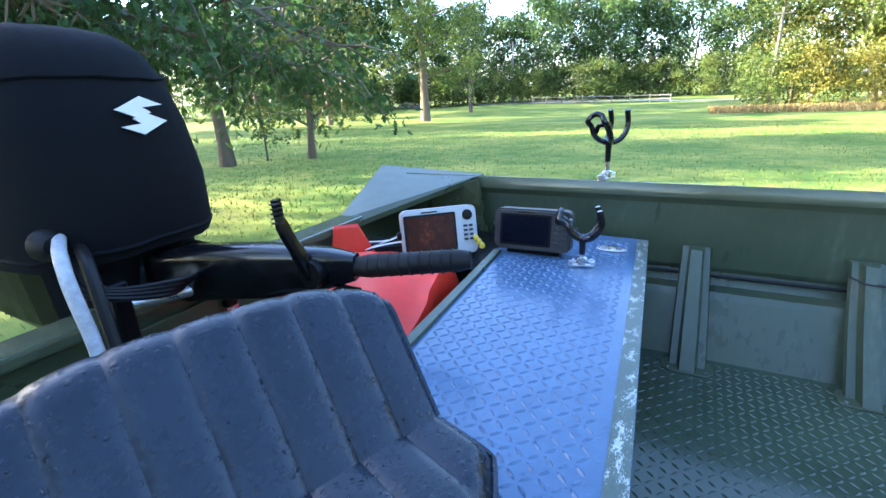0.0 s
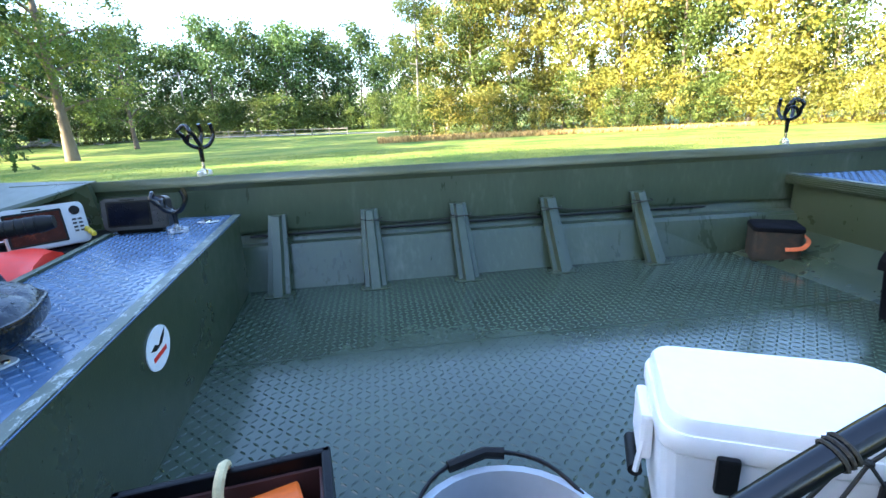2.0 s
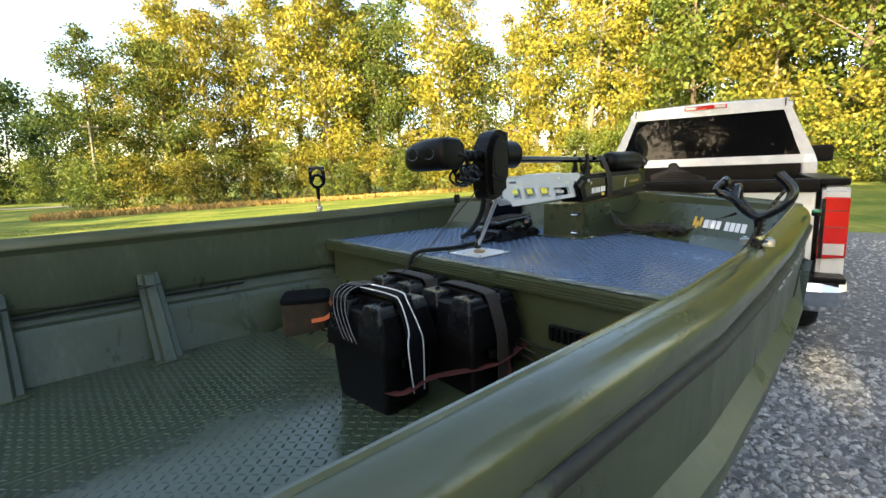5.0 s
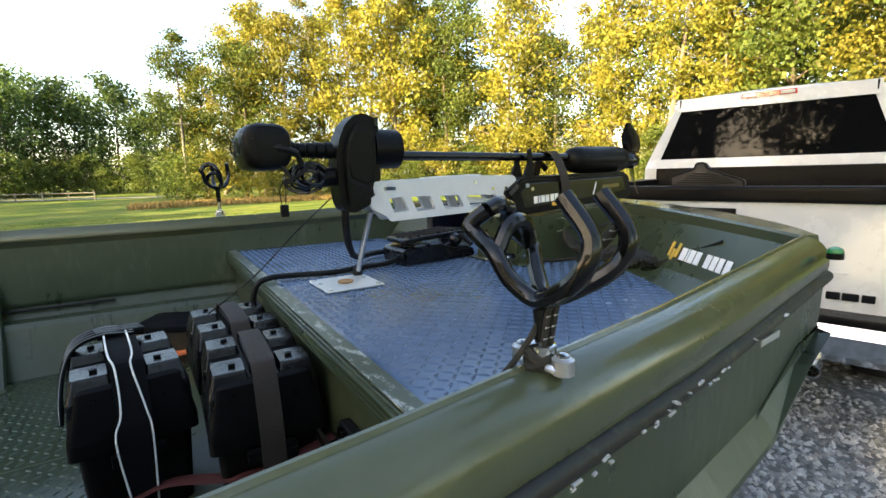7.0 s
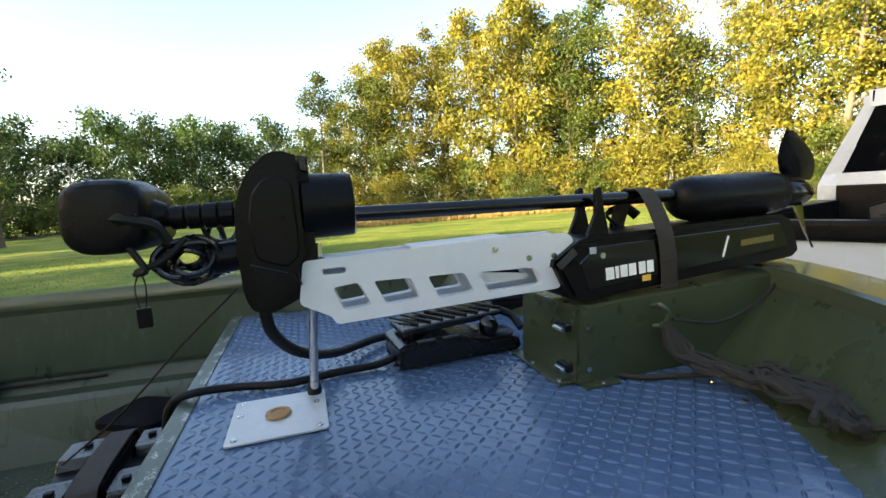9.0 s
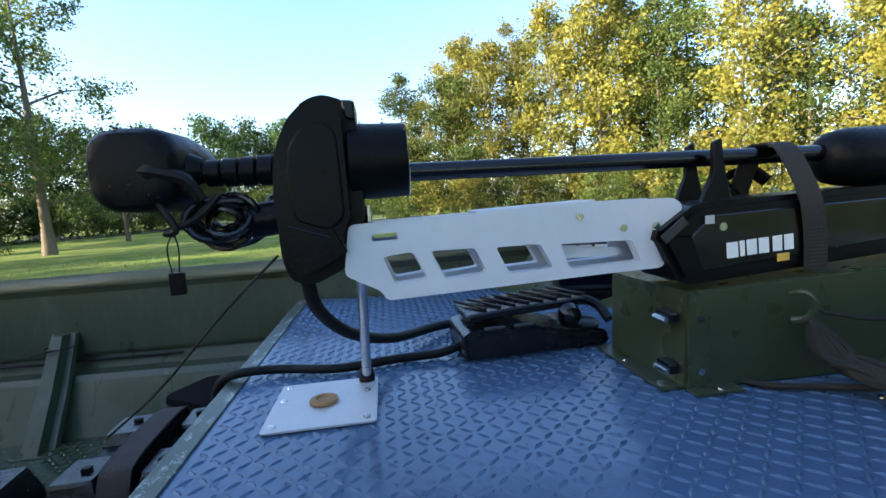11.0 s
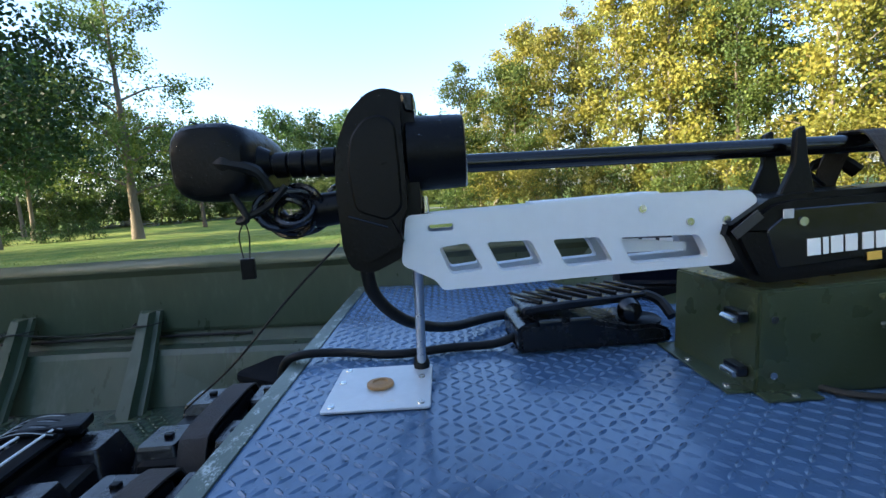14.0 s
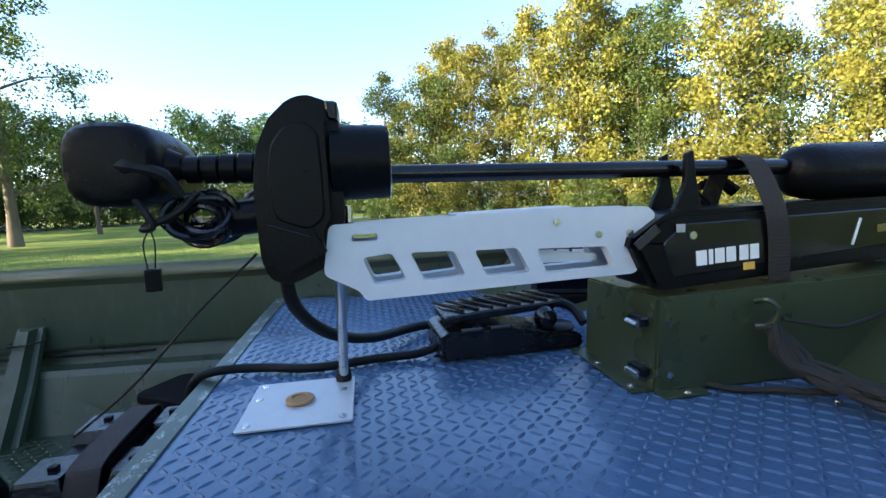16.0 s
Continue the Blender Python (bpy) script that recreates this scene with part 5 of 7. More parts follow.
part("base_plate", moved(prism(rounded(0.20, 0.22, 0.02), "z", REAR_Z + 0.001, REAR_Z + 0.005, 0.001), plate_m), PLATE_ALU, seat, "square aluminium swivel plate")
for u, v in ((-0.08, -0.09), (0.08, -0.09), (0.08, 0.09), (-0.08, 0.09), (0.08, 0.0)):
    part("screw_head", moved(turned([(0.008, REAR_Z + 0.005), (0.007, REAR_Z + 0.008), (0.002, REAR_Z + 0.009)], (u, v, 0), "z", 10), plate_m), STEEL, seat)
part("swivel", moved(turned([(0.075, REAR_Z + 0.004), (0.085, REAR_Z + 0.014), (0.085, REAR_Z + 0.022)], (0, 0, 0), "z", 20), plate_m), BLACK, seat)

# switch box and crank lever by the seat
sb = thing("battery_switch_box", "black box with a pale printed label in the stern", "switch box", (-0.62, 0.46, 0.73))
part("body", box((-0.64, 0.46, 0.90), (0.30, 0.34, 0.34), 0.02, (0, 0, -12), seg=3), BLACK, sb)
part("label_patch", box((-0.60, 0.47, 1.0715), (0.075, 0.035, 0.003), 0.0005, (0, 0, -20)), WHITE_PRINT, sb, "pale label")
cr = thing("lever", "black curved hand lever on the stern deck", "lever", (-0.16, 0.215, REAR_Z))
part("mount", box((-0.19, 0.20, REAR_Z + 0.018), (0.09, 0.07, 0.036), 0.01), BLACK, cr)
part("arm", tube(smooth_path([(-0.19, 0.20, REAR_Z + 0.03), (-0.14, 0.215, REAR_Z + 0.055), (-0.105, 0.24, REAR_Z + 0.075), (-0.072, 0.250, REAR_Z + 0.060)], 5), 0.014, 8), BLACK, cr, smooth=True)
part("knob", turned([(0.006, -0.02), (0.017, -0.012), (0.019, 0.004), (0.010, 0.018), (0.002, 0.020)], (-0.068, 0.252, REAR_Z + 0.055), "z", 14), BLACK, cr, smooth=True)

# sticker on the rear bulkhead
SX = slant((0.0, 0.835))[0]
st = thing("sticker", "oval white sticker with dark drawing and red letters", "sticker", (SX, 0.835, 0.955), 3.8)
part("disc", prism([(0.075 * math.cos(t), 0.055 * math.sin(t)) for t in [2 * math.pi * k / 28 for k in range(28)]], "x", -0.001, 0.0018), WHITE_PRINT, st, local=True)
part("drawing", prism([(-0.05, 0.010), (-0.02, 0.017), (0.0, 0.007), (0.02, 0.020), (0.055, 0.035), (0.04, 0.015), (0.02, 0.003), (-0.02, 0.0)], "x", 0.0019, 0.0026), BLACK, st, local=True)
part("letter_bar", box((0.0022, 0.0, -0.017), (0.0012, 0.085, 0.012), 0.0003), RED_CLOTH, st, local=True)

# ---- things amidships ----
COOL = pose(1.355, 0.30, FLOOR_Z, 0, 0, -25)
cooler = thing("cooler", "white moulded plastic cool box on the floor", "cooler", (1.355, 0.30, FLOOR_Z), -25)
cb = part("body", loft([[(u * q, v * q, z) for u, v in rounded(0.42, 0.27, 0.04)] for z, q in ((0.012, 0.90), (0.03, 0.93), (0.20, 0.985), (0.235, 1.0))]), WHITE_PLASTIC, cooler, local=True)
part("lid", loft([[(u * q, v * q, z) for u, v in rounded(0.43, 0.28, 0.045, 6)] for z, q in ((0.238, 0.985), (0.246, 1.0), (0.268, 1.0), (0.276, 0.985), (0.276, 0.96), (0.296, 0.955), (0.304, 0.93))]), WHITE_PLASTIC, cooler, smooth=True, local=True)
for s in (-1, 1):
    part("handle_lug", box((s * 0.222, 0.0, 0.20), (0.026, 0.11, 0.10), 0.010), WHITE_PLASTIC, cooler, local=True)
    part("handle_grip", rod((s * 0.236, -0.05, 0.12), (s * 0.236, 0.05, 0.12), 0.014, 10), RUBBER, cooler, smooth=True, local=True)
    part("handle_rope", tube(smooth_path([(s * 0.226, -0.05, 0.19), (s * 0.236, -0.05, 0.12)], 3), 0.006, 6), WHITE_PLASTIC, cooler, local=True)
    for v in (-0.10, 0.10):
        part("foot", box((s * 0.15, v, 0.006), (0.05, 0.04, 0.012), 0.003), RUBBER, cooler, local=True)
    part("latch", box((s * 0.11, -0.142, 0.215), (0.035, 0.016, 0.07), 0.006), RUBBER, cooler, local=True)

bucket = thing("bucket", "pale grey plastic bucket with a wooden block", "bucket", (0.80, 0.10, FLOOR_Z))
part("pail", turned([(0.105, 0.0), (0.12, 0.02), (0.138, 0.26), (0.146, 0.262), (0.146, 0.275), (0.134, 0.275), (0.116, 0.02), (0.02, 0.015)], (0, 0, 0), "z", 32), BUCKET_GREY, bucket, smooth=True, local=True)
part("rim_ring", tube([(0.147 * math.cos(t), 0.147 * math.sin(t), 0.245) for t in [2 * math.pi * k / 32 for k in range(32)]], 0.005, 6, loop=True), BUCKET_GREY, bucket, smooth=True, local=True)
part("wire_handle", tube(smooth_path([(-0.147, 0.02, 0.26), (-0.09, 0.12, 0.285), (0.0, 0.158, 0.29), (0.09, 0.12, 0.285), (0.147, 0.02, 0.26)], 6), 0.0035, 6), RUBBER, bucket, smooth=True, local=True)
part("grip", tube([(-0.06, 0.140, 0.288), (0.0, 0.157, 0.291), (0.03, 0.152, 0.289)], 0.009, 8), RUBBER, bucket, smooth=True, local=True)
wb = thing("wooden_block", "brown wooden block standing in the bucket", "wood block", (0.84, 0.10, FLOOR_Z + 0.016))
part("block", box((0.845, 0.10, FLOOR_Z + 0.165), (0.07, 0.05, 0.29), 0.004, (6, 10, 25)), WOOD, wb)

crate = thing("tool_crate", "open black crate with maroon lining and rope handle", "crate", (0.40, 0.21, FLOOR_Z), 8)
W, Dp, Hh = 0.34, 0.30, 0.245
for s in (-1, 1):
    part("wall", box((0, s * (Dp / 2 - 0.008), Hh / 2), (W, 0.016, Hh), 0.004), BLACK, crate, local=True)
    part("wall", box((s * (W / 2 - 0.008), 0, Hh / 2), (0.016, Dp, Hh), 0.004), BLACK, crate, local=True)
    part("lining", box((0, s * (Dp / 2 - 0.019), Hh / 2 - 0.01), (W - 0.04, 0.006, Hh - 0.03), 0.001), BROWN_BOX, crate, local=True)
    part("lining", box((s * (W / 2 - 0.019), 0, Hh / 2 - 0.01), (0.006, Dp - 0.04, Hh - 0.03), 0.001), BROWN_BOX, crate, local=True)
part("bottom", box((0, 0, 0.008), (W, Dp, 0.016), 0.003), BLACK, crate, local=True)
part("rope_handle", tube(smooth_path([(0.0, 0.15, 0.25), (0.0, 0.12, 0.265), (-0.005, 0.09, 0.24), (-0.005, 0.09, 0.17)], 6), 0.009, 8), ROPE_CREAM, crate, "cream braided rope handle", smooth=True, local=True)
ob = thing("orange_case", "small bright orange plastic case inside the crate", "case", (0.47, 0.26, FLOOR_Z + 0.016), 20)
part("case_body", box((0, 0, 0.085), (0.10, 0.15, 0.17), 0.008), ORANGE, ob, local=True)
part("lid", box((0, 0, 0.182), (0.105, 0.155, 0.022), 0.006), ORANGE, ob, local=True)
ob = thing("clear_jar", "grey plastic tub inside the crate", "tub", (0.36, 0.24, FLOOR_Z + 0.016))
part("tub", turned([(0.05, 0), (0.055, 0.13), (0.055, 0.15), (0.045, 0.15), (0.04, 0.01)], (0, 0, 0), "z", 20), BUCKET_GREY, ob, smooth=True, local=True)

# landing net
net = thing("landing_net", "black tubular landing net standing by the gunwale", "landing net", (0.40, 0.01, FLOOR_Z))
hoop3 = [(0.82, 0.02, 1.06), (0.92, 0.05, 0.92), (1.10, 0.06, 0.86), (1.26, 0.03, 0.93), (1.345, -0.05, 1.05), (1.362, -0.10, 1.175), (1.354, -0.118, 1.232), (1.324, -0.118, 1.284), (1.277, -0.118, 1.317), (1.215, -0.118, 1.336), (1.150, -0.118, 1.336), (1.083, -0.118, 1.322), (1.015, -0.118, 1.298), (0.951, -0.118, 1.266), (0.880, -0.118, 1.226), (0.81, -0.112, 1.178)]
hoop_line = smooth_path(hoop3, 6)
hoop_part = part("hoop", tube(hoop_line, 0.0105, 12), BLACK_SHINY, net, "scratched black tube hoop", smooth=True)
part("handle", tube([(0.812, -0.112, 1.180), (0.70, -0.075, 1.075), (0.54, -0.015, 0.90), (0.40, 0.01, 0.745)], 0.0130, 12), BLACK_SHINY, net, smooth=True)
for f in (0.60, 0.75, 0.86, 0.95):
    p = hoop_line[int(f * (len(hoop_line) - 1))]
    d = (hoop_line[int(f * (len(hoop_line) - 1)) + 1] - p).normalized()
    for o in (-0.0015, 0.0, 0.0015):
        n1 = d.cross(Vector((0, 1, 0))).normalized()
        n2 = d.cross(n1)
        part("cord_wrap", tube([p + d * (o * 3) + (n1 * math.cos(t) + n2 * math.sin(t)) * 0.0112 for t in [2 * math.pi * k / 12 for k in range(12)]], 0.0016, 5, loop=True), ROPE_DARK, hoop_part)
# mesh: diamond cords hung from the hoop
rngn = random.Random(5)
top_idx = [int(len(hoop_line) * (0.36 + 0.60 * k / 9)) for k in range(10)]
rows = [[hoop_line[i] + Vector((0, 0.004, -0.014)) for i in top_idx]]
for r in range(1, 7):
    prev = rows[-1]
    cur = []
    for k in range(len(prev) - 1):
        mid = (prev[k] + prev[k + 1]) / 2
        cur.append(mid + Vector((rngn.uniform(-0.008, 0.008) + (0.006 if mid.x < 1.2 else -0.004), rngn.uniform(-0.004, 0.012) + 0.006, -0.050 + rngn.uniform(-0.008, 0.006))))
    rows.append(cur)
bm = bmesh.new()
for r in range(len(rows) - 1):
    for k, p in enumerate(rows[r + 1]):
        for q in (rows[r][k], rows[r][k + 1]):
            sag = (p + q) / 2 + Vector((rngn.uniform(-0.004, 0.004), 0, -0.004))
            tube([q, sag, p], 0.0016, 5, bm)
        bmesh.ops.create_icosphere(bm, subdivisions=1, radius=0.0042, matrix=Matrix.Translation(p))
tagged(part("netting", bm, ROPE_DARK, net, "knotted black cord netting"), kind="stuff")

# camouflage bag
cbag = thing("lunch_bag", "small dark camouflage bag with orange strap", "bag", (2.70, 1.76, FLOOR_Z), -30)
part("body", loft([[(u * q, v * q, z) for u, v in rounded(0.22, 0.19, 0.03)] for z, q in ((0.0, 0.94), (0.02, 1.0), (0.15, 1.0), (0.165, 0.98))]), CAMO, cbag, local=True)
part("lid", loft([[(u * q, v * q, z) for u, v in rounded(0.225, 0.195, 0.03)] for z, q in ((0.158, 1.0), (0.164, 1.02), (0.180, 1.0), (0.186, 0.93))]), FABRIC, cbag, smooth=True, local=True)
part("strap", tube(smooth_path([(0.115, -0.02, 0.14), (0.135, -0.06, 0.115), (0.10, -0.105, 0.085), (0.03, -0.108, 0.075)], 5), 0.011, 6, flat=0.35), ORANGE_STRAP, cbag, "orange shoulder strap", smooth=True, local=True)
part("strap_tab", box((0.113, 0.02, 0.13), (0.008, 0.03, 0.04), 0.003), ORANGE_STRAP, cbag, local=True)


def ribbon(line, width, thick=0.003):
    """A flat band along a line in the y-z plane, its width along x."""
    bm = bmesh.new()
    p = [Vector(q) for q in line]
    rings = []
    for i, q in enumerate(p):
        d = (p[min(i + 1, len(p) - 1)] - p[max(i - 1, 0)]).normalized()
        n = Vector((1, 0, 0)).cross(d) * thick / 2
        w = Vector((width / 2, 0, 0))
        rings.append([bm.verts.new(q + a) for a in (w + n, n - w, -w - n, w - n)])
    for a, b in zip(rings, rings[1:]):
        for k in range(4):
            bm.faces.new((a[k], a[(k + 1) % 4], b[(k + 1) % 4], b[k]))
    bm.faces.new(rings[0][::-1])
    bm.faces.new(rings[-1])
    bmesh.ops.recalc_face_normals(bm, faces=bm.faces)
    return bm


OVER_LID = [(0, -0.172, 0.05), (0, -0.170, 0.20), (0, -0.160, 0.255), (0, -0.128, 0.338), (0, -0.10, 0.358), (0, 0.0, 0.362), (0, 0.10, 0.358), (0, 0.128, 0.338), (0, 0.160, 0.255), (0, 0.170, 0.20)]


def battery_box(x, y, turn, label, strap=True):
    ob = thing("battery_box", label, "battery box", (x, y, FLOOR_Z), turn, "battery boxes")
    part("case", loft([[(u * q, v * q, z) for u, v in rounded(0.215, 0.30, 0.02)] for z, q in ((0.0, 0.86), (0.01, 0.88), (0.20, 0.97), (0.215, 1.0), (0.225, 1.0))]), BLACK, ob, local=True)
    lid = part("lid", loft([[(u * a, v * b, z) for u, v in rounded(0.235, 0.31, 0.014)] for z, a, b in ((0.190, 1.0, 1.0), (0.222, 1.0, 1.0), (0.240, 0.97, 0.98), (0.318, 0.84, 0.86), (0.326, 0.80, 0.82))]), BLACK, ob, "faceted black lid", local=True)
    for s in (-1, 1):
        for e in (-1, 1):
            part("lid_block", loft([[(e * 0.066 + u * q, s * 0.082 + v * q, z) for u, v in rounded(0.072, 0.088, 0.006)] for z, q in ((0.245, 1.30), (0.300, 1.22), (0.340, 0.92), (0.346, 0.86))]), WET_BLACK, lid, "wet shiny lid block", local=True)
            part("terminal_cap", box((e * 0.058, s * 0.088, 0.349), (0.014, 0.012, 0.008), 0.002), BLACK, lid, local=True)
        part("side_handle", box((0, s * 0.158, 0.17), (0.10, 0.02, 0.03), 0.006), BLACK, ob, local=True)
    part("lid_rib", box((0, 0, 0.330), (0.05, 0.20, 0.04), 0.008), BLACK, lid, local=True)
    if strap:
        part("strap", ribbon(smooth_path(OVER_LID, 4), 0.048, 0.004), WEBBING, ob, "wide black webbing strap", local=True)
    return ob


battery_box(2.585, 0.905, 6, "black plastic battery box with coiled charger cord", False)
battery_box(2.842, 1.080, 2, "black plastic battery box with webbing strap")
battery_box(2.846, 0.755, -2, "black plastic battery box with webbing strap")
tray = thing("battery_tray", "dark red webbing strap round the batteries", "strap", (2.70, 0.74, FLOOR_Z))
part("webbing", tube(smooth_path([(2.515, 1.03, 0.79), (2.512, 0.90, 0.785), (2.53, 0.735, 0.78), (2.65, 0.720, 0.80), (2.80, 0.595, 0.835), (2.97, 0.60, 0.86)], 5), 0.017, 6, flat=0.12), RED_STRAP, tray, smooth=True)
part("webbing_tail", tube(smooth_path([(2.86, 0.60, 0.86), (2.865, 0.585, 0.80), (2.855, 0.58, 0.73)], 4), 0.016, 6, flat=0.2), RED_STRAP, tray, smooth=True)
part("buckle", box((2.865, 0.590, 0.855), (0.05, 0.016, 0.035), 0.004), BLACK, tray)
cord = thing("charger_cord", "black and white striped cord over battery box", "cord", (2.585, 0.905, FLOOR_Z), 6)
lift = [(x, y * 1.02, z + 0.006) for x, y, z in OVER_LID]
part("cord_band", ribbon(smooth_path(lift, 4), 0.062, 0.006), FABRIC, cord, smooth=False, local=True)
for o in (-0.026, 0.016):
    pts = [(o + 0.012 * math.sin(z * 31 + o * 60), y * 1.03, z + 0.011) for x, y, z in lift]
    part("cord_strand", tube(smooth_path(pts, 5), 0.0022, 6), WHITE_PRINT, cord, "white braided cord strand", smooth=True, local=True)
for k in range(4):
    y0 = 0.055 + 0.022 * k
    pts = [(0.03, y0, 0.374), (-0.03, y0 + 0.006, 0.380), (-0.085, y0 + 0.002, 0.364), (-0.112, y0 - 0.02, 0.320), (-0.124, y0 - 0.06, 0.265), (-0.126, y0 - 0.09, 0.225)]
    part("cord_loop", tube(smooth_path(pts, 5), 0.0050, 6), FABRIC, cord, smooth=True, local=True)
    part("cord_strand", tube([Vector(q) + Vector((-0.002, -0.003, 0.0035)) for q in smooth_path(pts, 5)], 0.0009, 5), ROPE_GREY, cord, "white braided cord strand", smooth=True, local=True)
part("charger", box((0.0, 0.10, 0.372), (0.10, 0.06, 0.02), 0.006, (0, 4, 10)), BLACK, cord, local=True)
wl = thing("bulkhead_wiring", "black wires and fuse block on front bulkhead", "wires", (2.96, 0.55, 0.85))
for k in range(3):
    part("wire", tube(smooth_path([(2.93, 0.66, 0.90 - 0.02 * k), (2.95, 0.50, 0.87 - 0.03 * k), (2.96, 0.36, 0.90 - 0.02 * k), (2.965, 0.25, 0.97)], 6), 0.004, 6), RUBBER, wl, smooth=True)
part("fuse_block", box((2.962, 0.42, 0.93), (0.024, 0.14, 0.05), 0.005), BLACK, wl)
for k in range(6):
    part("fin", box((2.946, 0.36 + 0.022 * k, 0.93), (0.012, 0.006, 0.045), 0.001), BLACK, wl)


# ---- things on the bow deck ----
FZ = FRONT_Z


def pierced(outer, holes, axis_a, axis_b):
    """A flat sheet with holes, drawn in x and z, from y = axis_a to axis_b."""
    b = bmesh.new()
    edges = []
    for loop in [outer] + holes:
        vs = [b.verts.new((x, axis_a, z)) for x, z in loop]
        edges += [b.edges.new((vs[i], vs[(i + 1) % len(vs)])) for i in range(len(vs))]
    bmesh.ops.triangle_fill(b, use_beauty=True, use_dissolve=False, edges=edges)
    r = bmesh.ops.extrude_face_region(b, geom=b.faces[:])
    bmesh.ops.translate(b, vec=(0, axis_b - axis_a, 0), verts=[g for g in r["geom"] if isinstance(g, bmesh.types.BMVert)])
    return b


def mount_xz(px, py):
    """Places on the mount's side face from its drawing in sheet units."""
    return 3.242 + (px - 735) * 0.000926, 1.417 - (py - 383) / 1130 - (px - 735) * 0.0000607


def round_poly(pts, r, n=3):
    out = []
    m = len(pts)
    for i in range(m):
        p, a, b = Vector(pts[i]), Vector(pts[i - 1]), Vector(pts[(i + 1) % m])
        u, v = (a - p), (b - p)
        d = min(r, u.length * 0.4, v.length * 0.4)
        p0, p1 = p + u.normalized() * d, p + v.normalized() * d
        for k in range(n + 1):
            t = k / n
            q = p0 * (1 - t) ** 2 + p * 2 * t * (1 - t) + p1 * t * t
            out.append((q.x, q.y))
    return out


MY = 0.97
tm = thing("trolling_motor", "black electric trolling motor stowed on its white mount", "trolling motor", (3.80, MY, 1.28))
# control head
rings = []
for y, q in ((0.908, 0.62), (0.911, 0.84), (0.920, 0.95), (0.935, 1.0), (1.02, 1.03), (1.09, 0.97), (1.135, 0.86), (1.162, 0.68), (1.172, 0.42)):
    ring = []
    for k in range(32):
        c, sn = math.cos(2 * math.pi * k / 32), math.sin(2 * math.pi * k / 32)
        r = (abs(c) ** 3.2 + abs(sn) ** 3.2) ** (-1 / 3.2)
        ring.append((2.950 + 0.062 * q * r * c, y, 1.517 + 0.060 * q * r * sn - 0.10 * max(0, y - 1.05)))
    rings.append(ring)
hd = part("control_head", loft(rings), BLACK, tm, "rain-beaded black control head", smooth=True)
part("head_neck", turned([(0.044, -0.020), (0.034, 0.0), (0.024, 0.018), (0.018, 0.030)], (3.0, MY, 1.515), "x", 24), BLACK, hd, smooth=True)
part("head_ring", tube([(2.932, 0.9125 + 0.24 * (k / 23) ** 1.0, 1.517 + 0.0600) for k in range(24)], 0.0015, 5), BLACK_SHINY, hd)
for y, w in ((1.085, 0.034), (0.985, 0.030)):
    oval = [(y + w * math.cos(t), 1.520 + 0.022 * math.sin(t)) for t in [2 * math.pi * k / 20 for k in range(20)]]
    part("head_oval", tube([(2.8885, p, q) for p, q in oval], 0.0022, 5, loop=True), BLACK_SHINY, hd, smooth=True)
part("head_cable_boot", tube(smooth_path([(2.955, MY - 0.045, 1.515), (2.985, MY - 0.055, 1.510), (3.02, MY - 0.05, 1.498), (3.035, MY - 0.04, 1.470)], 5), [0.014] * 5 + [0.010] * 6 + [0.008] * 5, 8), RUBBER, hd, smooth=True)
col = part("head_tube", rod((3.0, MY, 1.512), (3.15, MY, 1.505), 0.0165, 14), BLACK, tm, smooth=True)
for k in range(4):
    part("tube_collar", turned([(0.0165, -0.012), (0.021 + 0.001 * k, -0.010), (0.021 + 0.001 * k, 0.010), (0.0165, 0.012)], (3.045 + 0.026 * k, MY, 1.5095), "x", 14), BLACK, col, smooth=True)
# steering housing


def house(px, py):
    return 3.216 + (px - 690) / 1045, 1.613 - (py - 170) / 1098


out = round_poly([house(*p) for p in ((668, 176), (694, 169), (726, 180), (742, 203), (744, 380), (728, 402), (736, 438), (700, 462), (655, 483), (622, 474), (610, 440), (606, 330), (609, 285), (618, 246), (637, 205))], 0.012)
hs = part("housing", prism(out, "y", MY - 0.058, MY + 0.058, 0.020, seg=4), BLACK, tm, "wet black steering housing", smooth=True)
inner = round_poly([house(*p) for p in ((690, 215), (712, 232), (715, 300), (715, 372), (690, 392), (640, 372), (632, 300), (640, 250), (662, 222))], 0.012)
part("side_panel", prism(inner, "y", MY - 0.0610, MY - 0.050, 0.003), BLACK, hs)
a0, b0 = house(628, 380), house(690, 402)
part("panel_line", tube([(a0[0], MY - 0.0600, a0[1]), (b0[0], MY - 0.0600, b0[1])], 0.0012, 5), BLACK_SHINY, hs)
part("housing_ridge", prism(round_poly([house(*p) for p in ((722, 180), (742, 182), (742, 215), (726, 210))], 0.004), "y", MY - 0.045, MY + 0.045, 0.003), BLACK_SHINY, hs)
drive = part("drive_case", turned([(0.050, 0.0), (0.060, 0.004), (0.0585, 0.08), (0.0575, 0.092), (0.050, 0.094)], (3.248, MY, 1.514), "x", 30), BLACK, tm, smooth=True)
part("drive_collar", turned([(0.017, 0), (0.040, 0.001), (0.040, 0.003), (0.017, 0.004)], (3.340, MY, 1.497), "x", 20), WHITE_PLASTIC, tm)
part("lower_lug", rod((3.09, MY, 1.432), (3.135, MY, 1.436), 0.028, 14), BLACK, tm, smooth=True)
shaft_a, shaft_b = Vector((3.335, MY, 1.494)), Vector((4.20, MY, 1.484))
part("shaft", rod(shaft_a, shaft_b, 0.0148, 16), BLACK_SHINY, tm, "black composite shaft", smooth=True)
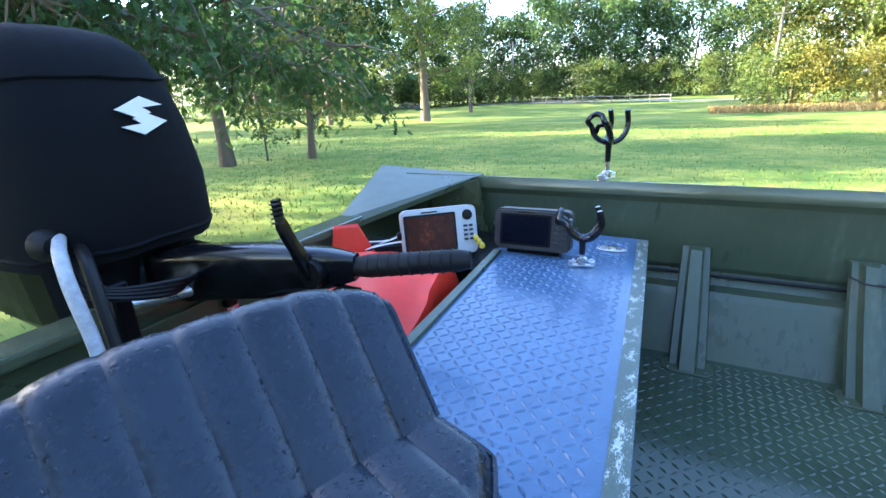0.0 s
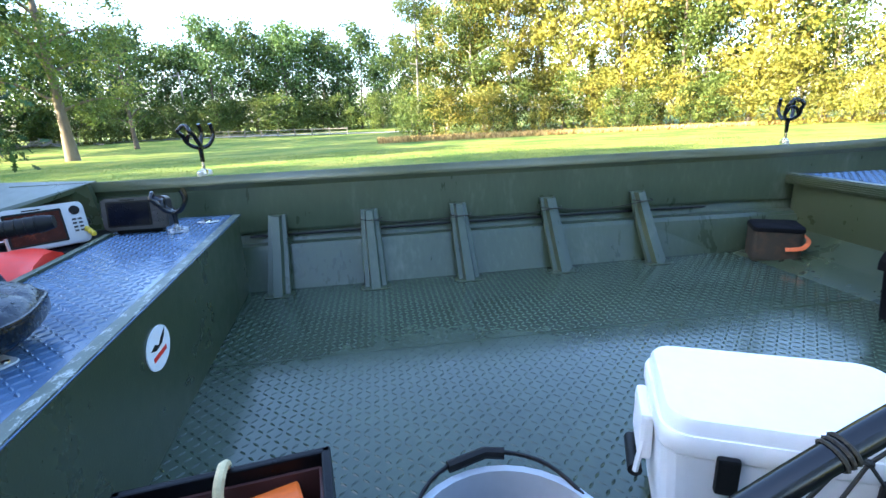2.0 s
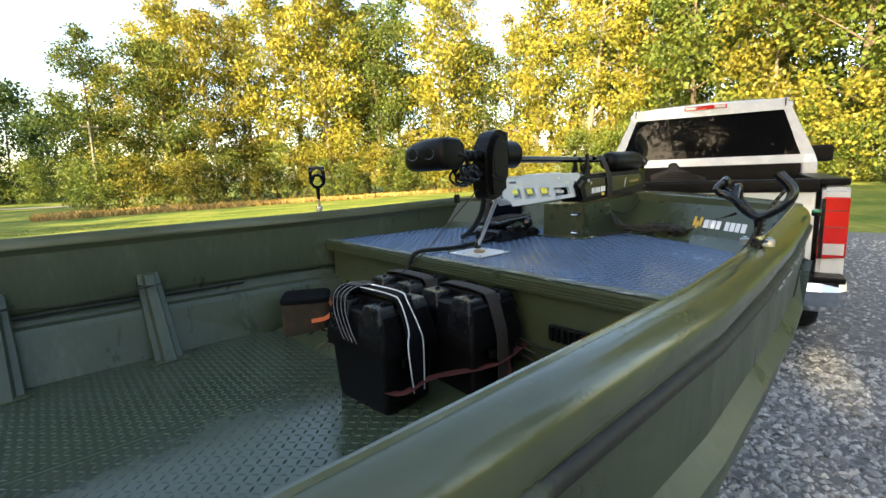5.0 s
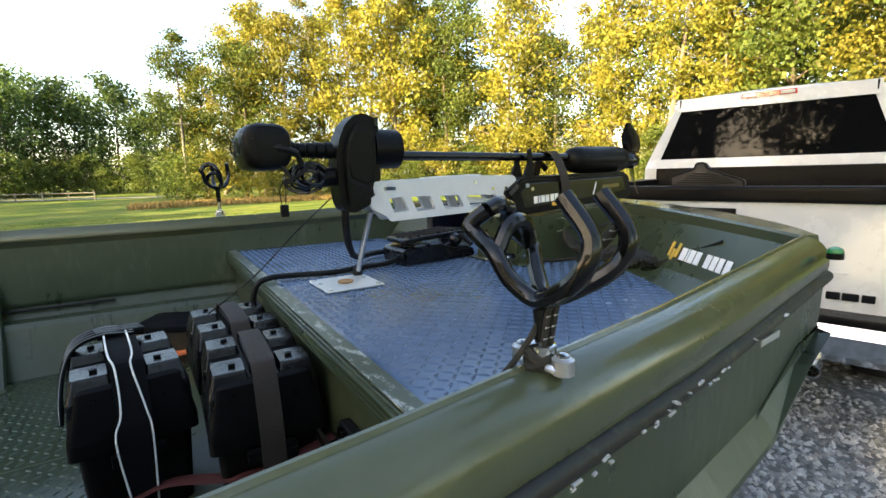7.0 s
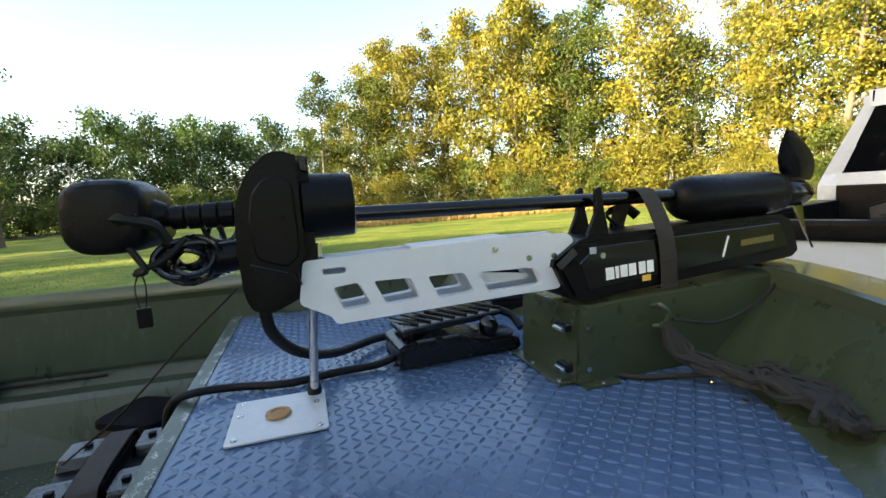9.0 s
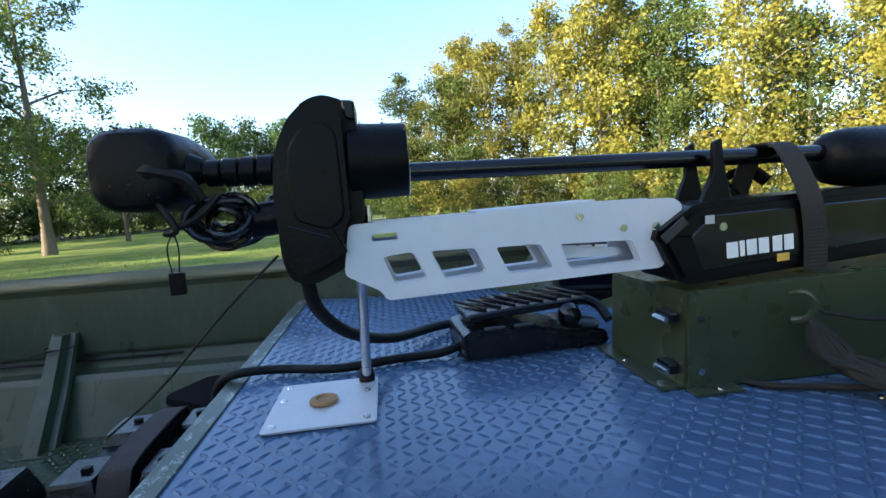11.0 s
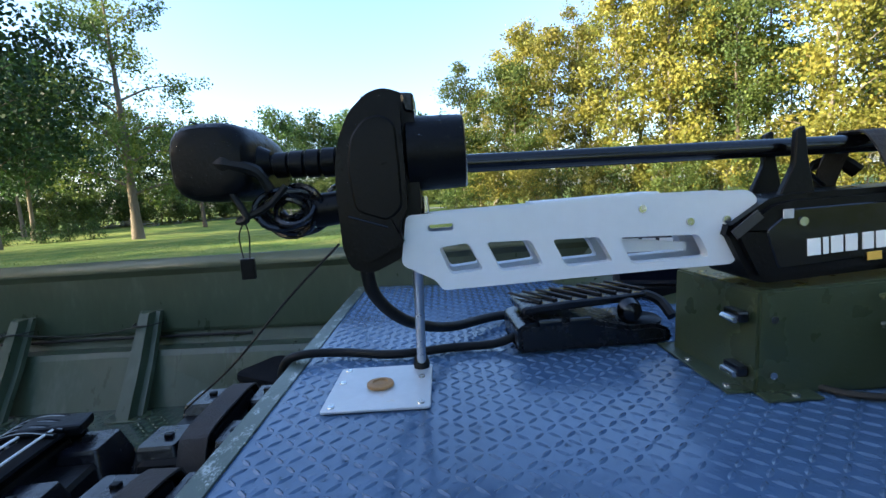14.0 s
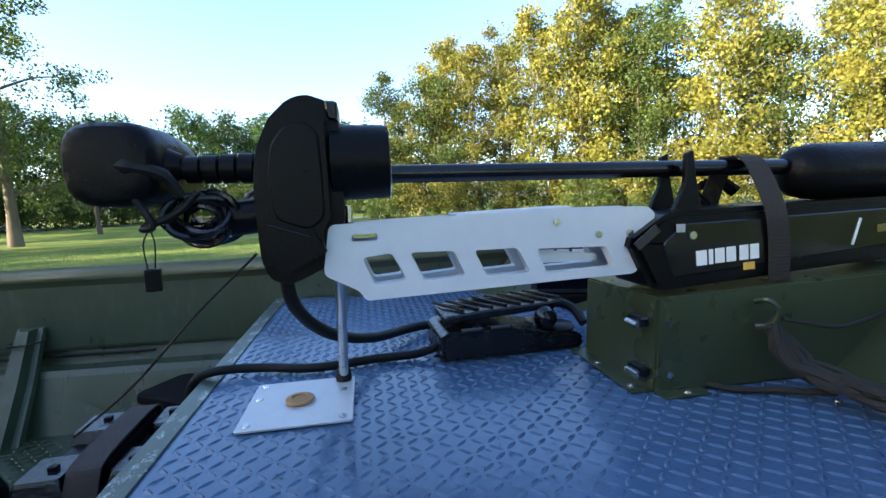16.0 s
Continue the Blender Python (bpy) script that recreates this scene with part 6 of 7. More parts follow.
part("bolt_stack", turned([(0.010, 0), (0.010, 0.016), (0.007, 0.018), (0.007, 0.045)], (3.272, MY, 1.40), "z", 12), STEEL, tm, "steel bolt and nut", smooth=True)
# white mount: two pierced cheeks and a top web
outer = round_poly([mount_xz(*p) for p in ((735, 383), (1120, 347), (1315, 335), (1332, 350), (1292, 468), (1180, 478), (790, 518), (780, 500), (722, 472))], 0.010)
holes = [round_poly([mount_xz(*p) for p in h], 0.007) for h in (
    [(787, 440), (838, 431), (862, 480), (806, 489)], [(868, 430), (945, 426), (966, 472), (892, 483)],
    [(982, 425), (1062, 420), (1085, 465), (1005, 474)], [(1097, 421), (1232, 415), (1250, 455), (1117, 468)], [(770, 400), (815, 396), (815, 409), (772, 412)])]
mount = None
for y in (0.930, 1.006):
    ck = part("mount_cheek", pierced(outer, holes, y, y + 0.004), WHITE_MOUNT, tm, "white pierced aluminium cheek")
    mount = mount or ck
    for h in holes[:4]:
        cx, cz = sum(p[0] for p in h) / len(h), sum(p[1] for p in h) / len(h)
        inn = [(cx + (x - cx) * 1.0, cz + (z - cz) * 1.0) for x, z in h]
        ring = [[(x, y + 0.002, z) for x, z in inn], [(cx + (x - cx) * 0.94, y + 0.014, cz + (z - cz) * 0.92) for x, z in inn]]
        part("hole_flange", loft(ring, caps=False), WHITE_MOUNT, ck)
webr = []
for px in (760, 940, 1120, 1310):
    x, z = mount_xz(px, 383 - (px - 735) * 0.0815)
    webr.append([(x, 0.932, z - 0.004), (x, 1.008, z - 0.004), (x, 1.008, z - 0.008), (x, 0.932, z - 0.008)])
part("mount_web", loft(webr), WHITE_MOUNT, tm)
x, z = mount_xz(1060, 351)
part("top_pad", box((x, MY, z - 0.001), (0.20, 0.07, 0.006), 0.002, (0, -1.4, 0)), WHITE_MOUNT, tm)
for px, py in ((1135, 370), (1216, 392), (1278, 388)):
    x, z = mount_xz(px, py)
    part("screw", turned([(0.0062, -0.003), (0.0062, 0.001)], (x, 0.929, z), "y", 12), STEEL, mount)
brace = [mount_xz(1100, 425), mount_xz(1225, 432), mount_xz(1225, 445), mount_xz(1120, 452)]
part("inner_brace", prism(brace, "y", 0.955, 0.960), WHITE_MOUNT, tm)
# black base cover
cov = round_poly([(3.735, 1.365), (3.80, 1.408), (3.83, 1.414), (4.36, 1.424), (4.395, 1.405), (4.415, 1.330), (4.40, 1.316), (3.80, 1.277), (3.775, 1.283)], 0.006)
bc = part("base_cover", prism(cov, "y", 0.905, 1.035, 0.010, seg=2), BLACK, tm, "black base cover")
panel = round_poly([(3.79, 1.360), (3.83, 1.392), (4.345, 1.404), (4.37, 1.345), (3.81, 1.300)], 0.008)
part("cover_panel", prism(panel, "y", 0.9025, 0.908, 0.002), BLACK_SHINY, bc)
for k, (w, h) in enumerate(((0.020, 0.026), (0.008, 0.026), (0.018, 0.026), (0.018, 0.026))):      # maker's name as bars
    part("name_bar", box((3.862 + (0, 0.018, 0.035, 0.057)[k], 0.9012, 1.332 + 0.0012 * k), (w, 0.0016, h), 0.0004, (0, -3, 0)), WHITE_PRINT, bc)
for k in range(2):
    part("name_bar", box((3.944 + 0.021 * k, 0.9012, 1.337 + 0.001 * k), (0.017, 0.0016, 0.026), 0.0004, (0, -3, 0)), WHITE_PRINT, bc)
part("model_bar", box((3.955, 0.9012, 1.313), (0.022, 0.0016, 0.013), 0.0004, (0, -3, 0)), GOLD_PRINT, bc)
part("slash_mark", box((4.175, 0.9012, 1.362), (0.005, 0.0016, 0.05), 0.0004, (0, 18, 0)), WHITE_PRINT, bc)
part("gold_patch", box((4.27, 0.9012, 1.368), (0.10, 0.0016, 0.014), 0.0004, (0, -3, 0)), mat("dull gold print", (0.16, 0.12, 0.02), 0.5), bc)
part("worn_tip", box((3.762, 0.9045, 1.372), (0.05, 0.003, 0.016), 0.001, (0, -38, 0)), GREY_DARK, bc)
part("cover_screw", turned([(0.007, -0.003), (0.007, 0.001)], (3.845, 0.9025, 1.372), "y", 10), STEEL, bc)
part("scuff", box((3.822, 0.9015, 1.385), (0.016, 0.0014, 0.014), 0.0004), GREY_PLASTIC, bc)
for y in (0.935, 1.005):
    part("shaft_fork", prism(round_poly([(3.825, 1.405), (3.85, 1.46), (3.852, 1.512), (3.866, 1.518), (3.872, 1.47), (3.885, 1.408)], 0.004), "y", y - 0.006, y + 0.006, 0.002), BLACK, tm)
part("rear_clip", tube(smooth_path([(3.97, 1.02, 1.42), (3.95, 1.03, 1.45), (4.0, 1.03, 1.462), (4.03, 1.02, 1.44)], 4), 0.012, 6, flat=0.3), BLACK, tm)
strap_line = [(3.985, 1.045, 1.30), (3.985, 1.045, 1.40), (3.985, 1.00, 1.495), (3.985, 0.97, 1.506), (3.99, 0.935, 1.495), (4.00, 0.899, 1.415), (4.01, 0.897, 1.35), (4.012, 0.897, 1.285)]
b = bmesh.new()
sp = smooth_path(strap_line, 4)
rings = []
for i, p in enumerate(sp):
    d = (sp[min(i + 1, len(sp) - 1)] - sp[max(i - 1, 0)]).normalized()
    nrm = d.cross(Vector((1, 0, 0))).normalized()
    rings.append([p + Vector((sx * 0.021, 0, 0)) + nrm * t for sx, t in ((-1, 0.0015), (1, 0.0015), (1, -0.0015), (-1, -0.0015))])
loft(rings, bm=b)
ws = part("hold_down_strap", b, WEBBING, tm, "brown-black webbing strap")
for k in range(12):
    part("weave_rib", box((4.011, 0.8945, 1.29 + 0.0062 * k), (0.040, 0.002, 0.0024), 0.0006), WEBBING, ws)
# motor pod and propeller
pod = part("motor_pod", turned([(0.012, -0.012), (0.034, -0.006), (0.047, 0.012), (0.053, 0.04), (0.0545, 0.10), (0.0545, 0.275), (0.050, 0.305), (0.036, 0.322)], (4.10, MY, 1.474), "x", 30), BLACK, tm, "beaded black motor pod", smooth=True)
part("pod_bracket", box((4.215, MY, 1.425), (0.06, 0.03, 0.03), 0.006), BLACK, tm)
pr = part("propeller_hub", turned([(0.030, 0.0), (0.036, 0.015), (0.036, 0.06), (0.026, 0.085), (0.012, 0.090)], (4.425, MY, 1.470), "x", 20), BLACK_SHINY, tm, smooth=True)
part("propeller_nut", turned([(0.008, 0), (0.008, 0.016), (0.003, 0.018)], (4.512, MY, 1.470), "x", 8), STEEL, pr)
for sgn in (1, -1):
    rings = []
    for f in range(9):
        r = 0.026 + 0.128 * f / 8
        wd = 0.034 * math.sin(math.pi * min(1, 0.25 + 0.70 * f / 8)) + 0.004
        tw = -radians(58 - 26 * f / 8) * sgn
        sweep = (-0.030 if sgn > 0 else 0.06) * (f / 8) ** 1.5
        ctr = Vector((4.487 + sweep, MY, 1.474 + sgn * r))
        rings.append([ctr + Vector((math.cos(tw) * wd * a, math.sin(tw) * wd * a, 0)) + Vector((-math.sin(tw), math.cos(tw), 0)) * t for a, t in ((-1, 0), (-0.4, 0.003), (0.4, 0.003), (1, 0), (0.4, -0.003), (-0.4, -0.003))])
    part("propeller_blade", loft(rings), BLACK_SHINY, pr, smooth=True)
# coiled head cable, kill-switch tag
for k in range(9):
    cx, cz, rr, tl = 3.055 + 0.012 * math.cos(k * 2.1), 1.436 + 0.010 * math.sin(k * 3.3), 0.026 + 0.005 * (k % 4), 0.7 * k
    part("cable_coil", tube([(cx + rr * 1.15 * math.cos(t), MY - 0.03 + 0.024 * math.sin(t + tl) + 0.005 * k, cz + rr * 0.85 * math.sin(t)) for t in [2 * math.pi * q / 18 for q in range(18)]], 0.0050, 7, loop=True), WET_BLACK, tm, smooth=True)
part("cable_loop", tube(smooth_path([(2.975, MY - 0.05, 1.475), (3.0, MY - 0.055, 1.43), (2.985, MY - 0.05, 1.425), (3.03, MY - 0.045, 1.445), (3.06, MY - 0.04, 1.475)], 6), 0.0055, 7), RUBBER, tm, smooth=True)
for o in (-0.008, 0.008):
    part("tag_cord", tube(smooth_path([(2.985, MY - 0.03, 1.425), (2.982 + o, MY - 0.03, 1.40), (2.982 + o * 0.6, MY - 0.03, 1.362)], 4), 0.0012, 4), RUBBER, tm)
part("tag", box((2.983, MY - 0.03, 1.347), (0.022, 0.012, 0.034), 0.003, (0, 0, 10)), BLACK, tm)
part("main_cable", tube(smooth_path([(3.165, MY, 1.345), (3.175, 1.00, 1.275), (3.22, 1.10, 1.20), (3.30, 1.25, 1.14), (3.42, 1.38, 1.122), (3.56, 1.42, 1.118)], 7), 0.0115, 10), RUBBER, tm, "thick black cable", smooth=True)

# support rod and plate
sr = thing("support_rod", "aluminium rod propping the trolling motor mount", "support rod", (3.240, 1.095, FZ))
part("tube", rod((3.240, 1.095, FZ + 0.01), (3.252, 0.985, 1.325), 0.0088, 14), ALU, sr, smooth=True)
part("rubber_foot", turned([(0.015, 0.0), (0.016, 0.012), (0.012, 0.028), (0.010, 0.030)], (3.240, 1.095, FZ + 0.003), "z", 14), RUBBER, sr, smooth=True)
sp_ = thing("seat_base_plate", "stained white metal seat base plate on deck", "base plate", (3.17, 1.015, FZ), 0)
part("plate", prism([(3.17 + u, 1.015 + v) for u, v in rounded(0.182, 0.190, 0.006)], "z", FZ + 0.0022, FZ + 0.007, 0.001), PLATE_ALU, sp_)
part("plug", turned([(0.022, FZ + 0.007), (0.025, FZ + 0.010), (0.024, FZ + 0.014), (0.014, FZ + 0.016), (0.012, FZ + 0.013)], (3.168, 1.012, 0), "z", 20), RUST, sp_, "rust-brown centre plug", smooth=True)
for u, v in ((-0.075, 0.08), (0.075, 0.08), (0.075, -0.08), (-0.075, -0.08), (-0.075, 0.02), (0.072, 0.03)):
    part("screw_head", turned([(0.0068, FZ + 0.007), (0.006, FZ + 0.0095), (0.002, FZ + 0.010)], (3.17 + u, 1.015 + v, 0), "z", 10), STEEL, sp_)

# foot pedal and its cable
PED = pose(3.605, 1.235, FZ + 0.003, 0, 0, 3)
pedal = thing("foot_pedal", "wet black trolling motor foot pedal on deck", "foot pedal", (3.605, 1.235, FZ + 0.003), 3)
side = round_poly([(-0.165, 0.0), (-0.168, 0.052), (-0.150, 0.062), (-0.125, 0.064), (-0.10, 0.068), (-0.03, 0.066), (0.03, 0.050), (0.075, 0.040), (0.13, 0.042), (0.160, 0.030), (0.165, 0.006), (0.15, 0.0)], 0.008)
part("base", prism(side, "y", -0.085, 0.085, 0.008, seg=2), WET_BLACK, pedal, smooth=True, local=True)
tread_top = prism(round_poly([(-0.150, 0.074), (-0.150, 0.092), (-0.05, 0.100), (0.06, 0.104), (0.120, 0.108), (0.122, 0.096), (0.05, 0.086), (-0.06, 0.080)], 0.005), "y", -0.060, 0.080, 0.004)
tt = part("treadle", tread_top, WET_BLACK, pedal, "ridged rubber treadle", local=True)
for k in range(8):
    part("ridge", box((-0.13 + 0.033 * k, 0.01, 0.099 + 0.0016 * k), (0.007, 0.12, 0.006), 0.002, (0, -3, 24)), RUBBER, tt, local=True)
part("pivot_ball", turned([(0.004, -0.026), (0.020, -0.018), (0.027, 0.0), (0.020, 0.018), (0.004, 0.026)], (0.078, -0.066, 0.072), "y", 16), BLACK_SHINY, pedal, smooth=True, local=True)
for s in (-0.045, 0.02):
    part("side_button", box((-0.055 + s, -0.088, 0.064), (0.05, 0.012, 0.014), 0.005), BLACK_SHINY, pedal, local=True)
part("toe_plate", turned([(0.045, 0.03), (0.048, 0.042), (0.04, 0.048)], (0.115, -0.03, 0), "z", 20), BLACK, pedal, smooth=True, local=True)
part("link", tube(smooth_path([(0.10, 0.05, 0.07), (0.16, 0.06, 0.075), (0.20, 0.04, 0.06), (0.21, 0.0, 0.03)], 5), 0.012, 8), RUBBER, pedal, smooth=True, local=True)
dc = thing("deck_cable", "black power cable lying across the bow deck", "cable", (3.2, 1.2, FZ))
part("cable", tube(smooth_path([(2.925, 1.19, 0.93), (2.918, 1.19, 1.02), (2.932, 1.185, 1.095), (2.975, 1.18, 1.118), (3.06, 1.192, 1.114), (3.18, 1.165, 1.112), (3.30, 1.185, 1.112), (3.40, 1.190, 1.114), (3.46, 1.20, 1.13)], 7), 0.0095, 10), RUBBER, dc, smooth=True)
ll = thing("lanyard", "thin black cord from trolling motor to battery", "cord", (2.76, 1.05, 1.06))
part("cord", tube(smooth_path([(3.125, MY, 1.375), (3.02, 0.99, 1.28), (2.90, 1.02, 1.16), (2.78, 1.06, 1.065)], 6), 0.0022, 6), RUBBER, ll, smooth=True)

# bow fishfinder seen through the mount
bf = thing("bow_display", "dark display unit with white lettering bar on deck", "fishfinder", (3.93, 1.56, FZ), -18)
part("case", box((0, 0, 0.115), (0.26, 0.05, 0.15), 0.012, seg=3), GREY_DARK, bf, local=True)
part("screen", box((0.0, -0.026, 0.105), (0.22, 0.004, 0.095), 0.001), SCREEN, bf, local=True)
for k in range(4):
    part("name_bar", box((-0.075 + 0.046 * k, -0.0265, 0.172), (0.036, 0.003, 0.018), 0.0005), WHITE_PRINT, bf, local=True)
part("stand", box((0, 0, 0.02), (0.14, 0.07, 0.04), 0.006), BLACK, bf, local=True)

# green motor box
mb = thing("motor_stand_box", "olive sheet metal box carrying the trolling motor", "metal box", (4.06, 1.01, FZ))
b = loft([[(3.775, 0.900, FZ), (4.36, 0.886, FZ), (4.36, 1.13, FZ), (3.760, 1.13, FZ)], [(3.780, 0.900, 1.268), (4.36, 0.886, 1.292), (4.36, 1.13, 1.292), (3.766, 1.13, 1.268)]])
bmesh.ops.bevel(b, geom=b.edges[:], offset=0.004, segments=2, affect="EDGES")
bx = part("body", b, OLIVE, mb)
for y0, y1, x0, x1 in ((0.905, 1.15, 3.735, 3.775), (0.868, 0.902, 3.775, 3.86)):
    part("foot_flange", box(((x0 + x1) / 2, (y0 + y1) / 2, FZ + 0.0045), (x1 - x0, y1 - y0, 0.004), 0.001), OLIVE, mb)
for x, y in ((3.748, 0.93), (3.748, 1.05), (3.825, 0.880), (4.02, 0.79), (4.00, 0.70)):
    part("screw_head", turned([(0.0066, FZ + 0.0065), (0.006, FZ + 0.009), (0.002, FZ + 0.0095)], (x, y, 0), "z", 10), STEEL, mb)
for z in (1.225, 1.135):
    lt = part("latch", box((3.764, 0.932, z), (0.018, 0.042, 0.018), 0.004), BLACK_SHINY, mb, "black latch")
    part("latch_screw", turned([(0.006, -0.003), (0.006, 0.001)], (3.80, 0.8965, z - 0.002), "y", 10), STEEL, lt)
    part("latch_pin", rod((3.752, 0.915, z - 0.005), (3.752, 0.95, z - 0.005), 0.005, 8), STEEL, lt)
part("eye_ring", tube(smooth_path([(3.955, 0.886, 1.252), (3.962, 0.866, 1.258), (3.975, 0.860, 1.240), (3.970, 0.868, 1.215), (3.958, 0.886, 1.208)], 4), 0.0055, 8), OLIVE, mb, smooth=True)

# dark rope heap
rh = thing("rope_heap", "tangled dark rope hanging from box onto deck", "rope", (4.05, 0.70, FZ))
rr = random.Random(9)
for k in range(16):
    o = [rr.uniform(-0.022, 0.022) for _ in range(8)]
    pts = [(3.968 + o[0] * 0.3, 0.862 + o[1] * 0.2, 1.215), (3.99 + o[1], 0.845 + o[2] * 0.5, 1.165 + o[0] * 0.4), (4.01 + o[2], 0.80 + o[3], 1.128 + abs(o[4])),
           (4.03 + o[3], 0.74 + o[5], 1.124 + abs(o[6])), (4.04 + o[4], 0.66 + o[0], 1.134 + abs(o[1])), (4.03 + o[5], 0.58 + o[2], 1.140 + abs(o[3])), (3.99 + o[6] * 1.2, 0.535 + o[4] * 1.4, 1.130 + abs(o[5]))]
    part("rope_strand", tube(smooth_path(pts, 5), 0.0072, 6), ROPE_DARK, rh, smooth=True)
for k in range(6):
    cx, cy, r0 = 4.05 + rr.uniform(-0.02, 0.02), 0.62 + rr.uniform(-0.05, 0.06), rr.uniform(0.03, 0.055)
    part("rope_loop", tube([(cx + r0 * 0.6 * math.cos(t), cy + r0 * 1.5 * math.sin(t), 1.150 + 0.012 * math.sin(3 * t + k) + 0.10 * r0 * math.cos(t)) for t in [2 * math.pi * q / 16 for q in range(16)]], 0.0055, 6, loop=True), ROPE_DARK, rh, smooth=True)
part("rope_tail", tube(smooth_path([(4.00, 0.53, 1.135), (4.03, 0.45, 1.165), (4.01, 0.38, 1.20), (3.98, 0.30, 1.235)], 6), 0.0045, 6), ROPE_DARK, rh, smooth=True)
part("rope_tail", tube(smooth_path([(3.985, 0.86, 1.225), (4.12, 0.868, 1.20), (4.25, 0.872, 1.235), (4.32, 0.876, 1.29)], 6), 0.004, 6), ROPE_DARK, rh, smooth=True)
part("rope_tail", tube(smooth_path([(3.86, 0.93, FZ + 0.008), (3.90, 0.87, FZ + 0.008), (3.97, 0.84, FZ + 0.01), (4.03, 0.80, FZ + 0.015)], 6), 0.0055, 6), ROPE_DARK, rh, smooth=True)

# bow decal as plain bars, lying on the bow panel


def on_panel(y, f, lift=0.003):
    d = y - CY
    x0, x1 = deck_x(d) + 0.01, bow_x(d)
    return Vector((x0 + (x1 - x0) * f - lift * 0.6, y, FZ + 0.012 + (1.258 - FZ - 0.012) * f + lift))


dec = thing("bow_decal", "white and gold lettering bars on bow panel", "decal", tuple(on_panel(0.42, 0.45)))


def decal_piece(y0, y1, f0, f1, material, name):
    a, b_, c_, d_ = on_panel(y0, f0), on_panel(y1, f0), on_panel(y1, f1), on_panel(y0, f1)
    dn = Vector((0.0012, 0, -0.002))
    part(name, loft([[a, b_, c_, d_], [a + dn, b_ + dn, c_ + dn, d_ + dn]]), material, dec)


ys_ = [0.436, 0.408, 0.398, 0.372, 0.330, 0.305, 0.280, 0.254]
wd = [0.024, 0.006, 0.021, 0.021, 0.020, 0.020, 0.019, 0.021]
for y0, w in zip(ys_, wd):
    decal_piece(y0, y0 - w, 0.34, 0.56, WHITE_PRINT, "letter_bar")
for q in range(3):
    decal_piece(0.492 - 0.016 * q, 0.479 - 0.016 * q, 0.36 + 0.06 * (q == 1) * -1, 0.62 - 0.12 * (q == 1), GOLD_PRINT, "emblem_bar")

bl_ = thing("bow_light", "small green navigation lamp on the bow corner", "navigation lamp", (3.805, 0.0, 1.262))
part("lens", turned([(0.013, 0), (0.014, 0.005), (0.011, 0.011), (0.004, 0.014)], (3.805, -0.004, 1.262), "z", 14), GREEN_LAMP, bl_, smooth=True)
part("lamp_base", turned([(0.014, -0.010), (0.014, 0.002)], (3.805, -0.004, 1.262), "z", 14), BLACK, bl_)
# worn spots where the rub strip has lost its paint
rg = thing("scuff_marks", "pale scuff marks along the worn rub strip", "scuff marks", (3.2, -0.12, 1.18))
rs = random.Random(4)
for k in range(22):
    x = 2.95 + 0.62 * rs.random()
    part("scuff", box((x, CY - hw(x) - 0.0622, gz(x) - 0.080 + rs.uniform(-0.008, 0.006)), (rs.uniform(0.004, 0.013), 0.003, rs.uniform(0.0012, 0.0028)), 0.0004, (0, rs.uniform(-25, 25), 2)), GREY_PLASTIC, rg)
part("worn_label", box((3.50, CY - hw(3.50) - 0.050, gz(3.5) - 0.112), (0.070, 0.003, 0.011), 0.0006, (0, -1, 4)), GREY_PLASTIC, rg)

# ribbed tread pad behind the tailgate
ft = thing("tread_pad", "dark ribbed rubber tread pad on the tailgate cap", "tread pad", (5.447, 1.14, 0), 16.6)
pad = round_poly([(-0.165, 1.322), (0.215, 1.322), (0.222, 1.372), (0.150, 1.400), (0.095, 1.418), (0.085, 1.452), (0.045, 1.456), (0.020, 1.418), (-0.06, 1.386), (-0.162, 1.350)], 0.010)
body = part("pad_body", prism(pad, "x", 0.012, 0.09, 0.006, seg=2), GREY_DARK, ft, local=True)
for k in range(5):
    part("pad_rib", tube([(0.010, -0.125 + 0.012 * k, 1.336 + 0.010 * k), (0.010, 0.185 - 0.022 * k, 1.340 + 0.013 * k)], 0.0035, 5), RUBBER, body, local=True)
part("pad_rim", tube([(0.010, y, z) for y, z in pad], 0.005, 5, loop=True), BLACK, body, local=True)

# ---- far things ----
def utility_pole(x, y, h, label):
    z = ground_z(x, y) - 0.3
    ob = thing("utility_pole", label, "utility pole", (x, y, z), group="utility poles")
    part("shaft", rod((x, y, z), (x, y, z + h), 0.16, 10, r2=0.11), POLE_WOOD, ob, smooth=True)
    part("crossarm", box((x, y, z + h - 0.5), (1.6, 0.10, 0.12), 0.01), POLE_WOOD, ob)
    for s in (-0.7, 0.0, 0.7):
        part("insulator", turned([(0.03, 0), (0.06, 0.04), (0.04, 0.12), (0.01, 0.14)], (x + s, y, z + h - 0.44), "z", 8), GREY_PLASTIC, ob)


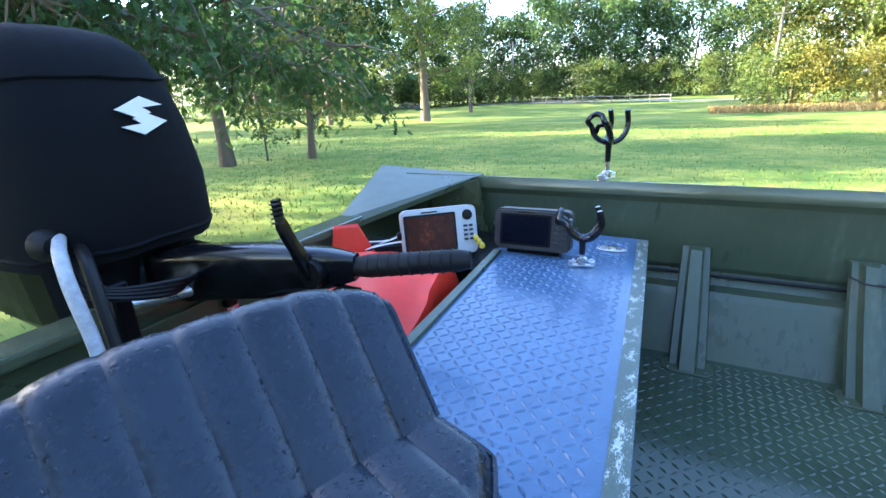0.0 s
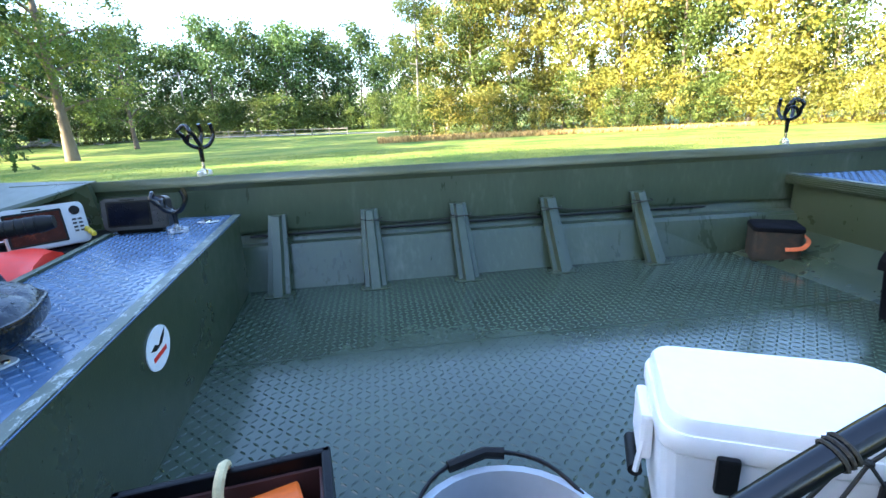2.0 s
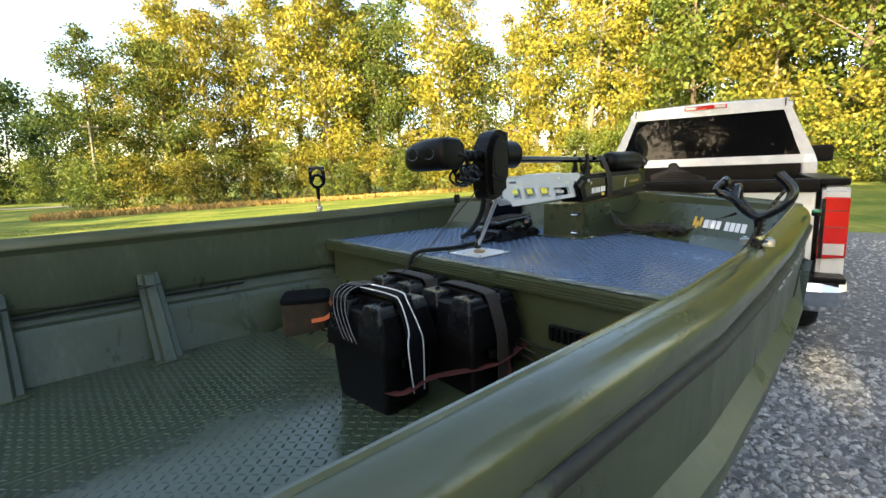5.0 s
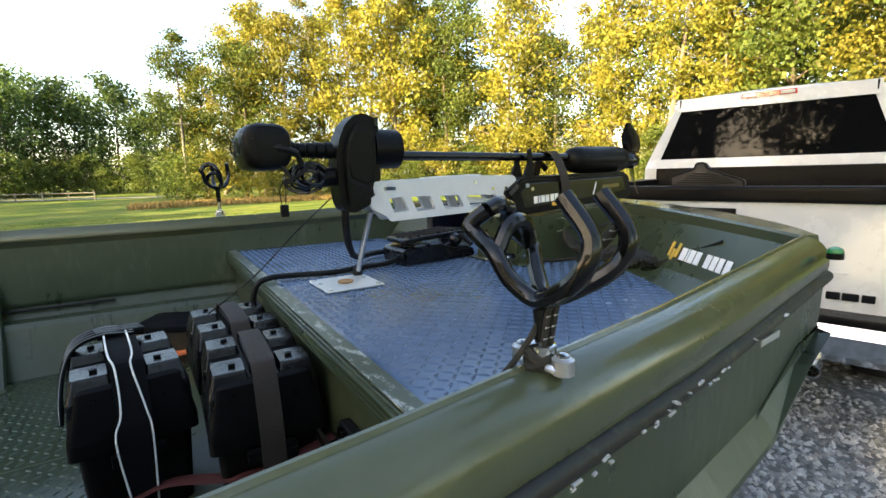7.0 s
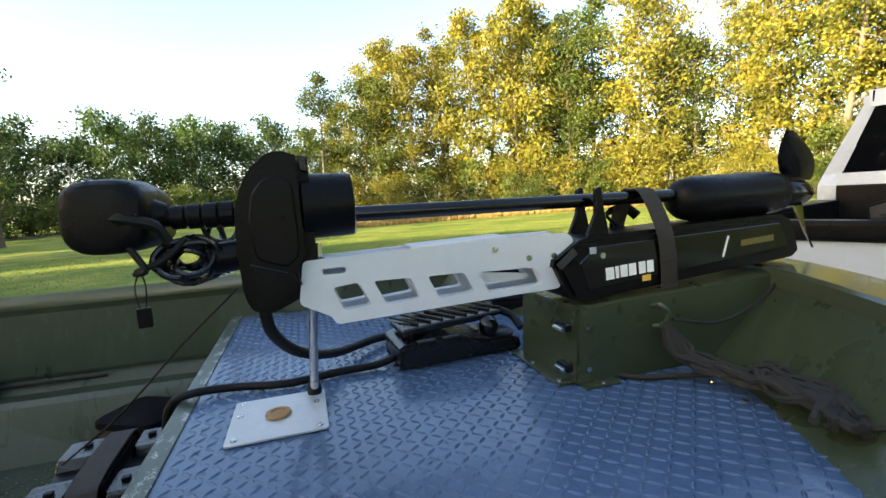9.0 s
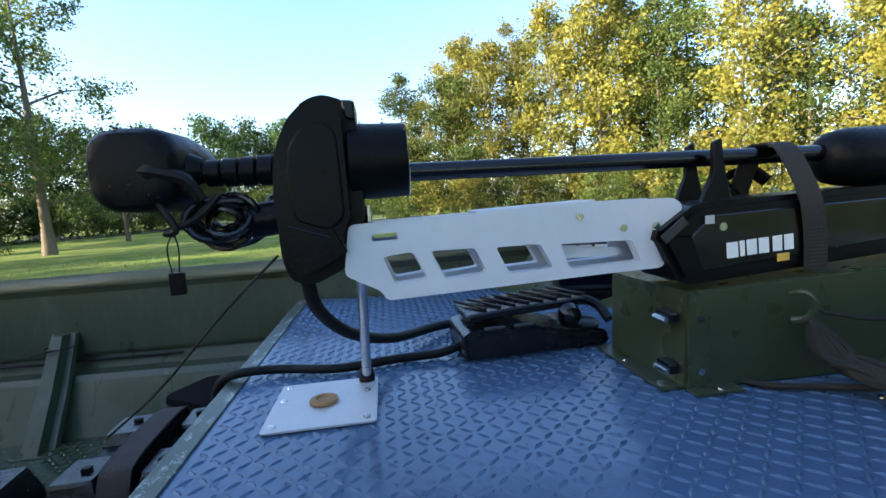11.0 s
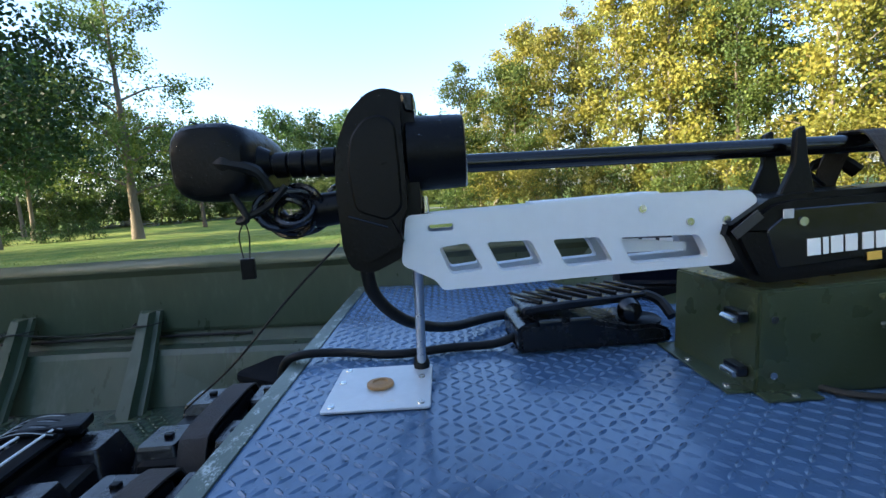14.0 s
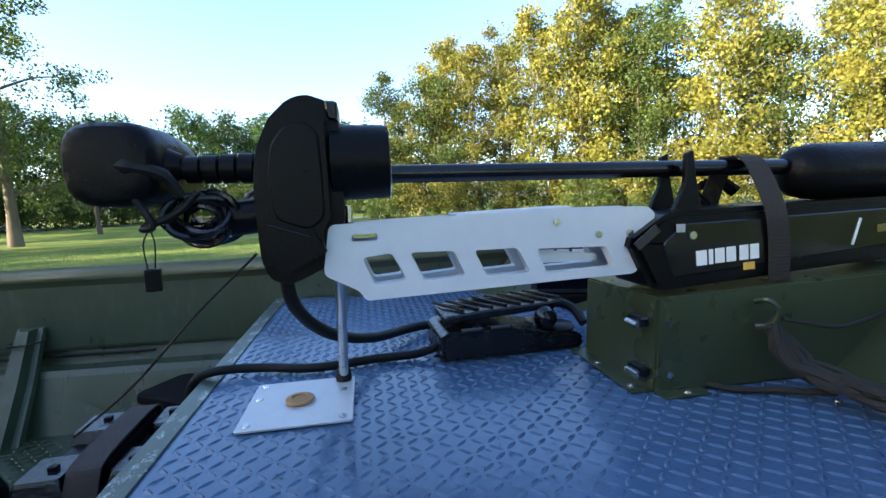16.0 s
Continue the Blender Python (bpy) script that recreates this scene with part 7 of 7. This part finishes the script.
utility_pole(-29.5, 84, 10.5, "weathered wooden utility pole by the lane")
utility_pole(6.2, 58, 9.0, "weathered wooden utility pole before the woods")
pw = thing("power_line", "two thin overhead cables", "power line", (-9, 20, 14))
for o in (0.0, 0.35):
    part("cable", tube([(-9 + o - 28 * f, -14 + 92 * f, 13.6 + o - 3.4 * f - 6 * f * (1 - f)) for f in [k / 16 for k in range(17)]], 0.012, 5), RUBBER, pw)
fence = thing("rail_fence", "weathered wooden rail fence along the lane", "fence", (-14, 74, ground_z(-14, 74)))
fx = [(-24 + 2.6 * k, 78 - 0.9 * k) for k in range(9)]
for x, y in fx:
    part("post", box((x, y, ground_z(x, y) + 0.55), (0.14, 0.14, 1.2), 0.02), POLE_WOOD, fence)
for (x0, y0), (x1, y1) in zip(fx, fx[1:]):
    for hh in (0.45, 0.95):
        part("rail", rod((x0, y0, ground_z(x0, y0) + hh), (x1, y1, ground_z(x1, y1) + hh), 0.055, 6), POLE_WOOD, fence)
bp_ = thing("brush_pile", "heap of grey cut branches on the far lawn", "brush pile", (-45, 72, ground_z(-45, 72)))
for k in range(60):
    x, y = -45 + rr.gauss(0, 2.6), 72 + rr.gauss(0, 1.0)
    hgt = max(0.15, 1.5 - abs(x + 45) * 0.32) * rr.uniform(0.3, 1.0)
    a = rr.uniform(0, 6.28)
    z = ground_z(x, y)
    part("branch", tube([(x, y, z + hgt), (x + math.cos(a) * 1.2, y + math.sin(a) * 0.6, z + hgt * rr.uniform(0.3, 1.1))], [0.09, 0.04], 5), POLE_WOOD, bp_)
bed = make_tree("shrub", "low flowering shrub in the lawn bed", 1.6, 1.5, 0.0, 40, 0.5, 26, 0.16, LEAF_DARK, BARK, 41, trunk=0.04, group="shrubs in the lawn bed", category="shrub")
bed.matrix_world = pose(-36, 42, ground_z(-36, 42))
for k, (x, y) in enumerate(((-34, 43.5), (-38, 41), (-32.5, 45), (-40, 40), (-31, 46))):
    copy_thing(bed, pose(x, y, ground_z(x, y), 0, 0, 70 * k))


# oak whose boughs hang over the stern
def oak_leaf(L):
    """Half outline of a lobed leaf, out and back."""
    half = [(0, 0.02), (0.16, 0.05), (0.26, 0.20), (0.38, 0.08), (0.52, 0.30), (0.62, 0.10), (0.78, 0.22), (0.86, 0.07), (1.0, 0.0)]
    return [(u * L, v * L) for u, v in half]


oak = thing("oak_tree", "large oak with dark lobed leaves over the stern", "tree", (-9.2, 1.0, 0.0))
limbs = [[(-9.2, 1.0, 4.2), (-7.4, 2.6, 4.0), (-5.6, 4.3, 3.1), (-4.3, 5.6, 2.25)], [(-9.2, 1.0, 3.6), (-7.8, 3.0, 3.3), (-6.2, 5.0, 2.5), (-5.0, 6.3, 1.95)],
         [(-9.2, 1.0, 5.0), (-7.0, 1.8, 4.4), (-5.6, 3.0, 3.5), (-4.6, 4.0, 2.8)], [(-9.2, 1.0, 3.2), (-8.4, 3.2, 3.1), (-7.6, 5.2, 2.6), (-6.8, 6.4, 2.1)],
         [(-9.2, 1.0, 4.0), (-8.0, 1.9, 3.6), (-6.6, 2.6, 3.0), (-5.4, 3.2, 2.5)], [(-9.2, 1.0, 3.4), (-8.6, 2.4, 3.2), (-7.6, 3.6, 2.8), (-6.6, 4.6, 2.3)], [(-9.2, 1.0, 6.0), (-8.0, 2.4, 7.0), (-6.5, 3.8, 7.2), (-5.0, 5.0, 6.8)], [(-9.2, 1.0, 6.0), (-10.5, -0.5, 7.2), (-11.5, -2, 7.6), (-12.5, -3, 7.4)],
         [(-9.2, 1.0, 7.0), (-9.0, 0.5, 9.0), (-8.6, 0.0, 10.5), (-8.5, -0.2, 11.5)], [(-9.2, 1.0, 5.5), (-7.8, -0.6, 6.6), (-6.6, -2.0, 7.0), (-5.6, -3.0, 6.8)]]
bm = tube([(-9.2, 1.0, -0.3), (-9.2, 1.0, 1.5), (-9.15, 1.0, 4.0), (-9.2, 1.0, 7.2)], [0.48, 0.36, 0.32, 0.18], 12)
spray, radii = [], []
ro = np.random.default_rng(8)
for i, lm in enumerate(limbs):
    lp = smooth_path(lm, 6)
    tube(lp, [0.13 * (1 - 0.85 * k / (len(lp) - 1)) for k in range(len(lp))], 7, bm)
    for k in range(5, len(lp)):
        for q in range(4 if i < 6 else 2):
            d = Vector(ro.normal(size=3))
            d.normalize()
            e = lp[k] + d * float(ro.uniform(0.5, 1.25)) * (0.5 + 0.5 * k / len(lp)) + Vector((0, 0, -0.30))
            tube([lp[k], lp[k].lerp(e, 0.5) + Vector((0, 0, 0.06)), e], [0.022, 0.014, 0.006], 4, bm)
            spray.append((lp[k], e))
part("trunk", bm, BARK, oak, smooth=True)
verts, faces = [], []
lf = oak_leaf(1.0)
for a_, e in spray:
    for q in range(34 if len(a_) and a_.z < 5.0 and a_.y > 1.2 else 10):
        f = float(ro.uniform(0.25, 1.05))
        c = a_.lerp(e, f) + Vector(ro.normal(size=3) * 0.13)
        d = Vector(ro.normal(size=3)) * 0.8 + (e - a_).normalized() * 0.8 + Vector((0, 0, -0.55))
        d.normalize()
        s_ = d.cross(Vector(ro.normal(size=3))).normalized()
        n_ = d.cross(s_)
        L = float(ro.uniform(0.10, 0.17))
        i0 = len(verts)
        for u, v in lf:
            verts.append(c + d * u * L - n_ * (0.25 * L * u * u))
            verts.append(c + d * (u * L) + s_ * (v * L) + n_ * (0.10 * v * L - 0.25 * L * u * u))
            verts.append(c + d * (u * L) - s_ * (v * L) + n_ * (0.10 * v * L - 0.25 * L * u * u))
        for k in range(len(lf) - 1):
            p, q2 = i0 + 3 * k, i0 + 3 * k + 3
            faces.append((p, q2, q2 + 1, p + 1))
            faces.append((p, p + 2, q2 + 2, q2))
me = bpy.data.meshes.new("crown")
base_inv = BASE[oak].translation
me.from_pydata([tuple(v - base_inv) for v in verts], [], faces)
me.materials.append(LEAF_OAK)
crown = new("crown", me)
crown.parent = oak
tagged(crown, "lobed dark green oak leaves")


# ---- rain drops on the decks and the near gunwale ----
def rain_drops(name, points, parent, label):
    """Low domes of water: one for each (x, y, z, radius)."""
    p = np.array(points, float)
    ring = [(math.cos(2 * math.pi * k / 7), math.sin(2 * math.pi * k / 7)) for k in range(7)]
    prof = np.array([(c, s, 0.0) for c, s in ring] + [(c * 0.72, s * 0.72, 0.36) for c, s in ring] + [(0, 0, 0.52)])
    v = (prof[None] * p[:, None, 3:4] + p[:, None, :3]).reshape(-1, 3)
    f = []
    for n in range(len(p)):
        o = 15 * n
        for k in range(7):
            j = (k + 1) % 7
            f.append((o + k, o + j, o + 7 + j, o + 7 + k))
            f.append((o + 7 + k, o + 7 + j, o + 14))
    v -= np.array(BASE[boat].translation)
    ob = raw_mesh(name, v, f, WATER, parent, "stuff", label)
    ob.data.polygons.foreach_set("use_smooth", [True] * len(ob.data.polygons))
    return ob


def beads(ob, n, seed, up=-0.3, r0=0.0011, r1=0.0030):
    """Beads of water scattered over the skin of a part, where it does not face down."""
    rb = random.Random(seed)
    me = ob.data
    tris = []
    for f in me.polygons:
        if f.normal.z > up:
            vs = [me.vertices[i].co for i in f.vertices]
            for k in range(1, len(vs) - 1):
                tris.append((vs[0], vs[k], vs[k + 1], f.normal))
    areas = [((b - a).cross(c - a)).length for a, b, c, _ in tris]
    verts, faces = [], []
    for a, b, c, nn in rb.choices(tris, areas, k=n):
        u, v = rb.random(), rb.random()
        if u + v > 1:
            u, v = 1 - u, 1 - v
        p = a + (b - a) * u + (c - a) * v
        r = min(r1, r0 * rb.lognormvariate(0, 0.4))
        e1 = nn.orthogonal().normalized()
        e2 = nn.cross(e1)
        o = len(verts)
        for q, h in ((1.0, -0.1), (0.74, 0.42)):
            for k in range(6):
                t = k * math.pi / 3
                verts.append(p + (e1 * math.cos(t) + e2 * math.sin(t)) * (r * q) + nn * (r * h))
        verts.append(p + nn * (r * 0.62))
        for k in range(6):
            j = (k + 1) % 6
            faces.append((o + k, o + j, o + 6 + j, o + 6 + k))
            faces.append((o + 6 + k, o + 6 + j, o + 12))
    w = raw_mesh("rain_water", verts, faces, WATER, ob, "stuff", "beads of rain water")
    w.data.polygons.foreach_set("use_smooth", [True] * len(w.data.polygons))


for ob, n in ((hs, 900), (hd, 500), (pod, 500), (drive, 350), (bc, 500), (cushion, 500), (back, 700), (bx, 350)):
    beads(ob, n, n)

rd = random.Random(12)
pts = []
while len(pts) < 3600:
    x, y = rd.uniform(3.0, 4.1), rd.uniform(0.03, 1.93)
    if x < deck_x(y - CY) - 0.02:
        pts.append((x, y, FRONT_Z, min(0.0045, rd.lognormvariate(-6.35, 0.45))))
rain_drops("rain_water", pts, boat, "beads of rain water on the bow deck")
pts = []
for _ in range(1500):
    x, y = rd.uniform(-0.43, -0.04), rd.uniform(0.05, 1.7)
    pts.append((*slant((x, y)), REAR_Z, min(0.0045, rd.lognormvariate(-6.35, 0.45))))
rain_drops("rain_water", pts, boat, "beads of rain water on the stern deck")
